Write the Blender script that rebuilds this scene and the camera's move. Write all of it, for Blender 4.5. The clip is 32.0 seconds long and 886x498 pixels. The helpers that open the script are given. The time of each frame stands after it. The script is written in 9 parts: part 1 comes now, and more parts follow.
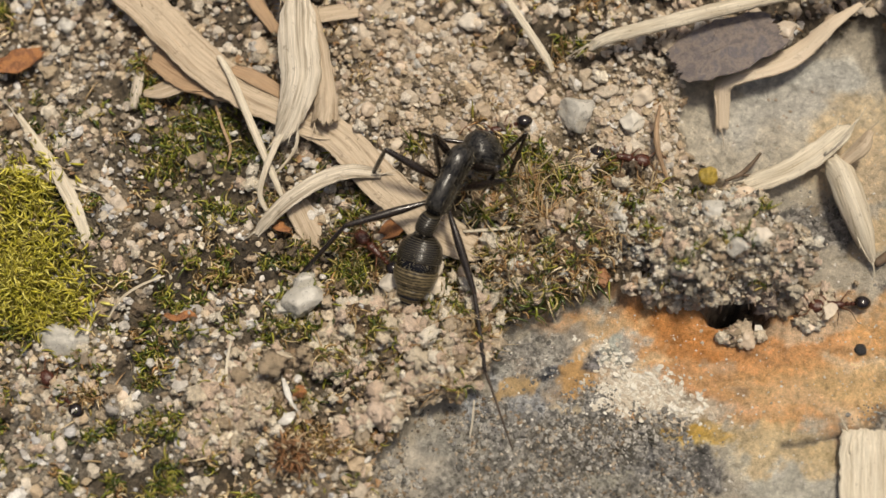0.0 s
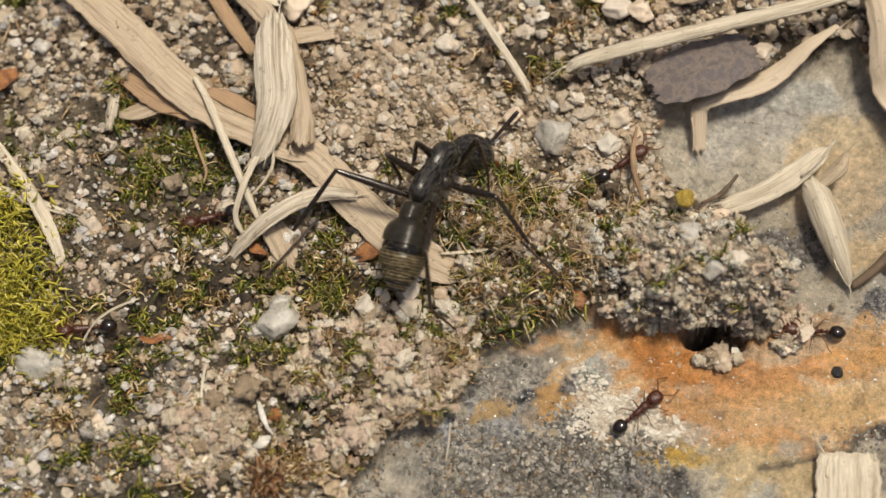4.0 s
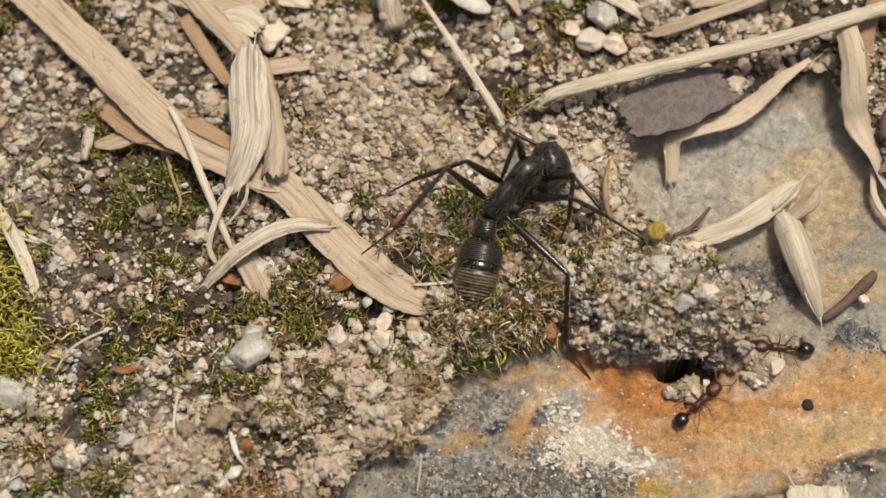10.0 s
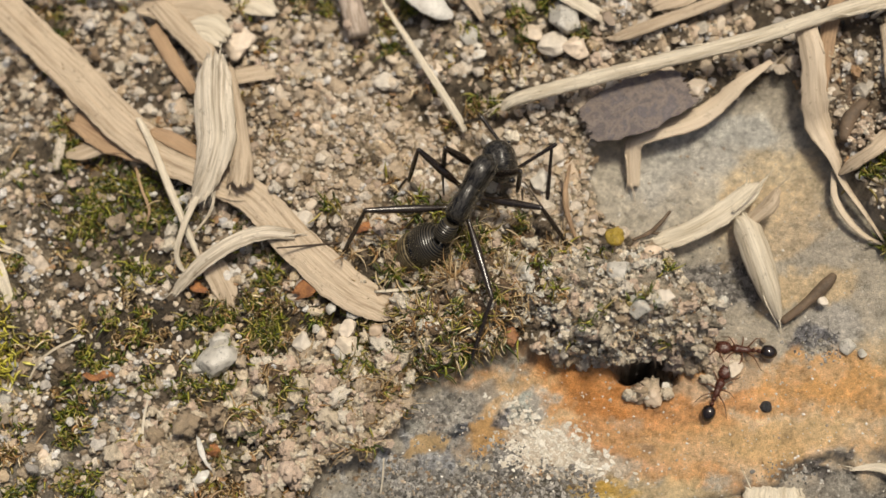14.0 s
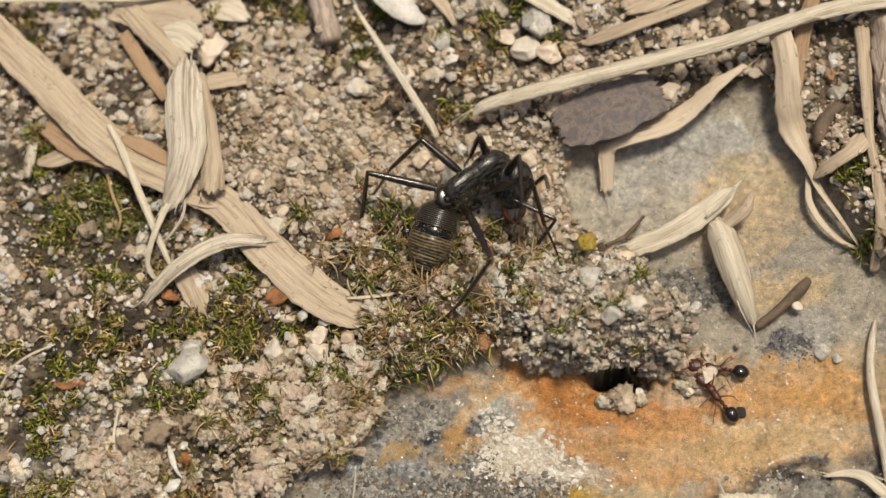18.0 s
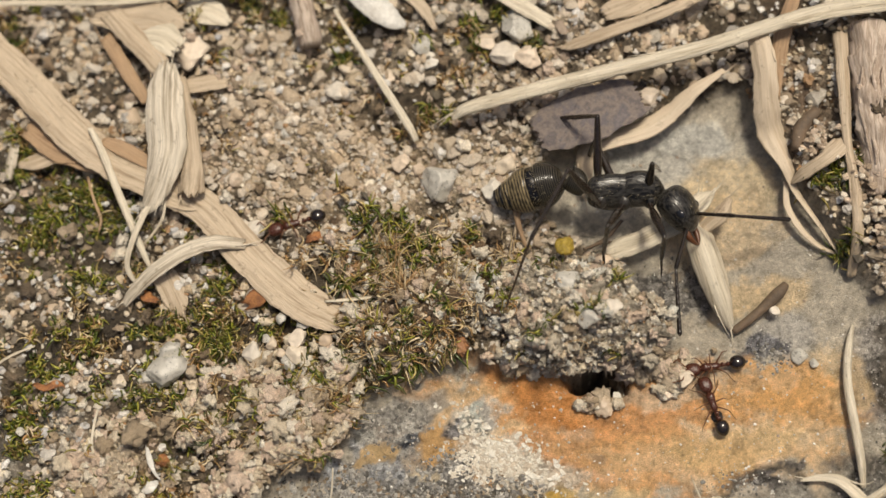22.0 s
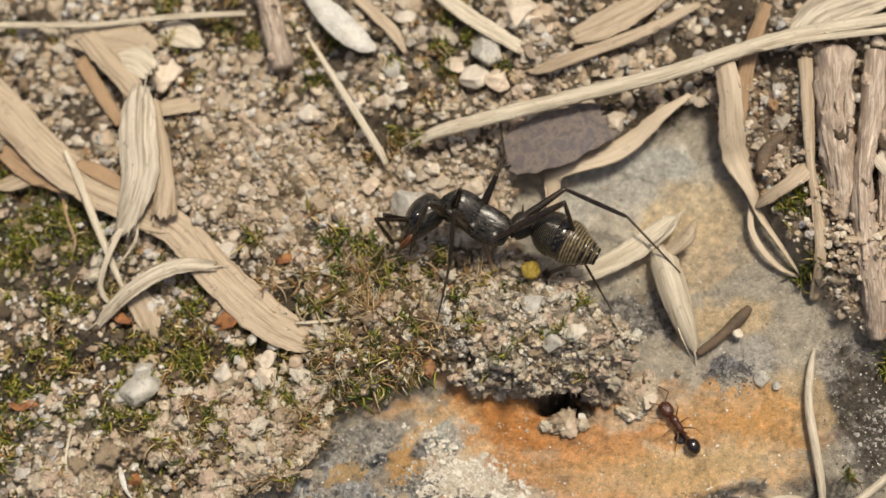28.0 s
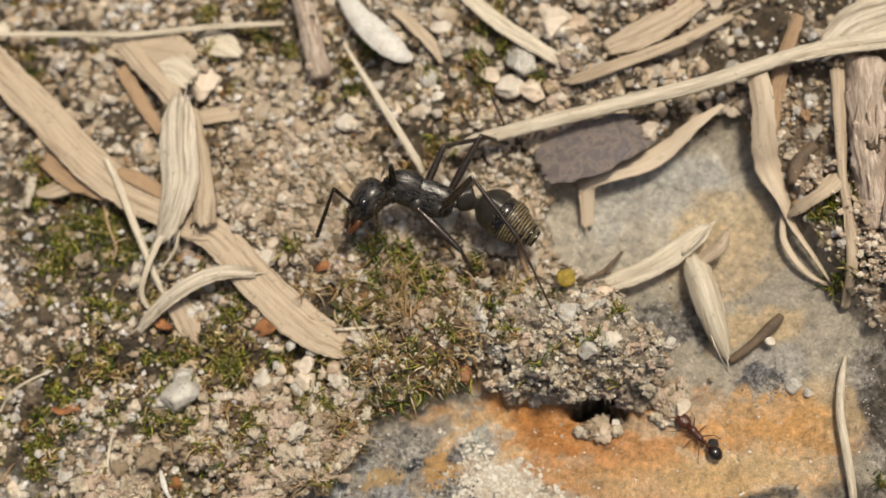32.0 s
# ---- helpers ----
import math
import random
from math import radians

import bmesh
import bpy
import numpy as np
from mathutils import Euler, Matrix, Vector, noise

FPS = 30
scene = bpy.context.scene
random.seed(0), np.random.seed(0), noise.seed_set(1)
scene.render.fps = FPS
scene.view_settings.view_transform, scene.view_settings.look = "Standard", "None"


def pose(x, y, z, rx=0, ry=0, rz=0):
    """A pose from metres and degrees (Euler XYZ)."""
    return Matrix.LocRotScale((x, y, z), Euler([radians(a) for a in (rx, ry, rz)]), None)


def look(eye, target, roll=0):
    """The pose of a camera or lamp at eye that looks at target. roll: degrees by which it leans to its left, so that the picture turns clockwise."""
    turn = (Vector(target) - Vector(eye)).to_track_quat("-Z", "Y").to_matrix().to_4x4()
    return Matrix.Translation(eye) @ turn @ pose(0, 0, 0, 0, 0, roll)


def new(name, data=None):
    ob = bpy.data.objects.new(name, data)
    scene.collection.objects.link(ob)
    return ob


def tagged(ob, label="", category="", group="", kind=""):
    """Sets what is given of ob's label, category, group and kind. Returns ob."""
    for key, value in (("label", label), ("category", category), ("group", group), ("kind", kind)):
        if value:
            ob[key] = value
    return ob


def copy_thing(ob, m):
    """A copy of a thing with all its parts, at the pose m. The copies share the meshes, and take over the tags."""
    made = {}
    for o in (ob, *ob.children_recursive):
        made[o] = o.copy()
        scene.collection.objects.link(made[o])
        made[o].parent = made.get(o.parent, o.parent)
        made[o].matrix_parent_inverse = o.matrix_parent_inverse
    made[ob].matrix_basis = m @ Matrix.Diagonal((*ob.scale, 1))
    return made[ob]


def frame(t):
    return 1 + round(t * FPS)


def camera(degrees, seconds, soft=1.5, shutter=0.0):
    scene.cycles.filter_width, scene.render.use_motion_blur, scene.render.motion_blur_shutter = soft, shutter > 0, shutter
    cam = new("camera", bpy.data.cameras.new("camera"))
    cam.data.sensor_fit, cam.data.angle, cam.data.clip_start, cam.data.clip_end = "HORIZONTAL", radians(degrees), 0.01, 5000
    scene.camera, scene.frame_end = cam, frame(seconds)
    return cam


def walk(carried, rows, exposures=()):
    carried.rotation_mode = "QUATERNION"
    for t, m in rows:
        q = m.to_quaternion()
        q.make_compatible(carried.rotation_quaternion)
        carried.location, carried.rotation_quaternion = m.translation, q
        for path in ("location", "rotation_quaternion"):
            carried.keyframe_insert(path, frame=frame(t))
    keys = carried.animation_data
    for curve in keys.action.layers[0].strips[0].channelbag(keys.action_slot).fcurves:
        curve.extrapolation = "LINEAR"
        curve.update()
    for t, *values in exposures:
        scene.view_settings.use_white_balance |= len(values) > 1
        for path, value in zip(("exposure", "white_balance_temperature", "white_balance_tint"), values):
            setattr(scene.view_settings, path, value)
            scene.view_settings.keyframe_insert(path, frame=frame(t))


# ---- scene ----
PATH = [
    (0, -0.006270, -0.029657, 0.069873, 26.085, 1.901, 1.104),
    (0.5, -0.005812, -0.028784, 0.069946, 25.780, 2.010, 1.120),
    (1, -0.005848, -0.029041, 0.069750, 25.777, 1.940, 1.035),
    (1.5, -0.005745, -0.029090, 0.069829, 25.809, 1.891, 0.975),
    (2, -0.005816, -0.029171, 0.070019, 25.782, 1.900, 1.003),
    (2.5, -0.005742, -0.029081, 0.070168, 25.842, 1.880, 1.008),
    (3, -0.005731, -0.028609, 0.070287, 25.736, 1.804, 0.984),
    (3.5, -0.005682, -0.028702, 0.070130, 26.015, 1.638, 0.929),
    (5.5, -0.005969, -0.029628, 0.069858, 27.051, 1.254, 0.849),
    (6, -0.005794, -0.029617, 0.069917, 26.956, 1.330, 0.911),
    (6.5, -0.005590, -0.029503, 0.069904, 27.082, 1.349, 0.960),
    (7, -0.005324, -0.029111, 0.070067, 26.951, 1.434, 0.991),
    (7.5, -0.005266, -0.029150, 0.069972, 27.323, 1.274, 0.950),
    (8, -0.004838, -0.029005, 0.069992, 27.368, 1.260, 0.985),
    (8.5, -0.004508, -0.028874, 0.070169, 27.313, 1.339, 1.020),
    (9, -0.004939, -0.028887, 0.070191, 27.282, 1.085, 1.002),
    (9.5, -0.004858, -0.028976, 0.070348, 27.316, 1.118, 1.023),
    (10, -0.004445, -0.028402, 0.070549, 27.033, 1.284, 1.103),
    (10.5, -0.003468, -0.027822, 0.070702, 26.861, 1.564, 1.151),
    (11, -0.003180, -0.027671, 0.070742, 26.935, 1.726, 1.167),
    (11.5, -0.002775, -0.027837, 0.071029, 27.146, 1.652, 0.966),
    (12, -0.002906, -0.028716, 0.070991, 27.174, 1.793, 0.921),
    (12.5, -0.001305, -0.027950, 0.071773, 26.472, 2.533, 1.368),
    (13, -0.000050, -0.026526, 0.072567, 25.161, 3.272, 1.520),
    (13.5, 0.000072, -0.025872, 0.072911, 24.856, 3.250, 1.464),
    (15.5, 0.001154, -0.026068, 0.072705, 25.301, 3.660, 1.409),
    (16, 0.000754, -0.026009, 0.072538, 25.245, 3.338, 1.275),
    (16.5, 0.001649, -0.025607, 0.072447, 25.064, 3.744, 1.432),
    (17, 0.001745, -0.025532, 0.072496, 25.240, 3.565, 1.322),
    (17.5, 0.002361, -0.025270, 0.072488, 25.079, 3.755, 1.378),
    (18, 0.002078, -0.025373, 0.072557, 24.902, 3.676, 1.316),
    (18.5, 0.001850, -0.025747, 0.072530, 25.165, 3.576, 1.305),
    (19, 0.002769, -0.025459, 0.072747, 24.886, 4.029, 1.558),
    (19.5, 0.002837, -0.025636, 0.072560, 25.195, 3.967, 1.548),
    (20, 0.003255, -0.025497, 0.072435, 25.224, 4.073, 1.658),
    (20.5, 0.003031, -0.026190, 0.072114, 25.613, 3.971, 1.622),
    (21, 0.003139, -0.025376, 0.072629, 24.965, 3.931, 1.651),
    (21.5, 0.003334, -0.025332, 0.072777, 24.978, 3.800, 1.628),
    (22, 0.003577, -0.025640, 0.072570, 25.217, 3.830, 1.619),
    (22.5, 0.004761, -0.025492, 0.072528, 25.358, 4.041, 1.744),
    (23, 0.006487, -0.025318, 0.072051, 25.090, 4.300, 1.829),
    (23.5, 0.007679, -0.026555, 0.071170, 24.242, 4.510, 1.787),
    (24, 0.008502, -0.026380, 0.071329, 23.724, 4.299, 1.574),
    (24.5, 0.009642, -0.026199, 0.071782, 23.329, 4.554, 1.711),
    (26.5, 0.007364, -0.024352, 0.073443, 22.281, 4.117, 1.793),
    (27, 0.006402, -0.024570, 0.073556, 22.854, 3.906, 1.771),
    (27.5, 0.005493, -0.024166, 0.074015, 23.701, 3.774, 1.698),
    (28, 0.005614, -0.023576, 0.074611, 24.132, 3.982, 1.814),
    (28.5, 0.005541, -0.023612, 0.074949, 24.128, 4.166, 1.897),
    (29, 0.005335, -0.023461, 0.075147, 24.162, 4.238, 1.932),
    (29.5, 0.004793, -0.022538, 0.075699, 23.439, 4.129, 1.869),
    (30, 0.004520, -0.023110, 0.075737, 23.748, 4.390, 1.953),
    (30.5, 0.004360, -0.023764, 0.075572, 24.203, 4.360, 1.985),
    (31, 0.004251, -0.023720, 0.075718, 24.058, 4.316, 2.004),
    (31.5, 0.004220, -0.023784, 0.075763, 24.198, 4.169, 2.002),
    (32, 0.004247, -0.023490, 0.076049, 23.975, 4.211, 2.081),
]
cam = camera(32, 32.0, soft=1.5)
cam.data.dof.use_dof, cam.data.dof.focus_distance, cam.data.dof.aperture_fstop = True, 0.0786, 27.0
walk(cam, [(t, pose(*place)) for t, *place in PATH], exposures=[(0.0, 0.15, 6950, 8), (32.0, 0.15, 6950, 8)])

# ---- light: a thin overcast, the veiled sun high behind the far side ----
world = bpy.data.worlds.new("sky")
scene.world = world
world.use_nodes = True
sky = world.node_tree.nodes.new("ShaderNodeTexSky")
sky.sky_type, sky.sun_disc = "NISHITA", False
SUN_UP, SUN_ROUND = 77.0, 62.0
sky.sun_elevation, sky.sun_rotation = radians(SUN_UP), radians(SUN_ROUND)
sky.air_density, sky.dust_density, sky.ozone_density = 0.8, 6.0, 0.5
world.node_tree.links.new(sky.outputs[0], world.node_tree.nodes["Background"].inputs[0])
world.node_tree.nodes["Background"].inputs[1].default_value = 0.075
sun = new("sun", bpy.data.lights.new("sun", "SUN"))
sun.data.energy, sun.data.angle, sun.data.color = 2.6, radians(11), (1.0, 0.93, 0.82)
sun.matrix_world = look((math.sin(radians(SUN_ROUND)) * math.cos(radians(SUN_UP)), math.cos(radians(SUN_ROUND)) * math.cos(radians(SUN_UP)), math.sin(radians(SUN_UP))), (0, 0, 0))

MM = 0.001

# ---- materials ----
def material(name, colour, rough_value=0.8, spread=0.35, grain=2.0, bump=0.05, colours=(), island=False, chooser="", sheen=0.0, metal=0.0, through_light=0.0, stretch=(1, 1, 1), fine=9.0, coat=0.0, fibre=False, flecks=0.0):
    """A procedural surface. grain: cells to a millimetre; bump: its depth in millimetres; colours: further colours that pieces or patches take."""
    mat = bpy.data.materials.new(name)
    mat.use_nodes = True
    nodes, links = mat.node_tree.nodes, mat.node_tree.links
    shader = nodes["Principled BSDF"]
    where = nodes.new("ShaderNodeTexCoord")
    turn = nodes.new("ShaderNodeMapping")
    turn.inputs["Scale"].default_value = [s / MM for s in stretch]
    if fibre:
        where = nodes.new("ShaderNodeAttribute")
        where.attribute_name = "fibre"
        turn.inputs["Scale"].default_value = (1, 1, 1)
    links.new(where.outputs["Vector" if fibre else "Object"], turn.inputs["Vector"])
    big, small = nodes.new("ShaderNodeTexNoise"), nodes.new("ShaderNodeTexNoise")
    for tex, size, detail in ((big, grain * 0.3, 4.0), (small, grain * fine / 3.0, 6.0)):
        links.new(turn.outputs[0], tex.inputs["Vector"])
        tex.inputs["Scale"].default_value, tex.inputs["Detail"].default_value, tex.inputs["Roughness"].default_value = size, detail, 0.65
    if colours:
        ramp = nodes.new("ShaderNodeValToRGB")
        steps = [colour, *colours]
        while len(ramp.color_ramp.elements) < len(steps):
            ramp.color_ramp.elements.new(0.5)
        for n, (element, c) in enumerate(zip(ramp.color_ramp.elements, steps)):
            element.position, element.color = n / (len(steps) - 1) if not island else n / len(steps), (*c, 1)
        if island:
            ramp.color_ramp.interpolation = "CONSTANT"
            pick = nodes.new("ShaderNodeNewGeometry").outputs["Random Per Island"]
        elif chooser == "object":
            pick = nodes.new("ShaderNodeObjectInfo").outputs["Random"]
        else:
            span = nodes.new("ShaderNodeMapRange")
            span.inputs["From Min"].default_value, span.inputs["From Max"].default_value = 0.3, 0.7
            links.new(big.outputs["Fac"], span.inputs["Value"])
            pick = span.outputs[0]
        links.new(pick, ramp.inputs[0])
        base = ramp.outputs[0]
    else:
        rgb = nodes.new("ShaderNodeRGB")
        rgb.outputs[0].default_value = (*colour, 1)
        base = rgb.outputs[0]
    level = nodes.new("ShaderNodeMix")
    level.data_type = "FLOAT"
    links.new(big.outputs["Fac"], level.inputs[2])
    links.new(small.outputs["Fac"], level.inputs[3])
    level.inputs[0].default_value = 0.6
    light = nodes.new("ShaderNodeMapRange")
    light.inputs["From Min"].default_value, light.inputs["From Max"].default_value = 0.3, 0.7
    light.inputs["To Min"].default_value, light.inputs["To Max"].default_value = 1 - spread, 1 + spread
    links.new(level.outputs[0], light.inputs["Value"])
    mixed = nodes.new("ShaderNodeMix")
    mixed.data_type, mixed.blend_type = "RGBA", "MULTIPLY"
    mixed.inputs[0].default_value = 1.0
    links.new(base, mixed.inputs[6])
    links.new(light.outputs[0], mixed.inputs[7])
    done = mixed.outputs[2]
    if flecks:
        spot, fade, dirty = nodes.new("ShaderNodeTexNoise"), nodes.new("ShaderNodeMapRange"), nodes.new("ShaderNodeMix")
        spot.inputs["Scale"].default_value, spot.inputs["Detail"].default_value, spot.inputs["Roughness"].default_value = 2.6 / MM, 5.0, 0.75
        links.new(nodes.new("ShaderNodeTexCoord").outputs["Object"], spot.inputs["Vector"])
        fade.inputs["From Min"].default_value, fade.inputs["From Max"].default_value = 0.33, 0.41
        fade.inputs["To Min"].default_value, fade.inputs["To Max"].default_value = flecks, 0.0
        links.new(spot.outputs["Fac"], fade.inputs["Value"])
        dirty.data_type, dirty.blend_type = "RGBA", "MIX"
        dirty.inputs[7].default_value = (0.13, 0.09, 0.055, 1)
        links.new(fade.outputs[0], dirty.inputs[0])
        links.new(done, dirty.inputs[6])
        done = dirty.outputs[2]
    links.new(done, shader.inputs["Base Color"])
    gloss = nodes.new("ShaderNodeMapRange")
    gloss.inputs["To Min"].default_value, gloss.inputs["To Max"].default_value = max(rough_value - 0.15, 0.03), min(rough_value + 0.15, 1)
    links.new(small.outputs["Fac"], gloss.inputs["Value"])
    links.new(gloss.outputs[0], shader.inputs["Roughness"])
    if bump:
        relief = nodes.new("ShaderNodeBump")
        relief.inputs["Strength"].default_value, relief.inputs["Distance"].default_value = 1.0, bump * MM
        links.new(small.outputs["Fac"], relief.inputs["Height"])
        links.new(relief.outputs[0], shader.inputs["Normal"])
    shader.inputs["Metallic"].default_value = metal
    shader.inputs["Sheen Weight"].default_value, shader.inputs["Sheen Roughness"].default_value = sheen, 0.4
    shader.inputs["Coat Weight"].default_value = coat
    if through_light:
        shader.inputs["Transmission Weight"].default_value = through_light
        shader.inputs["IOR"].default_value = 1.45
    return mat


def ground_material():
    """Soil and stone in one: the point colours hold the stone's veins, the soil's own tints and the hole's painted
    shade, alpha the share of soil.
    """
    mat = bpy.data.materials.new("ground")
    mat.use_nodes = True
    nodes, links = mat.node_tree.nodes, mat.node_tree.links
    shader = nodes["Principled BSDF"]
    tint = nodes.new("ShaderNodeAttribute")
    tint.attribute_name = "tint"
    where = nodes.new("ShaderNodeTexCoord")
    fine, coarse = nodes.new("ShaderNodeTexNoise"), nodes.new("ShaderNodeTexNoise")
    grit = nodes.new("ShaderNodeTexVoronoi")
    for tex, size in ((fine, 14.0), (coarse, 2.5), (grit, 4.0)):
        links.new(where.outputs["Object"], tex.inputs["Vector"])
        tex.inputs["Scale"].default_value = size / MM
    fine.inputs["Detail"].default_value, coarse.inputs["Detail"].default_value = 4.0, 8.0
    fine.inputs["Roughness"].default_value = coarse.inputs["Roughness"].default_value = 0.7

    def span(value, a, b, low, high):
        node = nodes.new("ShaderNodeMapRange")
        for name, v in zip(("From Min", "From Max", "To Min", "To Max"), (a, b, low, high)):
            node.inputs[name].default_value = v
        links.new(value, node.inputs["Value"])
        return node.outputs[0]

    def times(a, b, way="MULTIPLY"):
        node = nodes.new("ShaderNodeMath")
        node.operation = way
        links.new(a, node.inputs[0])
        links.new(b, node.inputs[1])
        return node.outputs[0]

    grain = times(span(fine.outputs["Fac"], 0.3, 0.7, 0.6, 1.4), span(coarse.outputs["Fac"], 0.3, 0.7, 0.5, 1.5))
    fleck, vein = nodes.new("ShaderNodeTexNoise"), nodes.new("ShaderNodeTexNoise")
    for tex, size, detail, twist in ((fleck, 5.0, 3.0, 0.6), (vein, 0.9, 9.0, 1.2)):
        links.new(where.outputs["Object"], tex.inputs["Vector"])
        tex.inputs["Scale"].default_value, tex.inputs["Detail"].default_value, tex.inputs["Roughness"].default_value, tex.inputs["Distortion"].default_value = size / MM, detail, 0.7, twist
    grain = times(grain, span(fleck.outputs["Fac"], 0.60, 0.66, 1.0, 1.45))
    grain = times(grain, span(fleck.outputs["Fac"], 0.34, 0.40, 0.55, 1.0))
    grain = times(grain, span(vein.outputs["Fac"], 0.36, 0.46, 0.62, 1.0))
    grain = times(grain, span(vein.outputs["Fac"], 0.56, 0.62, 1.0, 1.22))
    split, ratio = nodes.new("ShaderNodeSeparateColor"), nodes.new("ShaderNodeMath")
    links.new(tint.outputs["Color"], split.inputs[0])
    ratio.operation = "DIVIDE"
    links.new(split.outputs[2], ratio.inputs[0])
    links.new(split.outputs[0], ratio.inputs[1])
    greyness = times(span(ratio.outputs[0], 0.62, 0.85, 0.0, 1.0), span(split.outputs[0], 0.3, 0.5, 1.0, 0.12))
    crystal, facet = nodes.new("ShaderNodeTexVoronoi"), nodes.new("ShaderNodeSeparateColor")
    bent, bend = nodes.new("ShaderNodeVectorMath"), nodes.new("ShaderNodeTexNoise")
    bend.inputs["Scale"].default_value, bend.inputs["Detail"].default_value = 3.0 / MM, 3.0
    links.new(where.outputs["Object"], bend.inputs["Vector"])
    bent.operation, bent.inputs[1].default_value = "MULTIPLY_ADD", (0.35 * MM, 0.35 * MM, 0.35 * MM)
    links.new(bend.outputs["Color"], bent.inputs[0])
    links.new(where.outputs["Object"], bent.inputs[2])
    links.new(bent.outputs[0], crystal.inputs["Vector"])
    crystal.inputs["Scale"].default_value = 4.5 / MM
    links.new(crystal.outputs["Color"], facet.inputs[0])
    shine = nodes.new("ShaderNodeMix")
    shine.data_type = "FLOAT"
    shine.inputs[2].default_value = 1.0
    links.new(greyness, shine.inputs[0])
    links.new(span(facet.outputs[0], 0.0, 1.0, 0.45, 1.75), shine.inputs[3])
    calm = nodes.new("ShaderNodeMix")
    calm.data_type = "FLOAT"
    links.new(times(greyness, tint.outputs["Alpha"], "MAXIMUM"), calm.inputs[0])
    links.new(span(grain, 0.3, 1.7, 0.66, 1.32), calm.inputs[2])
    links.new(grain, calm.inputs[3])
    mixed = nodes.new("ShaderNodeMix")
    mixed.data_type, mixed.blend_type = "RGBA", "MULTIPLY"
    mixed.inputs[0].default_value = 1.0
    links.new(tint.outputs["Color"], mixed.inputs[6])
    links.new(times(calm.outputs[0], shine.outputs[0]), mixed.inputs[7])
    links.new(mixed.outputs[2], shader.inputs["Base Color"])
    soft = times(span(tint.outputs["Alpha"], 0, 1, 0.30, 0.75), span(coarse.outputs["Fac"], 0.3, 0.7, 0.8, 1.2))
    links.new(soft, shader.inputs["Roughness"])
    height = times(times(coarse.outputs["Fac"], span(tint.outputs["Alpha"], 0, 1, 0.8, 1.0)), span(fine.outputs["Fac"], 0, 1, 0.0, 0.5), "ADD")
    relief = nodes.new("ShaderNodeBump")
    relief.inputs["Strength"].default_value, relief.inputs["Distance"].default_value = 1.0, 0.34 * MM
    links.new(height, relief.inputs["Height"])
    links.new(relief.outputs[0], shader.inputs["Normal"])
    return mat


GROUND = ground_material()
STRAW = material("dry_straw", (0.306, 0.221, 0.135), 0.5, 0.32, 15.0, 0.08, ((0.450, 0.351, 0.243), (0.522, 0.423, 0.306), (0.396, 0.297, 0.198)), fine=3, fibre=True, flecks=0.6)
STRAW_PALE = material("bleached_straw", (0.414, 0.338, 0.226), 0.45, 0.36, 15.0, 0.08, ((0.564, 0.489, 0.367), (0.639, 0.573, 0.451), (0.508, 0.423, 0.310)), fine=3, fibre=True, flecks=0.5)
STRAW_SMOOTH = material("smooth_dry_leaf", (0.47, 0.37, 0.26), 0.5, 0.22, 8.0, 0.05, ((0.56, 0.46, 0.34), (0.42, 0.32, 0.22)), fine=3, fibre=True, flecks=0.4)
STRAW_GREY = material("weathered_straw", (0.24, 0.19, 0.13), 0.55, 0.45, 12.0, 0.10, ((0.48, 0.41, 0.31), (0.66, 0.59, 0.48), (0.38, 0.31, 0.22)), fine=3, fibre=True, flecks=0.5)
STRAW_BROWN = material("brown_dry_leaf", (0.28, 0.17, 0.095), 0.65, 0.35, 18.0, 0.07, ((0.40, 0.27, 0.16), (0.32, 0.20, 0.11)), fine=3, fibre=True, flecks=0.5)
LEAF_ORANGE = material("rusty_leaf_scrap", (0.30, 0.12, 0.04), 0.55, 0.5, 5.0, 0.08, ((0.46, 0.20, 0.07), (0.20, 0.08, 0.035), (0.38, 0.17, 0.06)))
LEAF_DARK = material("dark_leaf", (0.165, 0.135, 0.12), 0.4, 0.4, 3.0, 0.08, ((0.12, 0.10, 0.10), (0.20, 0.16, 0.135), (0.105, 0.092, 0.098), (0.15, 0.125, 0.12)))
BARK = material("twig_bark", (0.42, 0.33, 0.26), 0.7, 0.3, 12.0, 0.08, ((0.60, 0.50, 0.41), (0.32, 0.245, 0.185), (0.52, 0.42, 0.34), (0.66, 0.57, 0.48)), fine=3, fibre=True, flecks=0.4)
BARK_DARK = material("dark_twig", (0.10, 0.07, 0.045), 0.7, 0.4, 1.5, 0.05, ((0.16, 0.11, 0.07),))
SAND = material("sand", (0.465, 0.381, 0.279), 0.55, 0.4, 4.0, 0.06, ((0.530, 0.446, 0.344), (0.428, 0.335, 0.233), (0.577, 0.512, 0.419), (0.484, 0.409, 0.316), (0.400, 0.326, 0.242), (0.512, 0.400, 0.288), (0.335, 0.260, 0.195), (0.493, 0.437, 0.363)), island=True)
GRIT = material("grit", (0.38, 0.30, 0.20), 0.5, 0.45, 3.5, 0.05, ((0.26, 0.20, 0.135), (0.56, 0.47, 0.35), (0.15, 0.12, 0.085), (0.42, 0.32, 0.21), (0.66, 0.59, 0.47), (0.26, 0.21, 0.15), (0.38, 0.34, 0.28), (0.08, 0.065, 0.045), (0.56, 0.45, 0.31), (0.30, 0.18, 0.09), (0.48, 0.42, 0.33)), island=True)
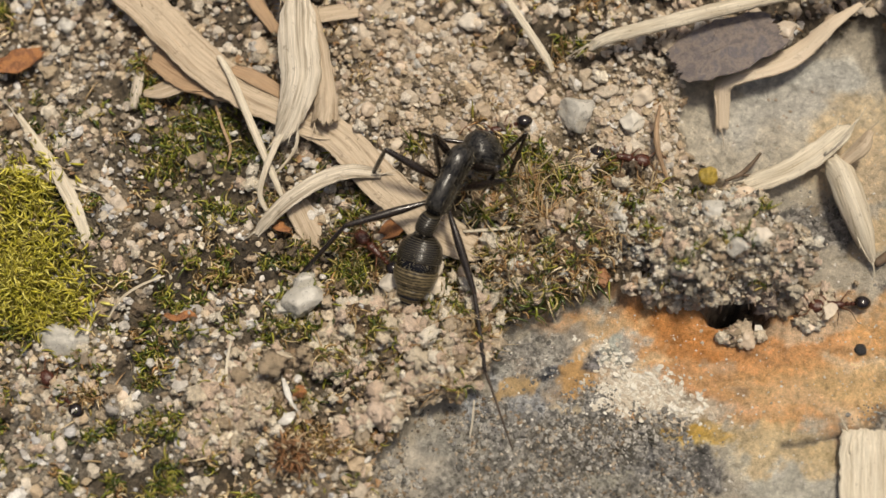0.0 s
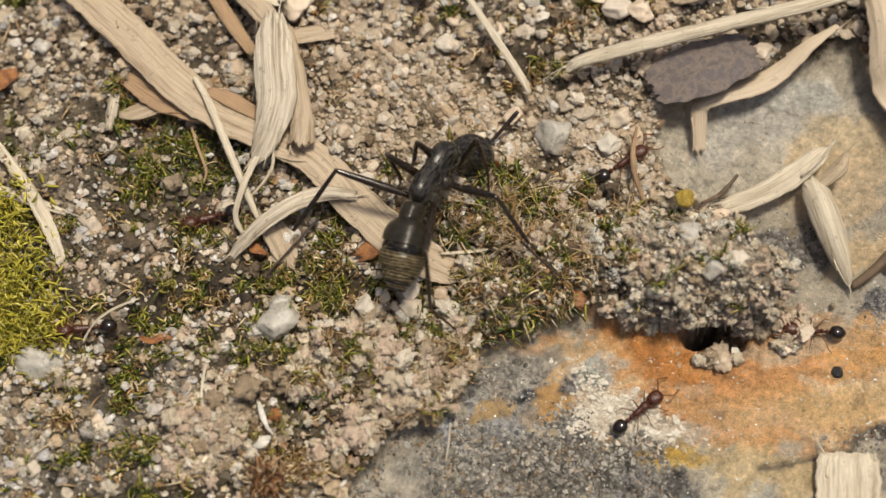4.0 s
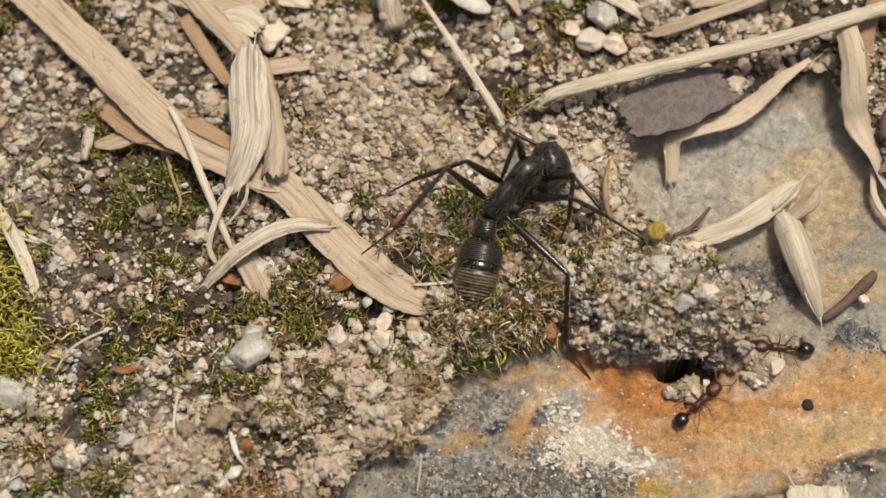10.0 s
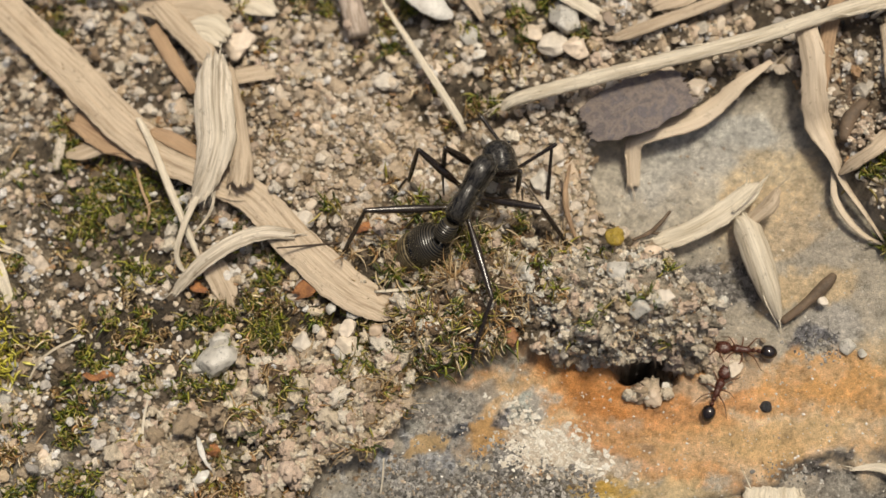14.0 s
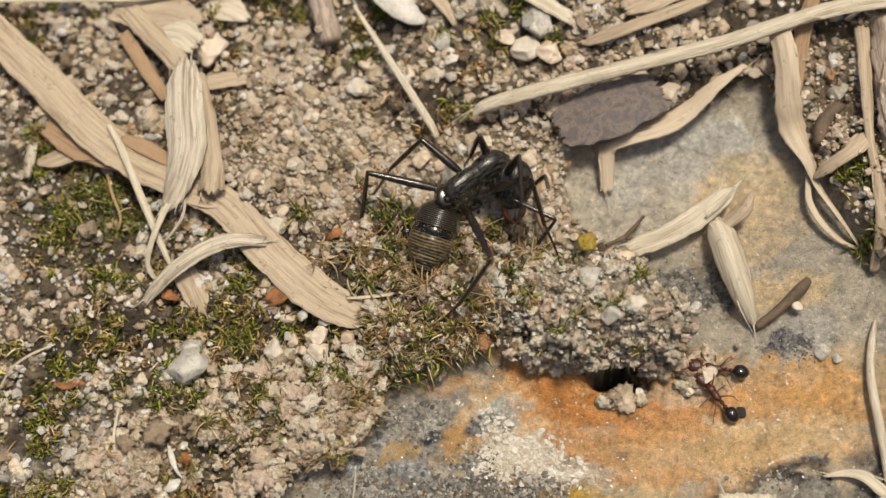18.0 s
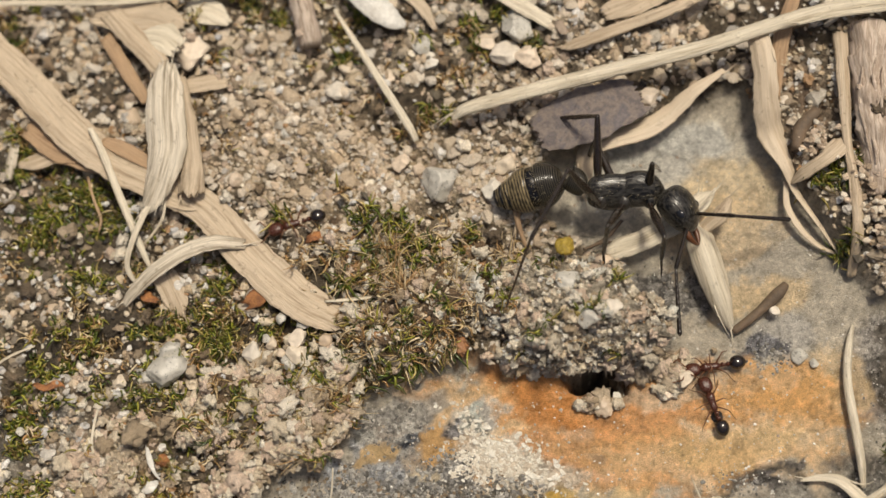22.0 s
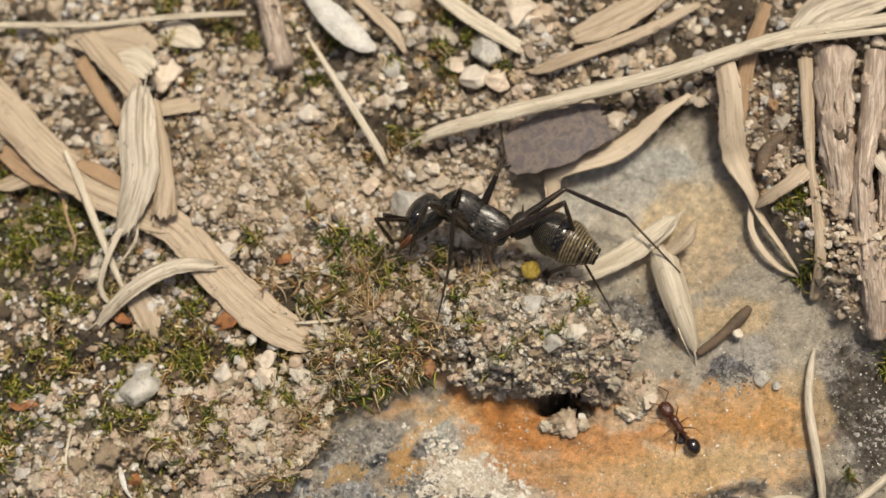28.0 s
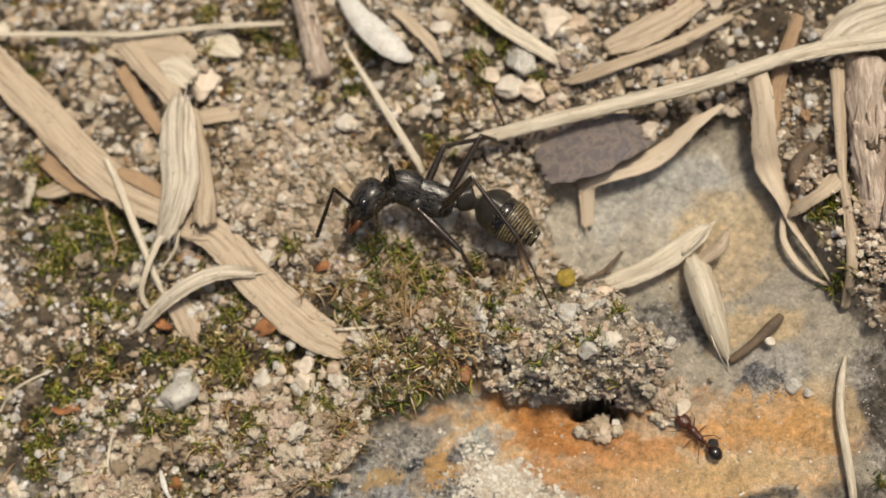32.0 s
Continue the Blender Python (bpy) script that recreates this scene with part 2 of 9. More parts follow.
WET = material("moist_grit", (0.08, 0.065, 0.045), 0.16, 0.4, 3.0, 0.05, ((0.04, 0.035, 0.03), (0.20, 0.16, 0.11), (0.52, 0.49, 0.43), (0.04, 0.035, 0.03), (0.66, 0.63, 0.58), (0.12, 0.10, 0.07)), island=True)
CRUMB = material("soil_crumb", (0.60, 0.48, 0.36), 0.5, 0.45, 5.0, 0.12, ((0.74, 0.63, 0.50), (0.46, 0.35, 0.25), (0.78, 0.69, 0.56), (0.34, 0.26, 0.18), (0.66, 0.52, 0.39)), island=True)
DUST = material("pale_dust", (0.62, 0.52, 0.34), 0.95, 0.25, 3.0, 0.04, ((0.70, 0.60, 0.42), (0.52, 0.42, 0.27)), island=True)
QUARTZ = material("quartz", (0.56, 0.53, 0.46), 0.3, 0.25, 1.2, 0.05, ((0.68, 0.65, 0.58), (0.46, 0.42, 0.34)), through_light=0.3)
PEBBLE = material("pebble", (0.58, 0.48, 0.36), 0.5, 0.25, 1.0, 0.03, ((0.66, 0.57, 0.45), (0.50, 0.38, 0.27), (0.62, 0.58, 0.50), (0.70, 0.56, 0.42)), chooser="object")
CLOD = material("clod_soil", (0.46, 0.39, 0.29), 0.7, 0.6, 5.0, 0.25, ((0.60, 0.52, 0.40), (0.16, 0.135, 0.10), (0.48, 0.41, 0.31)), fine=9)
CRUMB_CORE = material("crumb_core", (0.56, 0.46, 0.34), 0.6, 0.5, 5.0, 0.2, ((0.68, 0.58, 0.44), (0.40, 0.31, 0.22), (0.60, 0.50, 0.38)), fine=9)
HUMUS = material("dark_humus", (0.123, 0.080, 0.046), 0.38, 0.6, 4.0, 0.25, ((0.290, 0.196, 0.116), (0.065, 0.046, 0.032), (0.377, 0.275, 0.174)), fine=9)
LEAF_BITS = material("leaf_bits", (0.22, 0.11, 0.05), 0.4, 0.4, 4.0, 0.06, ((0.34, 0.19, 0.09), (0.13, 0.07, 0.035), (0.42, 0.29, 0.17), (0.28, 0.13, 0.055), (0.50, 0.39, 0.26)), island=True)
PALE_GRIT = material("pale_glassy_grit", (0.56, 0.52, 0.46), 0.24, 0.3, 3.0, 0.05, ((0.70, 0.66, 0.60), (0.42, 0.39, 0.35), (0.62, 0.54, 0.44), (0.50, 0.49, 0.48), (0.74, 0.71, 0.66), (0.34, 0.30, 0.25)), island=True, through_light=0.15)
CLUMP = material("clump_grain", (0.672, 0.576, 0.444), 0.34, 0.5, 6.0, 0.10, ((0.792, 0.708, 0.564), (0.480, 0.420, 0.324), (0.576, 0.552, 0.480), (0.864, 0.792, 0.660), (0.336, 0.300, 0.240), (0.720, 0.588, 0.420), (0.624, 0.600, 0.528)), island=True, fine=8)
AGGREGATE = material("crumbly_soil", (0.20, 0.15, 0.10), 0.4, 0.7, 9.0, 0.12, ((0.36, 0.28, 0.19), (0.54, 0.45, 0.34), (0.26, 0.19, 0.12), (0.62, 0.54, 0.43), (0.34, 0.24, 0.15), (0.14, 0.105, 0.07), (0.48, 0.37, 0.26)), island=True, fine=8)
CRUST = material("pale_crust", (0.58, 0.47, 0.34), 0.46, 0.5, 7.0, 0.15, ((0.76, 0.65, 0.49), (0.82, 0.73, 0.58), (0.70, 0.54, 0.41), (0.84, 0.76, 0.63), (0.44, 0.34, 0.23), (0.76, 0.60, 0.47)), island=True, fine=8)
MOSS = material("moss", (0.10, 0.13, 0.02), 0.28, 0.3, 1.0, 0.0, ((0.22, 0.23, 0.03), (0.05, 0.07, 0.015), (0.36, 0.34, 0.06), (0.10, 0.07, 0.025), (0.27, 0.21, 0.06), (0.06, 0.08, 0.02), (0.42, 0.34, 0.12), (0.14, 0.16, 0.02)), island=True)
MOSS_OLD = material("old_moss", (0.280, 0.175, 0.069), 0.26, 0.35, 2.0, 0.0, ((0.448, 0.308, 0.140), (0.140, 0.091, 0.041), (0.616, 0.463, 0.252), (0.323, 0.295, 0.056), (0.420, 0.239, 0.099), (0.099, 0.069, 0.035), (0.784, 0.644, 0.420), (0.224, 0.140, 0.063), (0.364, 0.239, 0.112)), island=True)
MOSS_BRIGHT = material("bright_moss", (0.46, 0.42, 0.05), 0.4, 0.35, 1.0, 0.0, ((0.60, 0.54, 0.09), (0.30, 0.28, 0.035), (0.50, 0.43, 0.07), (0.18, 0.15, 0.03), (0.66, 0.60, 0.16)), island=True)
SPRIG = material("moss_sprig", (0.10, 0.075, 0.03), 0.32, 0.4, 3.0, 0.0, ((0.30, 0.21, 0.09), (0.15, 0.15, 0.025), (0.38, 0.29, 0.15), (0.20, 0.12, 0.05), (0.27, 0.27, 0.04), (0.08, 0.06, 0.03), (0.18, 0.19, 0.03)), chooser="object")
HAIR = material("plant_hair", (0.50, 0.35, 0.18), 0.4, 0.2, 1.0, 0.0, ((0.70, 0.55, 0.33), (0.46, 0.28, 0.12), (0.64, 0.50, 0.31)), island=True)
SCALE = material("white_scale", (0.50, 0.48, 0.43), 0.4, 0.3, 2.0, 0.03, ((0.62, 0.60, 0.55), (0.40, 0.37, 0.32)))
AMBER = material("amber_grain", (0.26, 0.17, 0.02), 0.35, 0.5, 3.0, 0.08, ((0.38, 0.27, 0.04), (0.16, 0.09, 0.015)))
SPECK = material("glinting_speck", (0.72, 0.68, 0.62), 0.15, 0.2, 3.0, 0.0)
SEED_BLACK = material("black_seed", (0.02, 0.02, 0.022), 0.4, 0.5, 4.0, 0.1)
WHITE_CRUST = material("white_crust", (0.60, 0.54, 0.44), 0.7, 0.35, 6.0, 0.08, ((0.70, 0.65, 0.55), (0.54, 0.46, 0.36), (0.76, 0.72, 0.63)), island=True)
GREY_GRAIN = material("grey_crystal", (0.16, 0.15, 0.135), 0.28, 0.4, 5.0, 0.06, ((0.25, 0.235, 0.21), (0.09, 0.085, 0.075), (0.34, 0.32, 0.28), (0.19, 0.18, 0.165), (0.13, 0.115, 0.09), (0.40, 0.38, 0.34), (0.29, 0.27, 0.24)), island=True)

# ---- building ----
def mesh_of(name, verts, faces, mat, smooth=True):
    me = bpy.data.meshes.new(name)
    verts = np.asarray(verts, float) * MM
    if isinstance(faces, np.ndarray):
        n, k = faces.shape
        me.vertices.add(len(verts))
        me.vertices.foreach_set("co", verts.astype(np.float32).ravel())
        me.loops.add(n * k)
        me.loops.foreach_set("vertex_index", faces.astype(np.int32).ravel())
        me.polygons.add(n)
        me.polygons.foreach_set("loop_start", np.arange(0, n * k, k, dtype=np.int32))
        me.update(calc_edges=True)
    else:
        me.from_pydata([tuple(v) for v in verts], [], faces)
    me.materials.append(mat)
    me.polygons.foreach_set("use_smooth", np.full(len(me.polygons), smooth))
    me.update()
    return me


def thing(name, verts, faces, mat, at, label="", category="", group="", kind="", smooth=True):
    """A top-level thing with its origin at the given place, in millimetres."""
    ob = new(name, mesh_of(name, np.asarray(verts, float) - np.asarray(at, float), faces, mat, smooth))
    ob.location = [v * MM for v in at]
    return tagged(ob, label, category, group, kind)


def part(name, verts, faces, mat, parent, label="", at=(0, 0, 0), smooth=True):
    """One mesh under a thing or a part, in its parent's space."""
    ob = new(name, mesh_of(name, verts, faces, mat, smooth))
    ob.parent, ob.location = parent, [v * MM for v in at]
    return tagged(ob, label)


def ball(subdiv):
    bm = bmesh.new()
    bmesh.ops.create_icosphere(bm, subdivisions=subdiv, radius=1.0)
    verts, faces = np.array([v.co for v in bm.verts]), np.array([[v.index for v in f.verts] for f in bm.faces])
    bm.free()
    return verts, faces


BALLS = [None] + [ball(n) for n in (1, 2, 3, 4, 5)]


def lump(subdiv, seed, amount=0.25, facets=0, size=0.8):
    """A stone-like unit lump: noise, and a few flat cuts."""
    verts, faces = BALLS[subdiv]
    verts = verts.copy()
    rng = np.random.default_rng(seed)
    for _ in range(facets):
        n = rng.normal(size=3)
        n /= np.linalg.norm(n)
        d = rng.uniform(0.55, 0.85)
        verts -= np.maximum(verts @ n - d, 0)[:, None] * n
    off = np.array([noise.fractal(Vector(v) / size + Vector((seed * 3.1, seed * 1.7, 0)), 0.8, 2.0, 4) for v in verts])
    return verts * (1 + amount * off)[:, None], faces


def fibres(ob, lines):
    """Stores the way that the grain runs: across, along and depth, in millimetres."""
    ob.data.attributes.new("fibre", "FLOAT_VECTOR", "POINT").data.foreach_set("vector", np.asarray(lines, np.float32).ravel())


def spline(points, n):
    """A smooth run of rows through rows of numbers."""
    p = np.array(points, float)
    if len(p) == 2:
        return p[0] + (p[1] - p[0]) * np.linspace(0, 1, n)[:, None]
    p = np.vstack([2 * p[0] - p[1], p, 2 * p[-1] - p[-2]])
    out = []
    for s in np.linspace(0, len(p) - 3 - 1e-6, n):
        i, f = int(s), s - int(s)
        a, b, c, d = p[i : i + 4]
        out.append(0.5 * (2 * b + (c - a) * f + (2 * a - 5 * b + 4 * c - d) * f**2 + (3 * b - a - 3 * c + d) * f**3))
    return np.array(out)


def blade(name, points, mat, label, category="straw", group="", thick=0.14, arch=0.12, ridges=7, seed=1, twist=0.0, torn=0.35, kind="", frays=0):
    """A dry grass blade through points of (x, y, z, width): ribbed along its length, curved across, with frayed ends."""
    rng = np.random.default_rng(seed)
    length = np.linalg.norm(np.diff(np.array(points)[:, :3], axis=0), axis=1).sum()
    n, m = int(np.clip(length / 0.22, 10, 120)), int(np.clip(max(q[3] for q in points) / 0.09, 6, 26))
    run = spline(points, n)
    ahead = np.gradient(run[:, :3], axis=0)
    ahead /= np.linalg.norm(ahead, axis=1)[:, None]
    side = np.cross(ahead, (0, 0, 1))
    side /= np.linalg.norm(side, axis=1)[:, None] + 1e-9
    up = np.cross(side, ahead)
    angle = twist * np.sin(np.linspace(0, 3.1, n) + seed)
    side, up = side * np.cos(angle)[:, None] + up * np.sin(angle)[:, None], up * np.cos(angle)[:, None] - side * np.sin(angle)[:, None]
    across = np.linspace(-1, 1, m)
    rib = np.array([noise.noise(Vector((c * ridges * 1.4, seed * 5.3, 0))) for c in across])
    fray_a, fray_b = rng.uniform(-1, 1, m) * torn, rng.uniform(-1, 1, m) * torn
    top, low = [], []
    for i in range(n):
        w = max(run[i, 3], 0.03) / 2
        edge = 1 + 0.10 * noise.noise(Vector((i * 0.35, seed, 2))) + 0.10 * np.abs(across) * np.array([noise.noise(Vector((i * 0.9, seed, 7 + np.sign(c)))) for c in across])
        pull = fray_a * w * max(0, 1 - i / 3) - fray_b * w * max(0, 1 - (n - 1 - i) / 3)
        wave = np.array([0.05 * noise.noise(Vector((i * 0.22, c * 2.5, seed))) for c in across])
        lift = arch * w * (1 - across**2) + 0.05 * np.minimum(w, 0.6) * rib + wave * w
        row = run[i, :3] + (across * w * edge)[:, None] * side[i] + lift[:, None] * up[i] + pull[:, None] * ahead[i]
        top.append(row)
        low.append(row - (thick * np.minimum(w * 2, 1) * (1 - 0.6 * np.abs(across)))[:, None] * up[i])
    verts = np.concatenate([np.concatenate(top), np.concatenate(low)])
    grid = np.arange(n * m).reshape(n, m)
    a, b, c, d = grid[:-1, :-1].ravel(), grid[:-1, 1:].ravel(), grid[1:, 1:].ravel(), grid[1:, :-1].ravel()
    k = n * m
    faces = [np.stack([a, b, c, d], 1), np.stack([d, c, b, a], 1) + k]
    for line in (grid[0], grid[-1][::-1], grid[::-1, 0], grid[:, -1]):
        faces.append(np.stack([line[1:], line[:-1], line[:-1] + k, line[1:] + k], 1))
    mid = run[n // 2, :3]
    ob = thing(name, verts, np.concatenate(faces), mat, mid, label, category, group, kind)
    gone = np.linspace(0, length, n)[:, None]
    lines = np.stack([across[None] * run[:, 3:4] / 2 + 0 * gone + 9.0 * seed, 0.05 * gone + 0 * across[None], 0 * gone + 0 * across[None]], -1).reshape(-1, 3)
    fibres(ob, np.concatenate([lines, lines + (0, 0, 0.5)]))
    for k in range(frays):
        i = int(rng.uniform(0, n - 1)) if k % 3 else (n - 2 if k % 2 else 1)
        edge = rng.choice((-1, 1)) * rng.uniform(0.3, 1.0) * run[i, 3] / 2
        way = (1 if i > n / 2 else -1) * ahead[i] + rng.normal(0, 0.25, 3)
        reach = rng.uniform(0.4, 1.6)
        p = run[i, :3] - mid + edge * side[i] + 0.05 * up[i]
        bow = rng.normal(0, 0.25, 3)
        strand = [(*(p + way * reach * f + bow * reach * f * f), 0.09 * (1.15 - f)) for f in (0, 0.35, 0.7, 1.0)]
        verts, faces = tube(strand, 5, 0.1, k, n=8)
        part("fibre", verts, faces, mat, ob)
    return ob


def tube(points, sides=8, knobby=0.0, seed=0, n=None):
    """Verts and faces of a round stalk through points of (x, y, z, width)."""
    length = np.linalg.norm(np.diff(np.array(points)[:, :3], axis=0), axis=1).sum()
    n = n or int(np.clip(length / 0.2, 8, 90))
    run = spline(points, n)
    ahead = np.gradient(run[:, :3], axis=0)
    ahead /= np.linalg.norm(ahead, axis=1)[:, None]
    side = np.cross(ahead, (0.03, 0.05, 1))
    side /= np.linalg.norm(side, axis=1)[:, None] + 1e-9
    up = np.cross(side, ahead)
    verts = []
    for i in range(n):
        for j in range(sides):
            a = 2 * math.pi * j / sides
            r = run[i, 3] / 2 * (1 + knobby * noise.noise(Vector((i * 0.25, math.cos(a) * 2, math.sin(a) * 2 + seed))) + 0.5 * knobby * noise.noise(Vector((i * 0.8, j * 1.3, seed))))
            verts.append(run[i, :3] + r * (math.cos(a) * side[i] + math.sin(a) * up[i]))
    faces = [[i * sides + j, i * sides + (j + 1) % sides, (i + 1) * sides + (j + 1) % sides, (i + 1) * sides + j] for i in range(n - 1) for j in range(sides)]
    faces += [list(range(sides))[::-1], [(n - 1) * sides + j for j in range(sides)]]
    return verts, faces


def stalk(name, points, mat, label, category="stalk", knobby=0.15, sides=9, seed=0, group=""):
    verts, faces = tube(points, sides, knobby, seed)
    ob = thing(name, verts, faces, mat, np.array(points)[len(points) // 2][:3], label, category, group)
    k = np.arange(len(verts))
    angle = 2 * math.pi * (k % sides) / sides
    r = points[len(points) // 2][3] / 2
    fibres(ob, np.stack([r * np.cos(angle) + 7.0 * seed, 0.02 * (k // sides), r * np.sin(angle)], 1))
    if sides >= 12:
        r_, mid = np.random.default_rng(seed), np.array(points)[len(points) // 2][:3]
        run = spline(points, 40)
        for k in range(7):
            a, b = sorted(r_.integers(0, 39, 2))
            if b - a < 5:
                continue
            turn_, off = r_.uniform(-1.2, 1.2), []
            for i in (a, (2 * a + b) // 3, (a + 2 * b) // 3, b):
                turn_ += r_.normal(0, 0.15)
                w = run[i, 3] / 2
                off.append((*(run[i, :3] - mid + (w * math.sin(turn_), 0, w * math.cos(turn_))), r_.uniform(0.1, 0.3) if i not in (a, b) else 0.05))
            strip, quads = tube(off, 6, 0.5, seed + k)
            fibres(part("bark_strip", strip, quads, mat, ob), np.asarray(strip) * (1, 0.05, 1))
        for k in range(6):
            i = r_.integers(2, 38)
            v, f = lump(3, seed * 7 + k, 0.6, 3, 0.5)
            at = run[i, :3] - mid + (run[i, 3] * 0.45 * r_.uniform(-1, 1), 0, run[i, 3] * 0.35)
            part("knot", v * r_.uniform(0.15, 0.42) * (1, 1.3, 0.8), f, CRUST if k % 2 else AGGREGATE, ob, "", at)
    return ob


def scatter(places, radii, mat, name, label, category, subdiv=1, squash=0.65, kinds=10, amount=0.35, facets=6, seed=5, sink=0.3, smooth=False, pile=0.0, size=0.8):
    """Many small lumps in one mesh of kind stuff."""
    rng = np.random.default_rng(seed)
    shapes = [lump(subdiv, seed + 7 * k, amount, facets, size) for k in range(kinds)]
    faces0 = shapes[0][1]
    nv = len(shapes[0][0])
    kind, spin = rng.integers(0, kinds, len(places)), rng.uniform(0, 6.283, len(places))
    out = np.empty((len(places), nv, 3))
    base = np.array([s[0] for s in shapes])
    stretch = rng.uniform(0.7, 1.25, (len(places), 1, 3)) * np.array([1, 1, squash])
    v = base[kind] * stretch * np.asarray(radii)[:, None, None]
    c, s = np.cos(spin)[:, None], np.sin(spin)[:, None]
    lean = rng.uniform(-0.5, 0.5, len(places))[:, None]
    x, y, z = v[..., 0], v[..., 1], v[..., 2]
    y, z = y * np.cos(lean) - z * np.sin(lean), y * np.sin(lean) + z * np.cos(lean)
    out[..., 0], out[..., 1], out[..., 2] = x * c - y * s, x * s + y * c, z + np.asarray(radii)[:, None] * (squash - 2 * sink) * 0.8
    out += np.asarray(places)[:, None, :] + rng.uniform(0, pile + 1e-9, len(places))[:, None, None] * (0, 0, 1)
    faces = (faces0[None] + (np.arange(len(places)) * nv)[:, None, None]).reshape(-1, 3)
    at = np.asarray(places).mean(0)
    return thing(name, out.reshape(-1, 3), faces, mat, at, label, category, kind="stuff", smooth=smooth)


def loose(places, radii, mat, label, seed=1, kinds=12, group="loose pebbles on the soil"):
    """Grains large enough to tell apart: things of their own on shared meshes."""
    r = np.random.default_rng(seed)
    shapes = [mesh_of("pebble", v * (r.uniform(0.85, 1.25), r.uniform(0.8, 1.1), r.uniform(0.6, 0.85)), f, mat) for v, f in (lump(3, seed + 31 * k, 0.22, 7) for k in range(kinds))]
    for (x, y, z), size in zip(places, radii):
        ob = new("pebble", shapes[r.integers(kinds)])
        ob.matrix_basis = pose(x * MM, y * MM, (z + 0.3 * size) * MM, r.uniform(-25, 25), r.uniform(-25, 25), r.uniform(0, 360)) @ Matrix.Diagonal((size, size, size, 1))
        tagged(ob, label, "pebble", group)


def strands(places, lengths, widths, mat, name, label, category, seed=3, curl=0.8, lean=0.7, way=None):
    """Many thin curved leaflets in one mesh: four-sided slivers of three pieces each."""
    rng = np.random.default_rng(seed)
    n, k = len(places), 7
    round_ = rng.uniform(0, 6.283, n)
    if way is not None:
        round_ = radians(way) + rng.normal(0, 0.3, n)
    start = rng.uniform(0.05, lean, n) if way is None else rng.uniform(0.8, lean, n)
    bend = rng.normal(0, min(curl, 0.8), n) + (0.5 if curl < 3 else 0.9)
    drift = rng.normal(0, 0.5 + 0.9 * curl, n) if way is None else rng.normal(0, 0.5, n)
    p = np.asarray(places, float).copy()
    verts = np.empty((n, k, 3, 3))
    for i in range(k):
        f = i / (k - 1)
        a, r = start + bend * f * (1.6 if curl < 1.5 else 2.8), round_ + drift * f
        step = np.stack([np.sin(a) * np.cos(r), np.sin(a) * np.sin(r), np.cos(a)], 1)
        side = np.stack([-np.sin(r), np.cos(r), 0 * r], 1)
        w = (np.asarray(widths) * (1.0 - 0.85 * f**1.5) * (0.75 + 0.5 * math.sin(3.1 * f)))[:, None]
        keel = np.cross(step, side)
        verts[:, i, 0], verts[:, i, 1], verts[:, i, 2] = p + side * w, p - side * w, p + keel * w * 0.7
        p = p + step * (np.asarray(lengths) / (k - 1))[:, None]
    quads = []
    for i in range(k - 1):
        for a, b in ((0, 1), (1, 2), (2, 0)):
            quads.append([i * 3 + a, i * 3 + b, i * 3 + 3 + b, i * 3 + 3 + a])
    faces = (np.array(quads)[None] + (np.arange(n) * k * 3)[:, None, None]).reshape(-1, 4)
    at = np.asarray(places).mean(0)
    return thing(name, verts.reshape(-1, 3), faces, mat, at, label, category, kind="stuff")


def spread(n, centre, radii, seed, soil=True, turn=0.0):
    """Random places round a centre, denser in the middle, on the bed."""
    rng = np.random.default_rng(seed)
    q = rng.normal(0, 0.5, (n, 2)) * radii
    c, s = math.cos(radians(turn)), math.sin(radians(turn))
    x, y = centre[0] + q[:, 0] * c - q[:, 1] * s, centre[1] + q[:, 0] * s + q[:, 1] * c
    keep = soil_share(x, y) > 0.5 if soil else np.ones(n, bool)
    x, y = x[keep], y[keep]
    return np.stack([x, y, surface(x, y)], 1)

# ---- the ground: one sheet from the soil and the slab out to the horizon ----
# The plan is in millimetres; x runs along the picture's width, y away from the camera.
SLAB_EDGE = [(-12.7, -5.5), (-10.8, -3.1), (-8.0, -1.9), (-6.5, -0.3), (-6.1, 0.8), (-3.5, 2.2), (-1.1, 3.1), (1.6, 2.6), (5.1, 3.2), (8.3, 4.4), (8.1, 6.5), (6.1, 8.2), (3.2, 9.7), (2.7, 12.2), (3.3, 13.9), (6.9, 14.8), (10.9, 16.6), (13.6, 17.7), (14.4, 15.9), (14.8, 14.7), (16.1, 12.1), (18.1, 8.6), (19.6, 6.1), (22.1, 4.6), (25.4, 3.2), (30.7, 0.9), (29.9, -9.9), (-11.3, -10.3)]


def lie(x, y):
    """The gentle rise of the bed away from the camera."""
    return 8.0 * np.tanh((y - 8.0) / 40.0)


def inside(x, y, ring):
    """Signed distance to a ring of points: positive inside."""
    x, y = np.asarray(x, float), np.asarray(y, float)
    best, odd = np.full(x.shape, 1e9), np.zeros(x.shape, bool)
    for (ax, ay), (bx, by) in zip(ring, ring[1:] + ring[:1]):
        dx, dy = bx - ax, by - ay
        f = np.clip(((x - ax) * dx + (y - ay) * dy) / (dx * dx + dy * dy), 0, 1)
        best = np.minimum(best, np.hypot(x - ax - f * dx, y - ay - f * dy))
        crosses = (ay > y) != (by > y)
        if dy:
            odd ^= crosses & (x < ax + (y - ay) * dx / dy)
    return np.where(odd, best, -best)


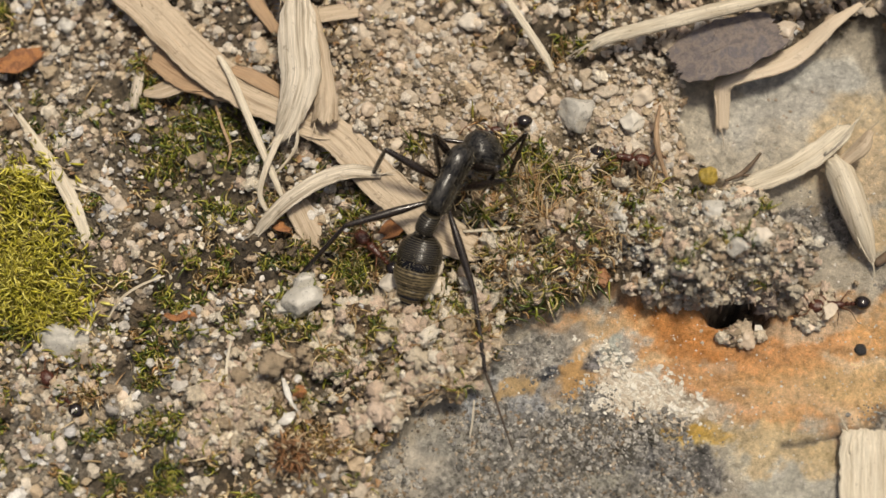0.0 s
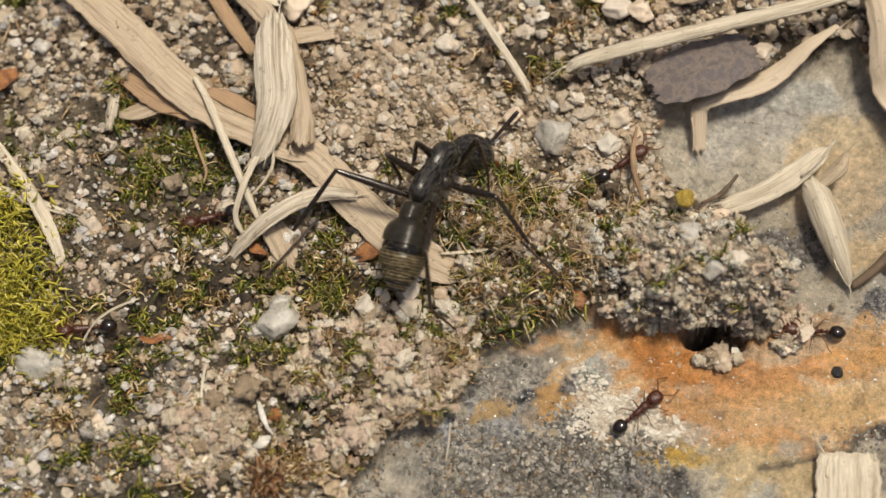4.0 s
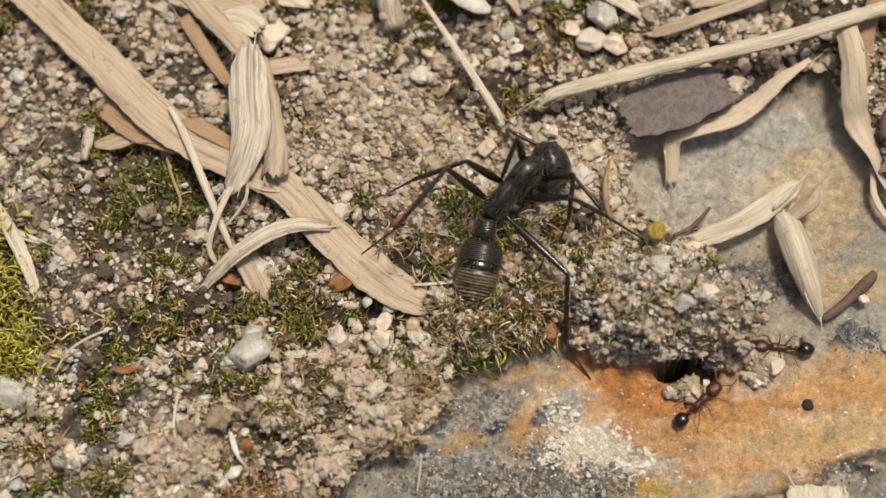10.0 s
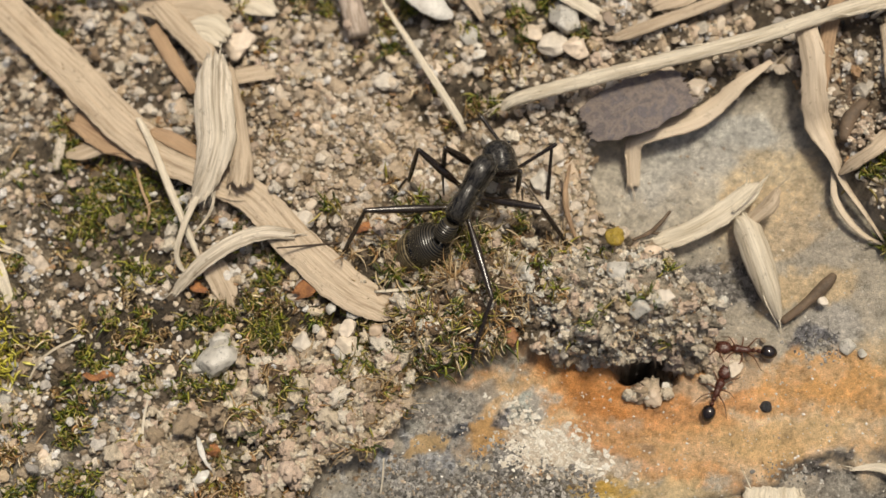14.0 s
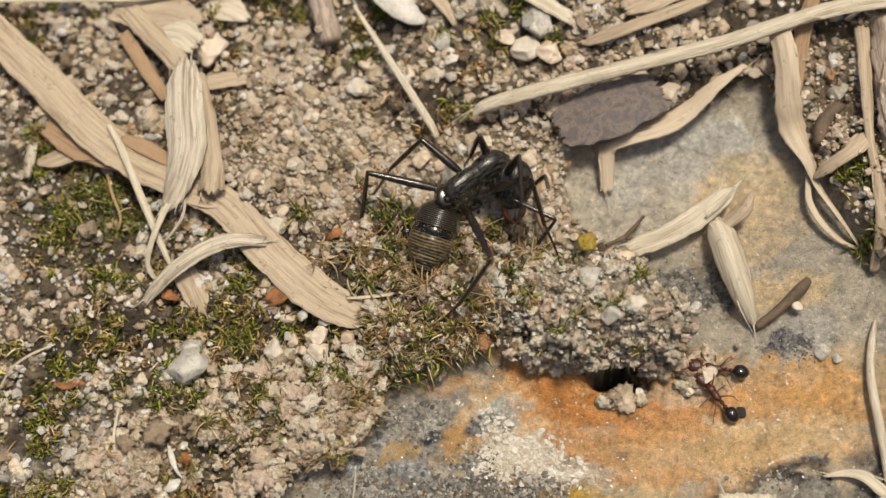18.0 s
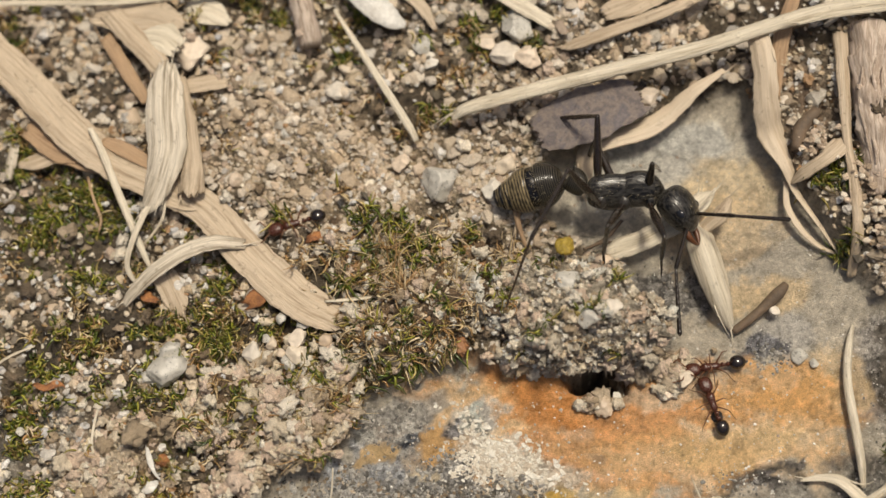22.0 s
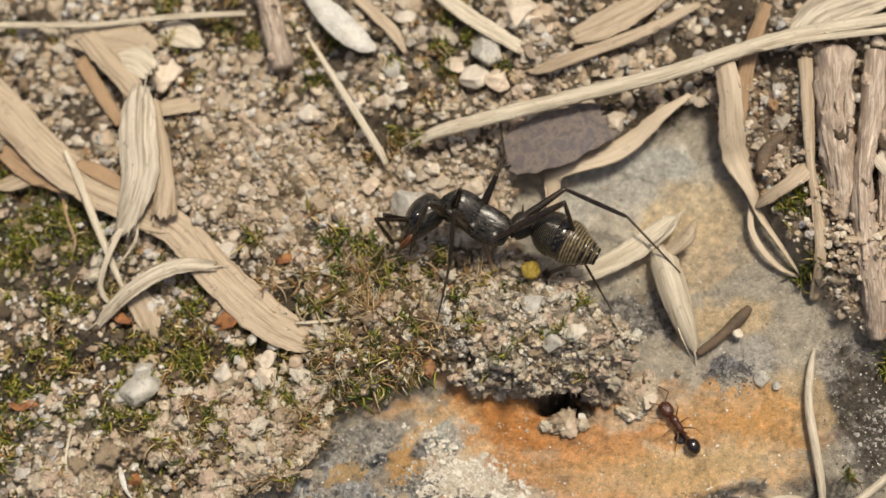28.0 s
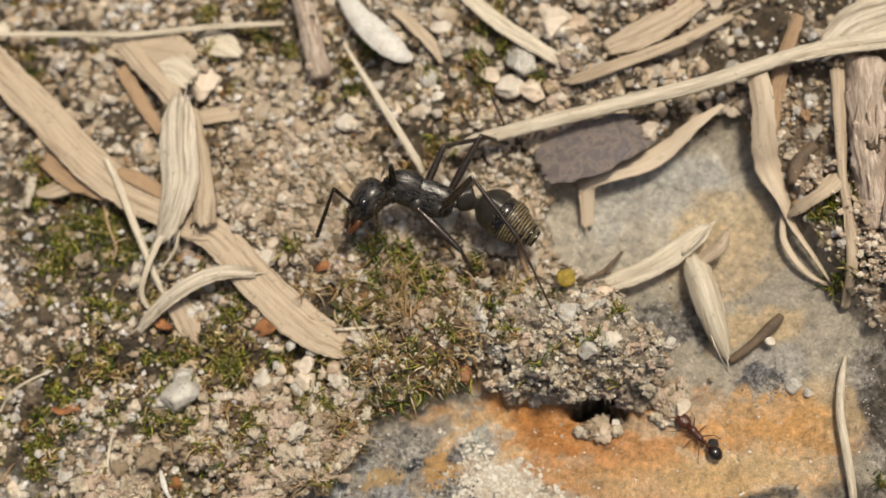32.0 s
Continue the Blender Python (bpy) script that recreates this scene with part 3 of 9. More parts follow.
def lattice(x, y, size, seed):
    """Smooth value noise, -1 to 1, with cells of the given size."""
    u, v = np.asarray(x) / size + 1000.37 * (seed % 7), np.asarray(y) / size + 731.71 * (seed % 5)
    i, j = np.floor(u).astype(np.int64), np.floor(v).astype(np.int64)
    a, b = u - i, v - j
    a, b = a * a * (3 - 2 * a), b * b * (3 - 2 * b)

    def roll(p, q):
        n = (p * 374761393 + q * 668265263 + seed * 1442695041) & 0xFFFFFFFF
        n = ((n ^ (n >> 13)) * 1274126177) & 0xFFFFFFFF
        return ((n ^ (n >> 16)) & 0xFFFF) / 32767.5 - 1.0

    return (roll(i, j) * (1 - a) + roll(i + 1, j) * a) * (1 - b) + (roll(i, j + 1) * (1 - a) + roll(i + 1, j + 1) * a) * b


def rough(x, y, size, seed, layers=4, fall=0.5):
    total, weight = 0.0, 0.0
    for n in range(layers):
        total, weight = total + fall**n * lattice(x, y, size / 2**n, seed + n), weight + fall**n
    return total / weight


def soil_share(x, y):
    """1 on the soil, 0 on the bare slab."""
    d = -inside(x, y, SLAB_EDGE) + 0.75 * rough(x, y, 2.2, 11, 5, 0.6)
    return np.clip(d / 0.4 + 0.5, 0, 1)


def bed(x, y):
    return lie(x, y) - 1.3 * (1 - soil_share(x, y))


# Tinted patches: x, y, half-widths, turn in degrees, strength, colour.
STONE = (0.50, 0.445, 0.355)
STONE_PATCHES = []
SOIL = (0.21, 0.165, 0.115)
SOIL_PATCHES = []


def stain(patches, x, y, rx, ry, turn, strength, *colour):
    patches.append((x, y, rx, ry, turn, strength, colour))


stain(STONE_PATCHES, 9.2, 12.4, 7.73, 4.68, 20, .8, 0.66, 0.60, 0.49)
stain(STONE_PATCHES, 9.3, 13.9, 4.48, 1.88, 20, .7, 0.59, 0.59, 0.55)
stain(STONE_PATCHES, 12.2, 11.8, 3.26, 1.87, 10, .7, 0.76, 0.60, 0.37)
stain(STONE_PATCHES, 14.3, 8.9, 3.50, 2.76, 0, .6, 0.50, 0.45, 0.37)
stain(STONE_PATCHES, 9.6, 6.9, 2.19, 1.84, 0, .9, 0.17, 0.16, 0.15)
stain(STONE_PATCHES, 6.4, -0.3, 12.23, 3.88, -4, .95, 0.78, 0.44, 0.20)
stain(STONE_PATCHES, 2.8, 1.6, 4.30, 1.66, -12, .95, 0.70, 0.32, 0.11)
stain(STONE_PATCHES, 5.9, 0.5, 5.42, 1.80, 0, .7, 0.72, 0.36, 0.15)
stain(STONE_PATCHES, 4.4, -1.8, 5.38, 1.19, -3, .6, 0.80, 0.53, 0.34)
stain(STONE_PATCHES, 16.6, 1.0, 3.99, 1.79, -6, .9, 0.78, 0.45, 0.19)
stain(STONE_PATCHES, 15.5, -0.9, 3.40, 1.49, -6, .8, 0.80, 0.54, 0.29)
stain(STONE_PATCHES, 12.6, -2.3, 6.80, 1.19, -10, .7, 0.84, 0.63, 0.40)
stain(STONE_PATCHES, 15.3, 3.9, 2.01, 1.36, 10, .8, 0.49, 0.46, 0.41)
stain(STONE_PATCHES, 14.2, 6.2, 2.90, 1.37, 10, .7, 0.73, 0.55, 0.32)
stain(STONE_PATCHES, -1.5, 0.7, 2.58, 1.80, 30, .7, 0.79, 0.55, 0.30)
stain(STONE_PATCHES, -0.9, -0.1, 1.71, 1.65, 0, .9, 0.56, 0.54, 0.49)
stain(STONE_PATCHES, -2.7, -1.3, 2.27, 1.19, 20, .6, 0.77, 0.49, 0.23)
stain(STONE_PATCHES, -4.9, -0.2, 2.14, 1.65, 30, .8, 0.29, 0.29, 0.27)
stain(STONE_PATCHES, -4.4, -0.6, 0.86, 0.42, 30, .8, 0.16, 0.17, 0.18)
stain(STONE_PATCHES, 0.5, -1.9, 2.41, 1.49, -5, 1, 0.70, 0.64, 0.53)
stain(STONE_PATCHES, 2.1, -2.8, 2.54, 1.19, 0, .8, 0.68, 0.60, 0.48)
stain(STONE_PATCHES, -3.5, -3.8, 5.35, 1.63, 8, .95, 0.21, 0.20, 0.18)
stain(STONE_PATCHES, -0.7, -4.3, 2.25, 1.18, 0, .8, 0.13, 0.13, 0.12)
stain(STONE_PATCHES, -4.1, -6.0, 6.55, 2.09, 0, .9, 0.50, 0.49, 0.45)
stain(STONE_PATCHES, -0.1, -4.6, 3.14, 1.80, 0, .8, 0.16, 0.15, 0.13)
stain(STONE_PATCHES, -10.8, -5.8, 3.73, 1.81, 0, .7, 0.66, 0.60, 0.51)
stain(STONE_PATCHES, 3.7, -4.5, 1.70, 0.66, 5, 1, 0.74, 0.53, 0.18)
stain(STONE_PATCHES, 7.3, -5.1, 3.67, 1.04, 0, .8, 0.73, 0.66, 0.51)
stain(STONE_PATCHES, 8.4, -6.2, 3.66, 1.18, 0, .8, 0.66, 0.63, 0.56)
stain(STONE_PATCHES, 11.5, -4.3, 1.97, 0.36, 25, 1, 0.09, 0.09, 0.08)
stain(STONE_PATCHES, 13.3, -2.7, 1.55, 0.42, 30, 1, 0.11, 0.10, 0.10)
stain(STONE_PATCHES, 15.2, -2.2, 1.13, 0.27, 0, 1, 0.16, 0.14, 0.12)
stain(STONE_PATCHES, 10.1, -4.8, 1.41, 0.30, 10, 1, 0.13, 0.13, 0.12)
stain(STONE_PATCHES, 15.4, -4.3, 4.77, 1.77, 0, .8, 0.56, 0.50, 0.41)
stain(STONE_PATCHES, 21.2, 2.2, 3.70, 4.18, 0, .8, 0.27, 0.25, 0.23)
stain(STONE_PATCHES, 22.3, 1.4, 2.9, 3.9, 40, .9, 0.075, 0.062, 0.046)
stain(STONE_PATCHES, 19.5, -4.5, 4.19, 2.64, 0, .9, 0.17, 0.16, 0.14)
stain(STONE_PATCHES, 5.4, -1.5, 0.62, 0.89, 30, .8, 0.44, 0.40, 0.37)
stain(SOIL_PATCHES, -6.5, 12.5, 9.72, 4.33, 0, 1, 0.40, 0.31, 0.20)
stain(SOIL_PATCHES, -11.2, 13.1, 3.55, 3.73, 0, .7, 0.36, 0.29, 0.20)
stain(SOIL_PATCHES, 0.8, 11.0, 4.39, 3.69, 0, .8, 0.42, 0.35, 0.24)
stain(SOIL_PATCHES, -4.1, 8.0, 6.38, 1.83, 0, .6, 0.38, 0.27, 0.16)
stain(SOIL_PATCHES, -20.2, 3.8, 3.73, 1.81, 0, 1, 0.07, 0.06, 0.05)
stain(SOIL_PATCHES, -15.6, 4.4, 1.72, 1.21, 0, .8, 0.16, 0.15, 0.14)
stain(SOIL_PATCHES, -19.2, -3.0, 2.10, 2.64, 20, .9, 0.69, 0.56, 0.37)
stain(SOIL_PATCHES, -23.3, -1.4, 3.38, 1.48, 20, .8, 0.41, 0.40, 0.36)
stain(SOIL_PATCHES, -23.6, -4.4, 3.06, 1.76, 0, .8, 0.44, 0.41, 0.37)
stain(SOIL_PATCHES, -5.8, 3.3, 6.27, 1.80, 10, .8, 0.19, 0.15, 0.08)
stain(SOIL_PATCHES, -9.2, -0.1, 4.23, 2.66, 0, .8, 0.30, 0.23, 0.15)
stain(SOIL_PATCHES, -26.1, 16.1, 4.80, 3.78, 0, .8, 0.22, 0.16, 0.11)
stain(SOIL_PATCHES, -12.0, 19.7, 4.68, 2.29, 0, .7, 0.30, 0.24, 0.17)
stain(SOIL_PATCHES, -1.0, 20.6, 8.04, 3.90, 0, .6, 0.44, 0.37, 0.27)
stain(SOIL_PATCHES, 15.1, 18.9, 1.82, 4.14, 0, .9, 0.32, 0.22, 0.14)
stain(SOIL_PATCHES, 21.3, 10.5, 3.73, 9.03, 0, .9, 0.46, 0.37, 0.28)
stain(SOIL_PATCHES, 16.6, 14.2, 1.46, 2.75, 0, .9, 0.26, 0.18, 0.12)
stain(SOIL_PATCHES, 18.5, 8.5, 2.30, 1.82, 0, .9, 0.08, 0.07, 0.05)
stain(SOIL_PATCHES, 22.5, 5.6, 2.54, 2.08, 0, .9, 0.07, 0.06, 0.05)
stain(SOIL_PATCHES, -23.1, 7.9, 5.83, 4.28, 0, .7, .22, .175, .115)
stain(SOIL_PATCHES, -25.9, 3.7, 5.75, 4.23, 0, .7, .25, .20, .135)
stain(SOIL_PATCHES, -11.4, -0.1, 5.64, 2.67, 0, .8, .15, .115, .075)
stain(SOIL_PATCHES, -4.4, 3.9, 6.57, 1.80, 8, .9, .10, .075, .045)
stain(STONE_PATCHES, 10.8, 1.7, 4.58, 0.66, 6, .6, 0.80, 0.66, 0.48)
stain(STONE_PATCHES, 8.6, -2.0, 4.24, 0.65, -14, .7, 0.82, 0.66, 0.46)
stain(STONE_PATCHES, 12.9, -1.4, 3.11, 0.89, -10, .7, 0.80, 0.58, 0.38)
stain(STONE_PATCHES, 1.6, -0.1, 2.57, 0.60, 15, .7, 0.82, 0.60, 0.36)
stain(STONE_PATCHES, 4.7, -0.1, 1.14, 0.60, 0, .6, 0.62, 0.45, 0.30)
stain(STONE_PATCHES, -2.1, -2.1, 1.70, 0.89, 10, .9, 0.10, 0.10, 0.10)
stain(STONE_PATCHES, -5.5, -2.1, 1.70, 0.77, -30, .8, 0.42, 0.45, 0.50)
stain(STONE_PATCHES, 14.6, 3.4, 1.29, 0.79, 10, .9, 0.12, 0.12, 0.13)
stain(STONE_PATCHES, 13.1, -2.8, 1.69, 0.41, -25, 1, 0.10, 0.09, 0.08)
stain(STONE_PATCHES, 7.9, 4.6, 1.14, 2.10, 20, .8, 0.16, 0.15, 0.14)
stain(STONE_PATCHES, 14.5, 1.7, 1.72, 0.48, 20, .8, 0.82, 0.70, 0.52)
stain(SOIL_PATCHES, -26.9, -4.9, 7.29, 3.83, 0, .8, 0.44, 0.40, 0.33)
stain(SOIL_PATCHES, -28.4, 2.5, 3.45, 4.83, 0, .6, 0.30, 0.26, 0.18)
stain(SOIL_PATCHES, -28.4, 11.5, 3.55, 4.97, 0, .7, 0.32, 0.27, 0.20)
stain(STONE_PATCHES, 13.5, -0.6, 4.27, 0.60, -12, .7, 0.84, 0.66, 0.44)
stain(STONE_PATCHES, 17.8, 2.2, 1.71, 1.80, 20, .6, 0.82, 0.60, 0.34)
stain(STONE_PATCHES, 5.5, -1.5, 3.43, 0.72, -6, .7, 0.82, 0.58, 0.32)
# The hole's mouth: its shade put into the colour as near-black.
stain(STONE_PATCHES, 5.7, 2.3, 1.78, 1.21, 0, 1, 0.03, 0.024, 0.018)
stain(STONE_PATCHES, -4.6, -2.4, 5.67, 1.78, 10, .6, 0.30, 0.29, 0.27)


stain(STONE_PATCHES, -4.1, -6.2, 7.5, 2.3, 0, .95, 0.24, 0.225, 0.195)
stain(STONE_PATCHES, -2.2, -4.3, 4.6, 1.5, 8, .95, 0.17, 0.155, 0.13)
stain(STONE_PATCHES, 0.4, -4.6, 1.7, 1.3, -20, .9, 0.10, 0.09, 0.07)
stain(STONE_PATCHES, 2.6, -5.7, 2.6, 0.9, -8, .9, 0.16, 0.155, 0.15)
stain(STONE_PATCHES, -7.3, -2.7, 1.5, 0.9, 15, .9, 0.40, 0.41, 0.42)
stain(STONE_PATCHES, -8.9, -4.2, 1.6, 1.0, 0, .8, 0.44, 0.42, 0.37)
stain(STONE_PATCHES, -4.3, -0.6, 0.75, 0.36, 35, 1, 0.07, 0.075, 0.085)
stain(STONE_PATCHES, -2.7, -0.9, 1.5, 0.75, -25, .95, 0.66, 0.40, 0.17)
stain(STONE_PATCHES, -3.6, 0.9, 1.9, 0.7, 15, .8, 0.42, 0.39, 0.34)
stain(STONE_PATCHES, -5.4, 0.6, 1.0, 0.7, 20, .8, 0.30, 0.28, 0.25)
stain(STONE_PATCHES, -1.0, 0.3, 0.95, 0.95, 0, .95, 0.34, 0.34, 0.29)
stain(STONE_PATCHES, -1.9, -0.3, 0.55, 0.45, 0, .9, 0.14, 0.14, 0.15)
stain(STONE_PATCHES, -0.7, 0.7, 0.38, 0.62, 15, 1, 0.60, 0.62, 0.55)
stain(STONE_PATCHES, 0.5, -2.1, 1.85, 0.95, -4, 1, 0.62, 0.55, 0.44)
stain(STONE_PATCHES, -0.4, -2.9, 0.9, 0.3, -20, .9, 0.62, 0.34, 0.13)
stain(STONE_PATCHES, 2.9, 0.8, 2.3, 1.1, -8, .9, 0.62, 0.27, 0.085)
stain(STONE_PATCHES, 3.7, -1.3, 2.1, 0.8, -8, .8, 0.64, 0.33, 0.15)
stain(STONE_PATCHES, 5.0, -1.5, 0.55, 0.4, -30, .95, 0.30, 0.27, 0.24)
stain(STONE_PATCHES, 3.7, -4.4, 1.9, 0.5, -4, 1, 0.66, 0.42, 0.10)
stain(STONE_PATCHES, 7.4, -4.6, 4.2, 1.3, -6, .8, 0.74, 0.56, 0.31)
stain(STONE_PATCHES, 7.6, -6.3, 2.6, 0.8, 4, .9, 0.56, 0.53, 0.44)
stain(STONE_PATCHES, 8.5, -1.5, 5.5, 1.6, -4, .6, 0.76, 0.45, 0.20)
stain(STONE_PATCHES, 14.5, 1.3, 3.2, 1.5, 8, .7, 0.76, 0.42, 0.16)
stain(STONE_PATCHES, 12.5, -1.3, 4.0, 1.0, 6, .7, 0.80, 0.55, 0.27)
stain(STONE_PATCHES, 15.3, -4.2, 2.8, 1.2, 12, .8, 0.30, 0.28, 0.24)
stain(STONE_PATCHES, 12.3, 9.8, 3.6, 2.0, 12, .6, 0.74, 0.56, 0.34)
stain(STONE_PATCHES, 8.4, 12.6, 3.0, 1.6, 15, .6, 0.62, 0.58, 0.50)
stain(STONE_PATCHES, -5.6, -1.5, 1.3, 0.5, 30, .9, 0.60, 0.41, 0.20)
stain(STONE_PATCHES, -6.4, -3.3, 1.1, 0.5, 20, .85, 0.50, 0.48, 0.45)
stain(STONE_PATCHES, -3.2, -2.5, 0.8, 0.4, -10, .9, 0.58, 0.48, 0.33)
stain(STONE_PATCHES, -5.0, -5.3, 1.6, 0.6, 12, .8, 0.42, 0.39, 0.34)
stain(STONE_PATCHES, -1.2, -5.9, 1.3, 0.5, -15, .8, 0.36, 0.34, 0.28)
CRACK = [(7.6, -4.6), (9.3, -4.2), (10.6, -3.9), (12.1, -3.6), (12.9, -2.9), (13.5, -2.4), (14.8, -1.95), (15.6, -2.4), (16.1, -2.8)]


def crack(x, y):
    """How far a place lies from the crack that runs over the slab."""
    wx, wy = x + 0.35 * rough(x, y, 1.2, 45, 4, 0.6), y + 0.35 * rough(x, y, 1.2, 46, 4, 0.6)
    best = np.full(np.shape(x), 1e9)
    for (ax, ay), (bx, by) in zip(CRACK, CRACK[1:]):
        f = np.clip(((wx - ax) * (bx - ax) + (wy - ay) * (by - ay)) / ((bx - ax) ** 2 + (by - ay) ** 2), 0, 1)
        best = np.minimum(best, np.hypot(wx - ax - f * (bx - ax), wy - ay - f * (by - ay)))
    return best


def burrow(x, y):
    """The dark mouth of the small ants' hole."""
    hx, hy, _ = HOLE
    wx, wy = x + 0.3 * rough(x, y, 0.9, 5), y + 0.3 * rough(x, y, 0.9, 6)
    return 4.5 * np.exp(-(((wx - hx) / 1.35) ** 4) - ((wy - hy) / 0.62) ** 4)


(HOLE,) = [(5.67, 2.28, -2.44)]


def shelf(x, y):
    """The grainy, broken front of the slab."""
    w = np.clip((-2.6 - y) / 1.0, 0, 1) * np.clip((3.5 - x) / 2.0, 0, 1)
    return w * (0.42 * rough(x, y, 1.0, 65, 4, 0.65) + 0.16 * np.abs(rough(x, y, 0.45, 66, 2)))


sandy = [(-6.50, 12.50, 0.90), (-10.95, 13.40, 1.07), (0.53, 10.72, 0.54)]


def sandiness(x, y):
    total = sum(np.exp(-(((x - px) / rx) ** 2) - ((y - py) / ry) ** 2) for (px, py, _), rx, ry in zip(sandy, (8.2, 4.6, 5.2), (4.0, 4.2, 3.8)))
    return np.clip(0.9 * total + 0.55 * rough(x, y, 3.0, 15, 4), 0, 1)


def humid(x, y):
    """Where the soil is dark, moist and mossy rather than crumbly: 0 to 1."""
    wet = sum(np.exp(-(((x - px) / rx) ** 2) - ((y - py) / ry) ** 2) for px, py, rx, ry in ((-20.2, 4.4, 2.6, 1.9), (-22.5, 9.8, 3.2, 2.2), (-13.5, 4.0, 1.6, 1.2), (-24.0, 0.6, 2.2, 1.5), (-5.0, 6.9, 5.2, 1.9), (-9.0, 9.6, 2.0, 1.0), (-9.6, -2.6, 2.4, 1.3), (-14.2, -2.4, 1.8, 1.6), (-12.6, -4.6, 2.2, 1.0)))
    dry = sum(np.exp(-(((x - px) / rx) ** 2) - ((y - py) / ry) ** 2) for px, py, rx, ry in ((-12.2, 0.9, 2.4, 1.6), (-19.3, -3.4, 2.0, 2.0), (-9.8, 2.9, 1.6, 0.9), (-26.5, -3.5, 3.0, 2.0)))
    return np.clip(0.47 + 1.9 * rough(x, y, 2.4, 101, 4, 0.6) + 0.7 * wet - 0.25 * dry - 0.55 * sandiness(x, y), 0, 1)


def surface(x, y):
    """The bed with its lumps, in millimetres."""
    s = soil_share(x, y)
    return bed(x, y) - burrow(x, y) + s * (-0.45 * humid(x, y) + 0.85 * np.abs(rough(x, y, 1.5, 61, 3, 0.6)) + 0.75 * rough(x, y, 3.5, 3, 5, 0.55) + 0.22 * rough(x, y, 0.8, 21, 3)) + (1 - s) * (0.25 * rough(x, y, 6.0, 33, 5, 0.5) + 0.10 * rough(x, y, 1.1, 35, 4, 0.6) - 0.3 * np.exp(-((crack(x, y) / 0.14) ** 2)) + shelf(x, y))


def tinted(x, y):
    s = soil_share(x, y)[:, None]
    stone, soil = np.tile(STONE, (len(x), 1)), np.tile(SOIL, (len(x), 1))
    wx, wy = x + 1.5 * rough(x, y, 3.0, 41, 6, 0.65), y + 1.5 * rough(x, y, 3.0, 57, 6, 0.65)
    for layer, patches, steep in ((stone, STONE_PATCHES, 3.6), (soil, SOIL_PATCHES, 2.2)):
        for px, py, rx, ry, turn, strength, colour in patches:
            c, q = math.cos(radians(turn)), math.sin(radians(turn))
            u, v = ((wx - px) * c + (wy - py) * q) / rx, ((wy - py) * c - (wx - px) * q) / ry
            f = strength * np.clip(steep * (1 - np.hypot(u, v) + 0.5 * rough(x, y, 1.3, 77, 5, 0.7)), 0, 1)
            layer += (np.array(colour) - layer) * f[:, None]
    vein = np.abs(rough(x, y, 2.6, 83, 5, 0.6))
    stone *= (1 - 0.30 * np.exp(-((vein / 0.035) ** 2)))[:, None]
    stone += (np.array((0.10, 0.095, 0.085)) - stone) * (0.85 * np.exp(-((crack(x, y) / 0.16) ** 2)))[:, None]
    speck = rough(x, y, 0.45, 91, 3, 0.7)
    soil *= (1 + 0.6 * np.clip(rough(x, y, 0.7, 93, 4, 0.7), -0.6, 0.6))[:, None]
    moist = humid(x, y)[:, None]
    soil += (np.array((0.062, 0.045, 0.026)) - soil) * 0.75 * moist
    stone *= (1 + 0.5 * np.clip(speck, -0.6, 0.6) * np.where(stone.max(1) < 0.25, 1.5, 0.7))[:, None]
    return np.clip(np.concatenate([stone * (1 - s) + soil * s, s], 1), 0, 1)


def stretched(low, high, step):
    inner = np.arange(low, high, step)
    far = np.cumsum(step * 1.45 ** np.arange(1, 33))
    return np.concatenate([low - far[::-1], inner, inner[-1] + far])


gx, gy = np.meshgrid(stretched(-37.0, 30.0, 0.125), stretched(-12.0, 32.0, 0.125))
ny, nx = gx.shape
gx, gy = gx.ravel(), gy.ravel()
ids = np.arange(nx * ny).reshape(ny, nx)
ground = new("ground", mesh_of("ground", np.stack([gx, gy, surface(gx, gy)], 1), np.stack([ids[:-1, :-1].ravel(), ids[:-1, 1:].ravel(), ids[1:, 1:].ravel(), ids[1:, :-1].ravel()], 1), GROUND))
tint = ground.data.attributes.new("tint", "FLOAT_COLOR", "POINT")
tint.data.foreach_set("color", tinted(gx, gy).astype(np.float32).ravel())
tagged(ground, "orange and grey stone slab half covered by sandy soil", "ground", kind="structure")

# ---- dry grass, leaves and twigs ----
blade("dry_grass", [(-30.01, 21.89, 3.57, 2.01), (-27.31, 19.37, 3.22, 1.98), (-24.68, 16.92, 2.86, 2.08), (-21.79, 14.07, 2.40, 2.06), (-19.35, 12.45, 1.99, 1.99), (-16.66, 11.24, 1.65, 1.92), (-14.59, 10.17, 1.33, 1.91), (-12.49, 8.00, 0.80, 2.07), (-9.84, 5.73, 0.25, 2.17), (-7.97, 4.76, -0.15, 1.71), (-7.20, 4.54, -0.34, 0.80)], STRAW, "long flat straw-coloured dry grass blade with torn tip", "grass blade", seed=2, thick=0.2, torn=0.5, frays=8)
blade("dry_grass", [(-24.58, 14.92, 1.97, 1.34), (-22.74, 13.73, 1.84, 1.83), (-20.31, 12.91, 1.78, 1.76), (-18.19, 12.20, 1.74, 1.46), (-17.00, 11.81, 1.66, 0.88)], STRAW_BROWN, "broad brown dry leaf under the long grass blade", "leaf", seed=3, thick=0.15, frays=4)
blade("leaf_scrap", [(-25.06, 12.86, 1.37, 0.41), (-24.07, 13.00, 1.49, 1.00), (-22.74, 13.38, 1.67, 0.89), (-21.74, 13.63, 1.62, 0.53)], STRAW, "small tan leaf tip lying on soil", "leaf", seed=4)
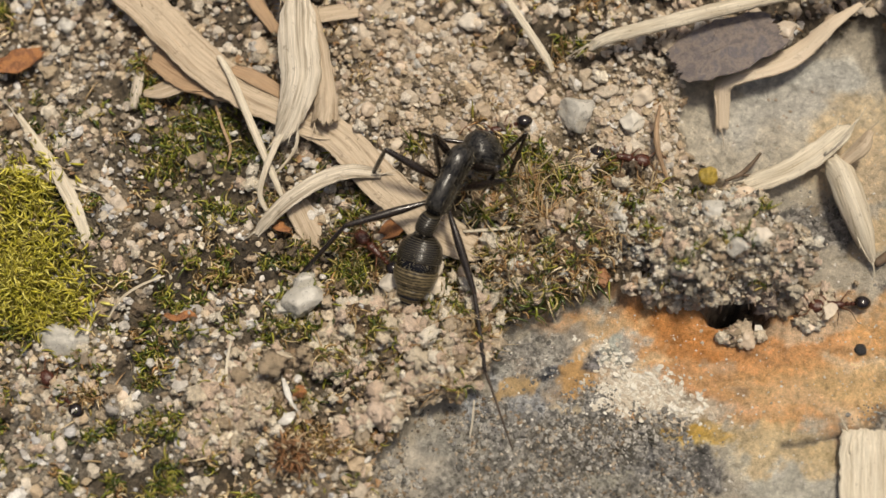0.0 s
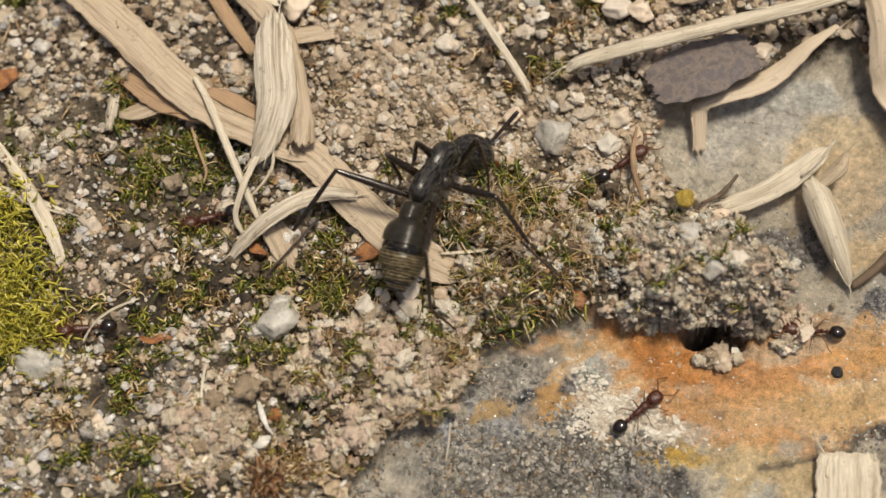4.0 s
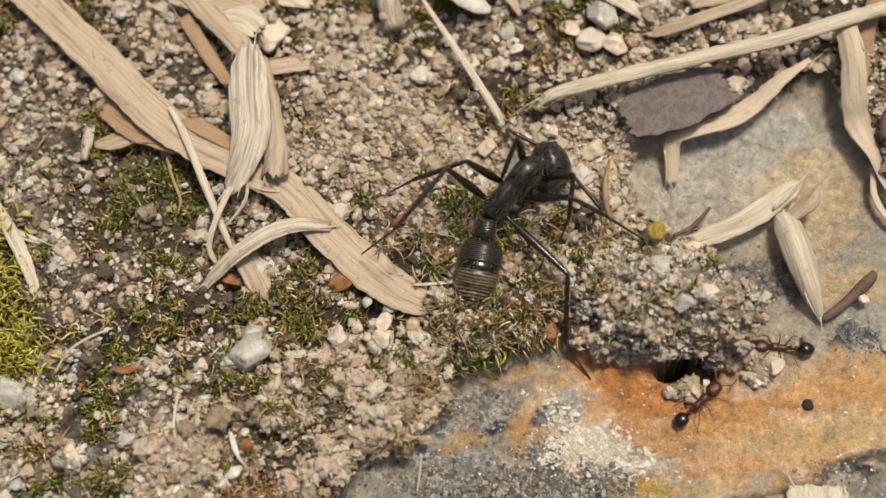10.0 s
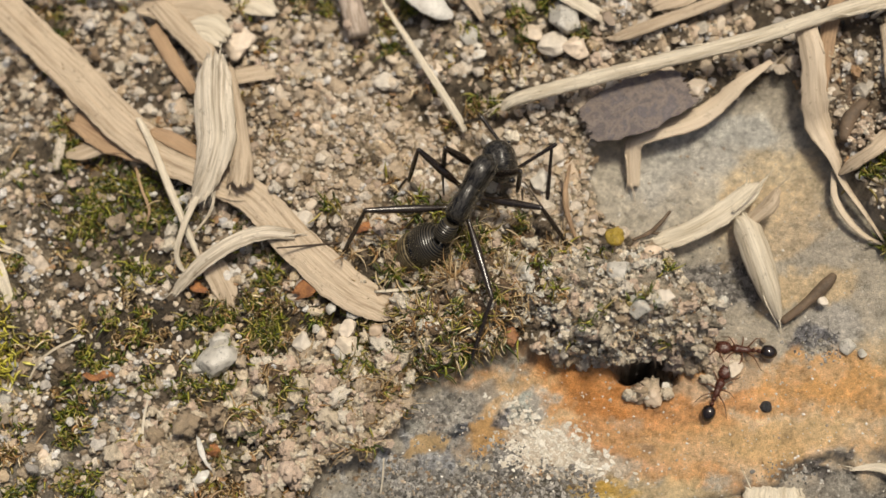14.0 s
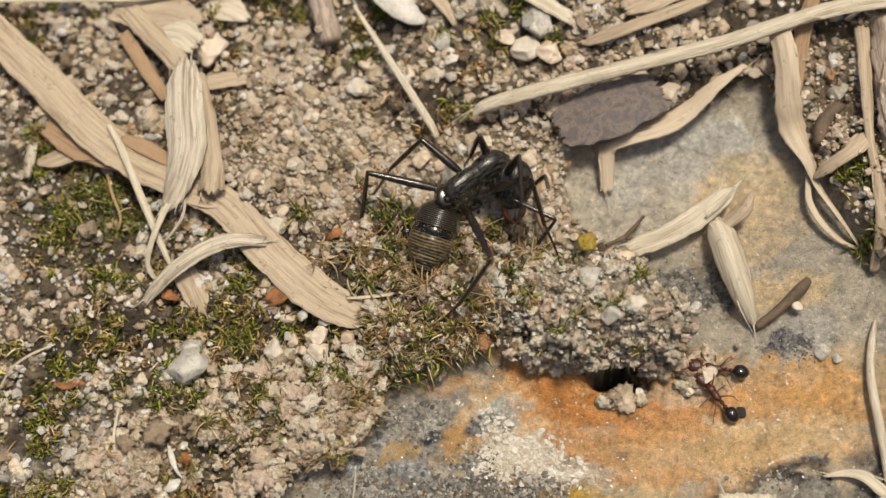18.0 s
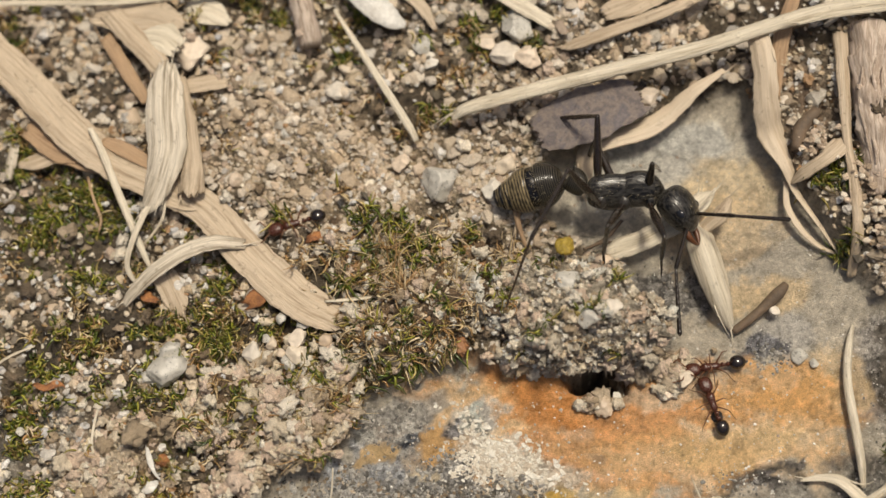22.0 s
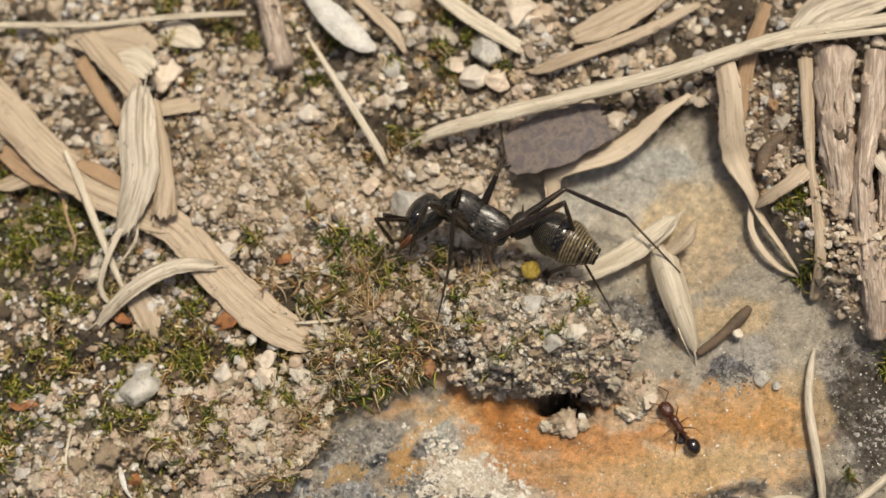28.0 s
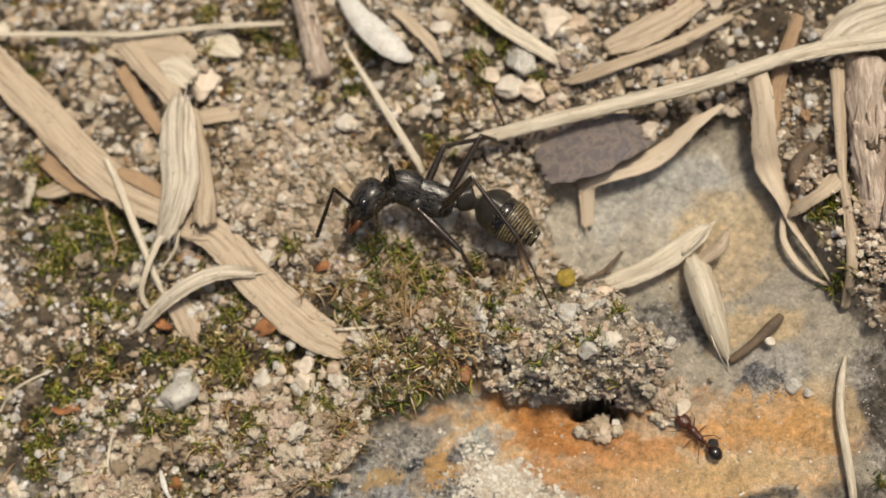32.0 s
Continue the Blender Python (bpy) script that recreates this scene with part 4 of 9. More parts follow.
blade("leaf_scrap", [(-20.29, 13.77, 2.35, 0.53), (-19.08, 13.25, 2.24, 0.88), (-17.60, 12.51, 1.90, 0.70)], STRAW_BROWN, "brown curled leaf edge beside the grass blade", "leaf", seed=5)
blade("grass_sheath", [(-16.93, 17.57, 3.68, 0.89), (-16.91, 16.57, 3.69, 1.64), (-16.80, 14.65, 3.42, 2.15), (-16.61, 12.88, 2.97, 2.08), (-16.92, 11.48, 2.49, 1.67), (-17.37, 10.44, 1.99, 1.15), (-17.77, 9.82, 1.66, 0.46)], STRAW_GREY, "pale grey-ribbed dry grass sheath wrapped over a blade", "grass blade", seed=6, thick=0.2, arch=0.35, ridges=10, torn=0.6, frays=8)
blade("grass_sheath", [(-16.36, 17.09, 3.19, 0.7), (-15.75, 14.70, 2.83, 0.9), (-15.40, 12.56, 2.41, 1.1), (-15.30, 11.35, 2.21, 1.3), (-15.35, 10.66, 2.0, 1.45)], STRAW, "flared straw-coloured grass sheath with a frayed end", "grass blade", seed=7, thick=0.3, arch=0.7, ridges=9, torn=0.3, frays=5)
blade("dry_grass", [(-20.47, 21.02, 3.52, 1.21), (-18.99, 19.43, 3.43, 1.26), (-17.69, 18.03, 3.37, 1.19), (-16.94, 17.03, 3.28, 1.00)], STRAW, "tan grass stem running into the knotted sheath", "grass blade", seed=8, arch=0.3, frays=4)
blade("dry_grass", [(-20.74, 19.85, 3.10, 0.78), (-19.25, 17.60, 2.68, 0.78), (-18.11, 16.03, 2.38, 0.59)], STRAW_BROWN, "thin brown blade beneath the stem", "grass blade", seed=9, frays=4)
blade("leaf_scrap", [(-18.74, 19.72, 3.28, 1.50), (-17.49, 19.44, 3.43, 2.09), (-16.56, 18.80, 3.31, 1.19)], STRAW_PALE, "pale papery leaf base", "leaf", seed=10)
blade("dry_grass", [(-16.13, 16.92, 2.55, 0.89), (-14.88, 17.11, 2.59, 1.01), (-13.82, 17.24, 2.52, 0.77)], STRAW, "short tan grass piece on sand", "straw", seed=11, frays=4)
blade("grass_fibre", [(-17.11, 10.79, 1.96, 0.46), (-17.74, 9.69, 1.84, 0.37), (-18.29, 8.21, 1.54, 0.32), (-18.57, 7.18, 1.04, 0.29), (-18.35, 6.59, 0.62, 0.26), (-18.10, 6.50, 0.30, 0.17)], STRAW_PALE, "thin curled pale grass fibre", "fibre", seed=12, arch=0.3)
blade("grass_fibre", [(-21.00, 14.36, 2.66, 0.29), (-20.36, 13.29, 2.55, 0.38), (-19.52, 11.48, 2.19, 0.43), (-18.73, 9.79, 1.66, 0.40), (-17.96, 8.16, 1.03, 0.35), (-17.50, 7.21, 0.44, 0.23)], STRAW_PALE, "straight narrow bleached grass strand", "fibre", seed=13, arch=0.3)
blade("grass_fibre", [(-16.71, 10.61, 1.82, 0.14), (-16.83, 9.50, 1.60, 0.17), (-17.40, 8.71, 1.24, 0.14), (-18.19, 8.05, 0.81, 0.12)], STRAW_PALE, "hair-thin pale plant fibre hanging down", "fibre", seed=14)
blade("grass_fibre", [(-16.71, 10.36, 1.67, 0.23), (-15.71, 10.07, 1.61, 0.23), (-14.81, 10.11, 1.42, 0.12)], STRAW, "short tan fibre at the knot", "fibre", seed=15)
blade("dry_grass", [(-18.82, 5.36, -0.13, 0.40), (-18.29, 5.82, 0.36, 0.69), (-17.12, 6.71, 1.04, 0.86), (-15.57, 7.64, 1.43, 0.91), (-14.02, 8.20, 1.44, 0.86), (-12.48, 8.29, 1.06, 0.58)], STRAW_GREY, "arched weathered grass blade with ribs", "grass blade", seed=16, thick=0.18, ridges=9, frays=4)
blade("dry_grass", [(-17.13, 7.52, 0.40, 1.16), (-16.56, 6.50, 0.20, 1.32), (-16.03, 5.52, -0.09, 1.21), (-15.75, 4.84, -0.33, 0.40)], STRAW, "short torn end of a straw blade", "straw", seed=17, torn=0.7, frays=4)
blade("dry_grass", [(-31.60, 11.68, 1.23, 0.26), (-30.47, 10.11, 1.02, 0.58), (-29.29, 8.56, 0.81, 0.70), (-28.22, 6.79, 0.46, 0.75), (-27.41, 4.97, -0.21, 0.46)], STRAW_PALE, "narrow bleached grass blade on mossy soil", "grass blade", seed=18, frays=4)
blade("dry_grass", [(-32.65, 9.01, 0.60, 0.53), (-30.53, 8.66, 0.63, 0.58), (-29.02, 8.16, 0.53, 0.58), (-27.42, 7.66, 0.23, 0.29)], STRAW_GREY, "pale grass piece crossing under another", "straw", seed=19, frays=4)
blade("straw_chip", [(-25.33, 14.17, 1.62, 0.47), (-25.41, 13.04, 1.50, 0.59), (-25.60, 12.08, 1.11, 0.41)], STRAW_GREY, "small grey straw chip on soil", "straw", seed=20)
blade("leaf_scrap", [(-32.95, 14.45, 1.78, 1.19), (-31.88, 14.55, 1.90, 1.30), (-30.64, 15.22, 1.83, 0.54)], LEAF_ORANGE, "orange-brown torn leaf scrap", "leaf", seed=21, thick=0.06, arch=0.12, twist=0.5, torn=0.8, ridges=3)
blade("straw", [(-8.19, 20.92, 3.70, 0.15), (-7.40, 19.69, 3.47, 0.28), (-5.77, 17.15, 3.00, 0.39), (-4.20, 14.75, 2.34, 0.42), (-3.66, 13.87, 1.87, 0.30)], STRAW_PALE, "thin pointed pale straw", "straw", seed=22, arch=0.4)
blade("straw_stalk", [(-1.79, 15.03, 2.29, 0.42), (-0.86, 15.36, 2.75, 0.72), (2.15, 16.02, 3.18, 0.81), (6.62, 17.06, 3.58, 0.83), (11.06, 18.11, 3.88, 0.83), (14.91, 19.35, 4.11, 0.83), (18.17, 20.30, 4.19, 0.77), (22.92, 21.20, 4.15, 0.71), (27.37, 21.89, 4.07, 0.65)], STRAW_PALE, "long straight bleached straw stalk with split tip", "straw", seed=23, thick=0.35, arch=0.5, frays=8)
blade("straw_stalk", [(16.04, 19.17, 4.38, 0.18), (18.37, 19.65, 4.57, 0.35), (22.80, 20.32, 4.39, 0.41), (27.26, 20.99, 4.11, 0.36)], STRAW_PALE, "second strand alongside the bleached stalk", "straw", seed=24, thick=0.3, arch=0.5, frays=4)
blade("straw_stalk", [(3.98, 18.79, 2.91, 0.30), (4.82, 18.99, 3.14, 0.67), (7.54, 19.92, 3.42, 0.73), (10.26, 21.00, 3.61, 0.67), (12.24, 22.14, 3.62, 0.55), (13.03, 22.69, 3.41, 0.37)], STRAW, "short grey-tan straw stalk", "straw", seed=25, arch=0.4, torn=0.7, frays=4)
blade("straw", [(-2.00, 24.41, 3.91, 0.87), (-0.09, 22.46, 3.77, 0.92), (1.77, 21.15, 3.54, 0.92), (4.15, 19.79, 2.99, 0.67)], STRAW_PALE, "flat pale straw piece", "straw", seed=26)
blade("leaf_scrap", [(6.19, 20.84, 3.08, 0.92), (7.86, 21.42, 3.39, 1.71), (9.69, 22.45, 3.57, 1.53), (11.23, 23.68, 3.59, 1.23)], STRAW, "pinkish tan dead leaf piece", "leaf", seed=27)
blade("dead_leaf_strip", [(5.20, 11.57, -0.19, 0.65), (5.15, 12.78, 0.55, 0.83), (5.28, 13.61, 1.11, 0.88), (6.45, 14.11, 1.31, 1.00), (8.26, 14.74, 1.33, 1.18), (9.61, 15.58, 1.55, 1.01), (10.91, 16.59, 2.18, 0.71), (12.41, 17.60, 2.48, 0.30)], STRAW_SMOOTH, "bent tan leaf strip lying on stone", "leaf", seed=28, thick=0.2, arch=0.25, ridges=3, frays=4)
LEAF = blade("dead_leaf", [(2.65, 14.19, 1.83, 1.94), (3.02, 14.32, 1.95, 2.46), (4.05, 14.70, 2.13, 2.99), (5.22, 15.08, 2.30, 3.29), (6.70, 15.70, 2.42, 2.94), (7.60, 16.08, 2.39, 2.47), (7.98, 16.26, 2.33, 2.18)], LEAF_DARK, "flat dark purplish-brown dead leaf fragment", "leaf", seed=29, thick=0.12, arch=0.03, ridges=2, torn=0.18)
for n, line in enumerate(([(2.65, 14.14, 1.84, 0.12), (4.05, 14.67, 2.12, 0.15), (5.81, 15.30, 2.34, 0.12), (7.79, 16.16, 2.33, 0.09)], [(3.75, 14.59, 2.07, 0.06), (4.36, 14.13, 1.71, 0.06), (4.76, 14.06, 1.17, 0.06)], [(4.93, 14.99, 2.22, 0.06), (5.68, 14.56, 1.86, 0.06), (6.05, 14.53, 1.48, 0.06)], [(4.63, 14.86, 2.20, 0.06), (4.66, 15.66, 2.31, 0.06), (4.85, 16.10, 2.34, 0.06)], [(6.11, 15.46, 2.36, 0.06), (6.43, 16.11, 2.44, 0.06), (6.68, 16.52, 2.46, 0.06)])):
    at = Vector(LEAF.location) / MM
    verts, faces = tube([(x - at.x, y - at.y, z - at.z, w) for x, y, z, w in line], 6, 0.2, n)
    part("vein" if n else "midrib", verts, faces, LEAF_DARK, LEAF)
blade("dead_leaf_strip", [(14.03, 19.50, 3.64, 1.17), (14.40, 17.30, 3.33, 1.27), (14.49, 15.51, 2.41, 1.33), (14.81, 14.29, 1.35, 1.34), (15.54, 12.63, 1.04, 0.75), (16.04, 11.49, 0.40, 0.46), (17.10, 9.95, -0.11, 0.32), (18.23, 8.34, -0.78, 0.17)], STRAW_SMOOTH, "long curling greyish grass blade at the slab's edge", "grass blade", seed=30, thick=0.16, arch=0.3, twist=0.5, frays=4)
blade("grass_fibre", [(15.57, 12.14, 0.42, 0.29), (15.58, 10.85, 0.07, 0.35), (16.19, 9.71, -0.26, 0.35), (17.10, 8.91, -0.62, 0.26), (18.19, 8.44, -0.85, 0.14)], STRAW_SMOOTH, "thin curved side strand of grass", "fibre", seed=31)
blade("husk_chip", [(15.69, 11.84, 0.67, 0.17), (16.25, 11.98, 1.47, 0.69), (17.28, 12.45, 2.19, 0.74), (18.11, 13.22, 2.24, 1.03), (18.37, 13.68, 2.13, 0.29)], STRAW, "forked straw-coloured chaff flake", "chaff", seed=32)
blade("dry_grass", [(18.44, 19.35, 3.21, 0.76), (18.46, 15.59, 2.70, 0.63), (18.50, 13.22, 2.24, 0.46), (18.82, 10.63, 1.63, 0.57), (18.83, 8.71, 1.04, 0.57), (18.69, 7.28, -0.85, 0.46)], STRAW, "upright flattened tan grass stem", "grass blade", seed=33, arch=0.5, frays=4)
stalk("twig", [(22.10, 19.52, 3.34, 1.16), (21.56, 15.48, 2.78, 1.15), (21.07, 12.79, 2.35, 1.02), (21.10, 9.65, 1.63, 1.24), (21.45, 6.93, 0.79, 1.18), (21.74, 5.13, -0.71, 0.96)], BARK, "rough pinkish-brown bark twig", "twig", knobby=0.3, sides=18, seed=1)
stalk("twig", [(19.95, 19.86, 2.91, 2.05), (19.86, 16.33, 2.54, 1.91), (19.95, 13.35, 1.96, 1.66), (20.18, 10.86, 1.17, 1.26)], BARK, "thick weathered grey twig among debris", "twig", knobby=0.4, sides=18, seed=2)
stalk("twig", [(23.60, 19.73, 2.98, 1.75), (22.96, 15.68, 2.42, 1.78), (22.67, 12.43, 1.78, 1.60), (22.29, 9.34, 0.97, 1.13), (22.43, 6.08, -0.08, 0.85)], BARK, "rough grey-brown twig beside others", "twig", knobby=0.45, sides=18, seed=3)
stalk("twig", [(17.15, 15.34, 2.05, 0.64), (16.25, 14.35, 2.06, 0.75), (16.00, 13.25, 1.68, 0.63)], BARK_DARK, "short dark brown twig on soil", "twig", knobby=0.3, seed=4)
blade("straw_chip", [(21.63, 9.37, 1.67, 0.34), (22.71, 8.87, 1.57, 0.50), (23.84, 8.43, 1.19, 0.34)], STRAW_PALE, "small pale straw splinter on twigs", "straw", seed=34)
blade("straw_chip", [(19.91, 9.37, 2.07, 0.39), (21.28, 9.42, 2.18, 0.34), (23.30, 10.49, 2.10, 0.17)], STRAW, "yellowish stem splinter across the twig", "straw", seed=35)
blade("bark_flake", [(21.78, 13.84, 2.76, 0.85), (22.44, 12.95, 2.59, 0.96), (22.65, 12.09, 2.11, 0.28)], STRAW_GREY, "curled grey bark flake", "bark", seed=36)
blade("straw_chip", [(6.11, 8.35, -0.40, 0.70), (6.96, 8.57, -0.19, 1.10), (8.33, 9.02, 0.10, 1.16), (9.82, 9.92, 0.28, 1.22), (11.19, 11.03, 0.41, 0.99), (11.73, 11.48, 0.39, 0.23)], STRAW_PALE, "broad split pale straw chip", "straw", seed=37, thick=0.25, arch=0.2, torn=0.8, frays=8)
blade("straw_splinter", [(10.19, 9.72, 0.54, 0.17), (11.03, 10.38, 0.97, 0.14), (11.78, 11.16, 1.53, 0.09)], STRAW_PALE, "sharp upright straw splinter", "straw", seed=38)
blade("seed_husk", [(10.69, 9.77, -0.15, 0.88), (11.00, 8.94, -0.01, 1.45), (11.41, 7.51, -0.10, 1.55), (11.94, 6.00, -0.60, 1.21), (12.41, 4.92, -1.32, 0.57), (12.57, 4.57, -1.58, 0.17)], STRAW_PALE, "spindle-shaped cream seed husk", "husk", seed=39, thick=0.4, arch=0.8, ridges=6, frays=8)
blade("seed_husk", [(10.57, 8.28, -0.64, 0.29), (10.75, 9.03, -0.19, 0.76), (11.31, 9.57, 0.21, 0.70), (12.08, 10.09, 0.62, 0.87), (12.52, 10.82, 0.96, 0.35)], STRAW, "fuzzy brown base of the seed husk", "husk", seed=40, thick=0.3, arch=0.6, frays=4)
stalk("twig", [(12.65, 4.52, -1.69, 0.40), (13.44, 5.03, -1.39, 0.49), (14.32, 5.75, -1.15, 0.55), (15.05, 6.41, -0.92, 0.63), (15.36, 6.85, -1.03, 0.41)], BARK_DARK, "short dark brown curved twig on the slab", "twig", knobby=0.12, seed=5)
stalk("straw", [(18.70, 4.86, -1.63, 0.17), (18.42, 3.70, -1.66, 0.40), (18.24, 1.96, -1.90, 0.45), (18.50, -0.28, -2.33, 0.48), (18.73, -1.91, -2.74, 0.45), (18.82, -3.23, -3.19, 0.28)], STRAW_PALE, "thin pale straw stem on the slab", "straw", knobby=0.08, seed=6)
stalk("straw", [(13.15, -6.08, -3.61, 0.25), (15.02, -5.74, -3.35, 0.39), (17.23, -4.75, -2.97, 0.44), (19.14, -3.93, -2.62, 0.47), (20.81, -2.70, -2.29, 0.44), (22.79, -1.13, -2.00, 0.39), (26.25, 1.56, -1.68, 0.34)], STRAW_PALE, "long curved pale grass stem", "straw", knobby=0.06, seed=7)
blade("dry_grass", [(15.73, -2.89, -3.12, 0.14), (16.76, -2.80, -2.91, 0.39), (17.70, -3.03, -2.75, 0.61), (18.77, -3.95, -2.92, 0.56), (20.35, -4.76, -3.47, 0.19)], STRAW_PALE, "bent pale grass leaf on the slab", "grass blade", seed=41, frays=4)
blade("straw_block", [(11.91, -3.82, -3.10, 2.92), (11.89, -4.72, -3.16, 3.07), (11.76, -6.36, -3.46, 3.11), (11.60, -9.06, -3.92, 3.09)], STRAW_PALE, "wide split straw piece with ridged fibres", "straw", seed=42, thick=0.35, arch=0.06, ridges=3, torn=0.05, frays=3)
blade("white_scale", [(-8.55, 24.21, 4.08, 0.62), (-7.51, 22.60, 4.00, 1.24), (-6.21, 21.23, 3.85, 1.54), (-5.11, 20.37, 3.60, 1.23), (-4.36, 20.15, 3.26, 0.37)], SCALE, "smooth white papery plant scale", "scale", seed=43, thick=0.2, arch=0.3, ridges=2, torn=0.1)
blade("straw_chip", [(-5.57, 23.20, 3.60, 0.50), (-4.42, 22.08, 3.61, 0.68), (-3.46, 21.10, 3.43, 0.68), (-2.78, 20.04, 2.94, 0.25)], STRAW, "beige curved straw chip", "straw", seed=44)
stalk("twig", [(-10.90, 24.93, 3.90, 1.38), (-10.39, 22.81, 3.73, 1.24), (-9.94, 21.17, 3.44, 1.30), (-9.46, 19.23, 2.79, 1.23)], BARK, "stubby grey-brown twig lying among straw", "twig", knobby=0.25, seed=8, sides=12)
blade("straw", [(-28.18, 21.71, 3.64, 0.28), (-24.26, 21.61, 3.72, 0.38), (-19.74, 21.54, 3.81, 0.34), (-15.64, 21.92, 3.88, 0.37), (-11.56, 22.27, 3.64, 0.31)], STRAW_PALE, "thin horizontal pale straw", "straw", seed=45, arch=0.4)
blade("leaf_scrap", [(-21.45, 21.08, 3.23, 1.25), (-19.77, 20.79, 3.37, 1.87), (-17.82, 20.55, 3.43, 2.05), (-16.57, 20.00, 3.13, 1.24)], STRAW, "crumpled yellowish leaf piece", "leaf", seed=46, twist=0.3)
blade("leaf_scrap", [(-16.41, 21.47, 3.10, 1.25), (-15.08, 21.18, 3.24, 1.62), (-13.98, 20.62, 2.94, 0.50)], STRAW_PALE, "small pale leaf scrap", "leaf", seed=47)
blade("leaf_scrap", [(-20.48, 20.63, 3.05, 0.63), (-18.90, 19.37, 3.02, 1.06), (-17.56, 18.23, 2.80, 1.05)], STRAW, "tan leaf stalk by the knotted sheath", "leaf", seed=48)
blade("straw_chip", [(-6.61, 3.12, -0.37, 0.28), (-5.82, 3.74, 0.05, 0.40), (-4.83, 4.22, 0.25, 0.37), (-3.70, 4.66, 0.13, 0.20)], STRAW, "curved tan straw chip on moss", "straw", seed=49)
blade("grass_fibre", [(-8.27, 5.46, 0.09, 0.14), (-6.69, 5.50, 0.30, 0.20), (-5.41, 5.75, 0.15, 0.11)], STRAW_PALE, "thin grey plant fibre on soil", "fibre", seed=50)
blade("grass_fibre", [(-7.88, -4.41, -3.31, 0.08), (-7.71, -3.58, -2.65, 0.11), (-7.63, -2.78, -2.01, 0.08)], STRAW_PALE, "single upright pale bristle", "fibre", seed=51)
blade("grass_fibre", [(-26.13, 0.93, -1.00, 0.11), (-25.46, 1.83, -0.42, 0.14), (-24.52, 2.55, -0.28, 0.14), (-23.37, 3.24, -0.55, 0.09)], STRAW_PALE, "thin curved pale fibre on soil", "fibre", seed=52)
blade("grass_fibre", [(-19.79, -0.06, -1.09, 0.11), (-19.89, -1.03, -1.08, 0.14), (-19.89, -2.00, -1.26, 0.14), (-19.55, -2.92, -1.73, 0.08)], STRAW_PALE, "thin bent pale fibre on soil", "fibre", seed=53)
blade("grass_fibre", [(-21.20, 12.15, 1.33, 0.12), (-20.70, 10.78, 1.36, 0.15), (-20.30, 9.83, 0.97, 0.15), (-20.44, 9.18, 0.64, 0.09)], STRAW_BROWN, "thin brown plant fibre", "fibre", seed=54)
blade("leaf_scrap", [(-12.42, 5.36, -0.03, 0.63), (-11.78, 5.62, 0.23, 0.97), (-11.13, 6.05, 0.41, 0.74), (-10.59, 6.36, 0.17, 0.29)], LEAF_ORANGE, "crumpled rust-orange leaf scrap", "leaf", seed=55, thick=0.06, arch=0.12, twist=0.5, torn=0.8, ridges=3)
blade("leaf_scrap", [(-17.85, 5.90, 0.08, 0.52), (-17.45, 5.66, 0.13, 0.69), (-17.04, 5.60, -0.08, 0.29)], LEAF_ORANGE, "small rust-red leaf bit", "leaf", seed=56, thick=0.06, arch=0.12, twist=0.5, torn=0.8, ridges=3)
blade("leaf_scrap", [(-9.34, 8.67, 0.63, 0.46), (-8.99, 8.81, 0.86, 0.75), (-8.48, 8.97, 0.69, 0.35)], LEAF_ORANGE, "small brown leaf chip", "leaf", seed=57, thick=0.06, arch=0.12, twist=0.5, torn=0.8, ridges=3)
blade("leaf_scrap", [(-23.20, 1.26, -0.84, 0.28), (-22.57, 0.96, -0.69, 0.45), (-21.91, 1.15, -0.56, 0.39), (-21.55, 0.85, -0.92, 0.23)], LEAF_ORANGE, "curled yellow-orange leaf strip", "leaf", seed=58, thick=0.06, arch=0.12, twist=0.5, torn=0.8, ridges=3)
blade("leaf_scrap", [(-16.58, -2.34, -1.62, 0.50), (-16.28, -2.59, -1.57, 0.72), (-16.07, -2.79, -1.81, 0.33)], LEAF_ORANGE, "small round orange-brown seed coat", "leaf", seed=59, thick=0.06, arch=0.12, twist=0.5, torn=0.8, ridges=3)
blade("petal_scale", [(-17.16, -1.77, -1.42, 0.08), (-16.90, -2.53, -1.36, 0.31), (-16.61, -3.21, -1.48, 0.17), (-16.29, -3.55, -1.75, 0.08)], SCALE, "tiny translucent white plant scale", "scale", seed=60)
blade("petal_scale", [(-17.35, -4.01, -2.03, 0.22), (-16.89, -3.89, -1.86, 0.67), (-16.48, -3.54, -1.95, 0.17)], SCALE, "small pale round plant scale", "scale", seed=61)
stalk("withered_plant", [(1.83, 12.13, 1.32, 0.15), (1.56, 10.51, 1.50, 0.29), (1.67, 9.42, 1.08, 0.29), (2.14, 8.20, 0.44, 0.17)], STRAW_BROWN, "tan withered plant stem", "plant", seed=9)
stalk("withered_plant", [(1.44, 11.67, 1.23, 0.15), (1.68, 10.02, 1.20, 0.23), (1.46, 8.88, 0.58, 0.14)], STRAW, "thin straw-coloured plant stem", "plant", seed=10)
stalk("rootlet", [(5.07, 8.22, 0.44, 0.17), (5.94, 9.01, -0.40, 0.23), (6.51, 9.45, -0.11, 0.23), (7.06, 10.16, -0.17, 0.15)], BARK_DARK, "thin dark forked rootlet", "root", knobby=0.3, seed=11)
stalk("rootlet", [(5.95, 9.06, -0.49, 0.15), (6.72, 9.01, -0.40, 0.18), (7.44, 9.50, -0.50, 0.12)], BARK_DARK, "thin dark rootlet on stone", "root", knobby=0.3, seed=12)
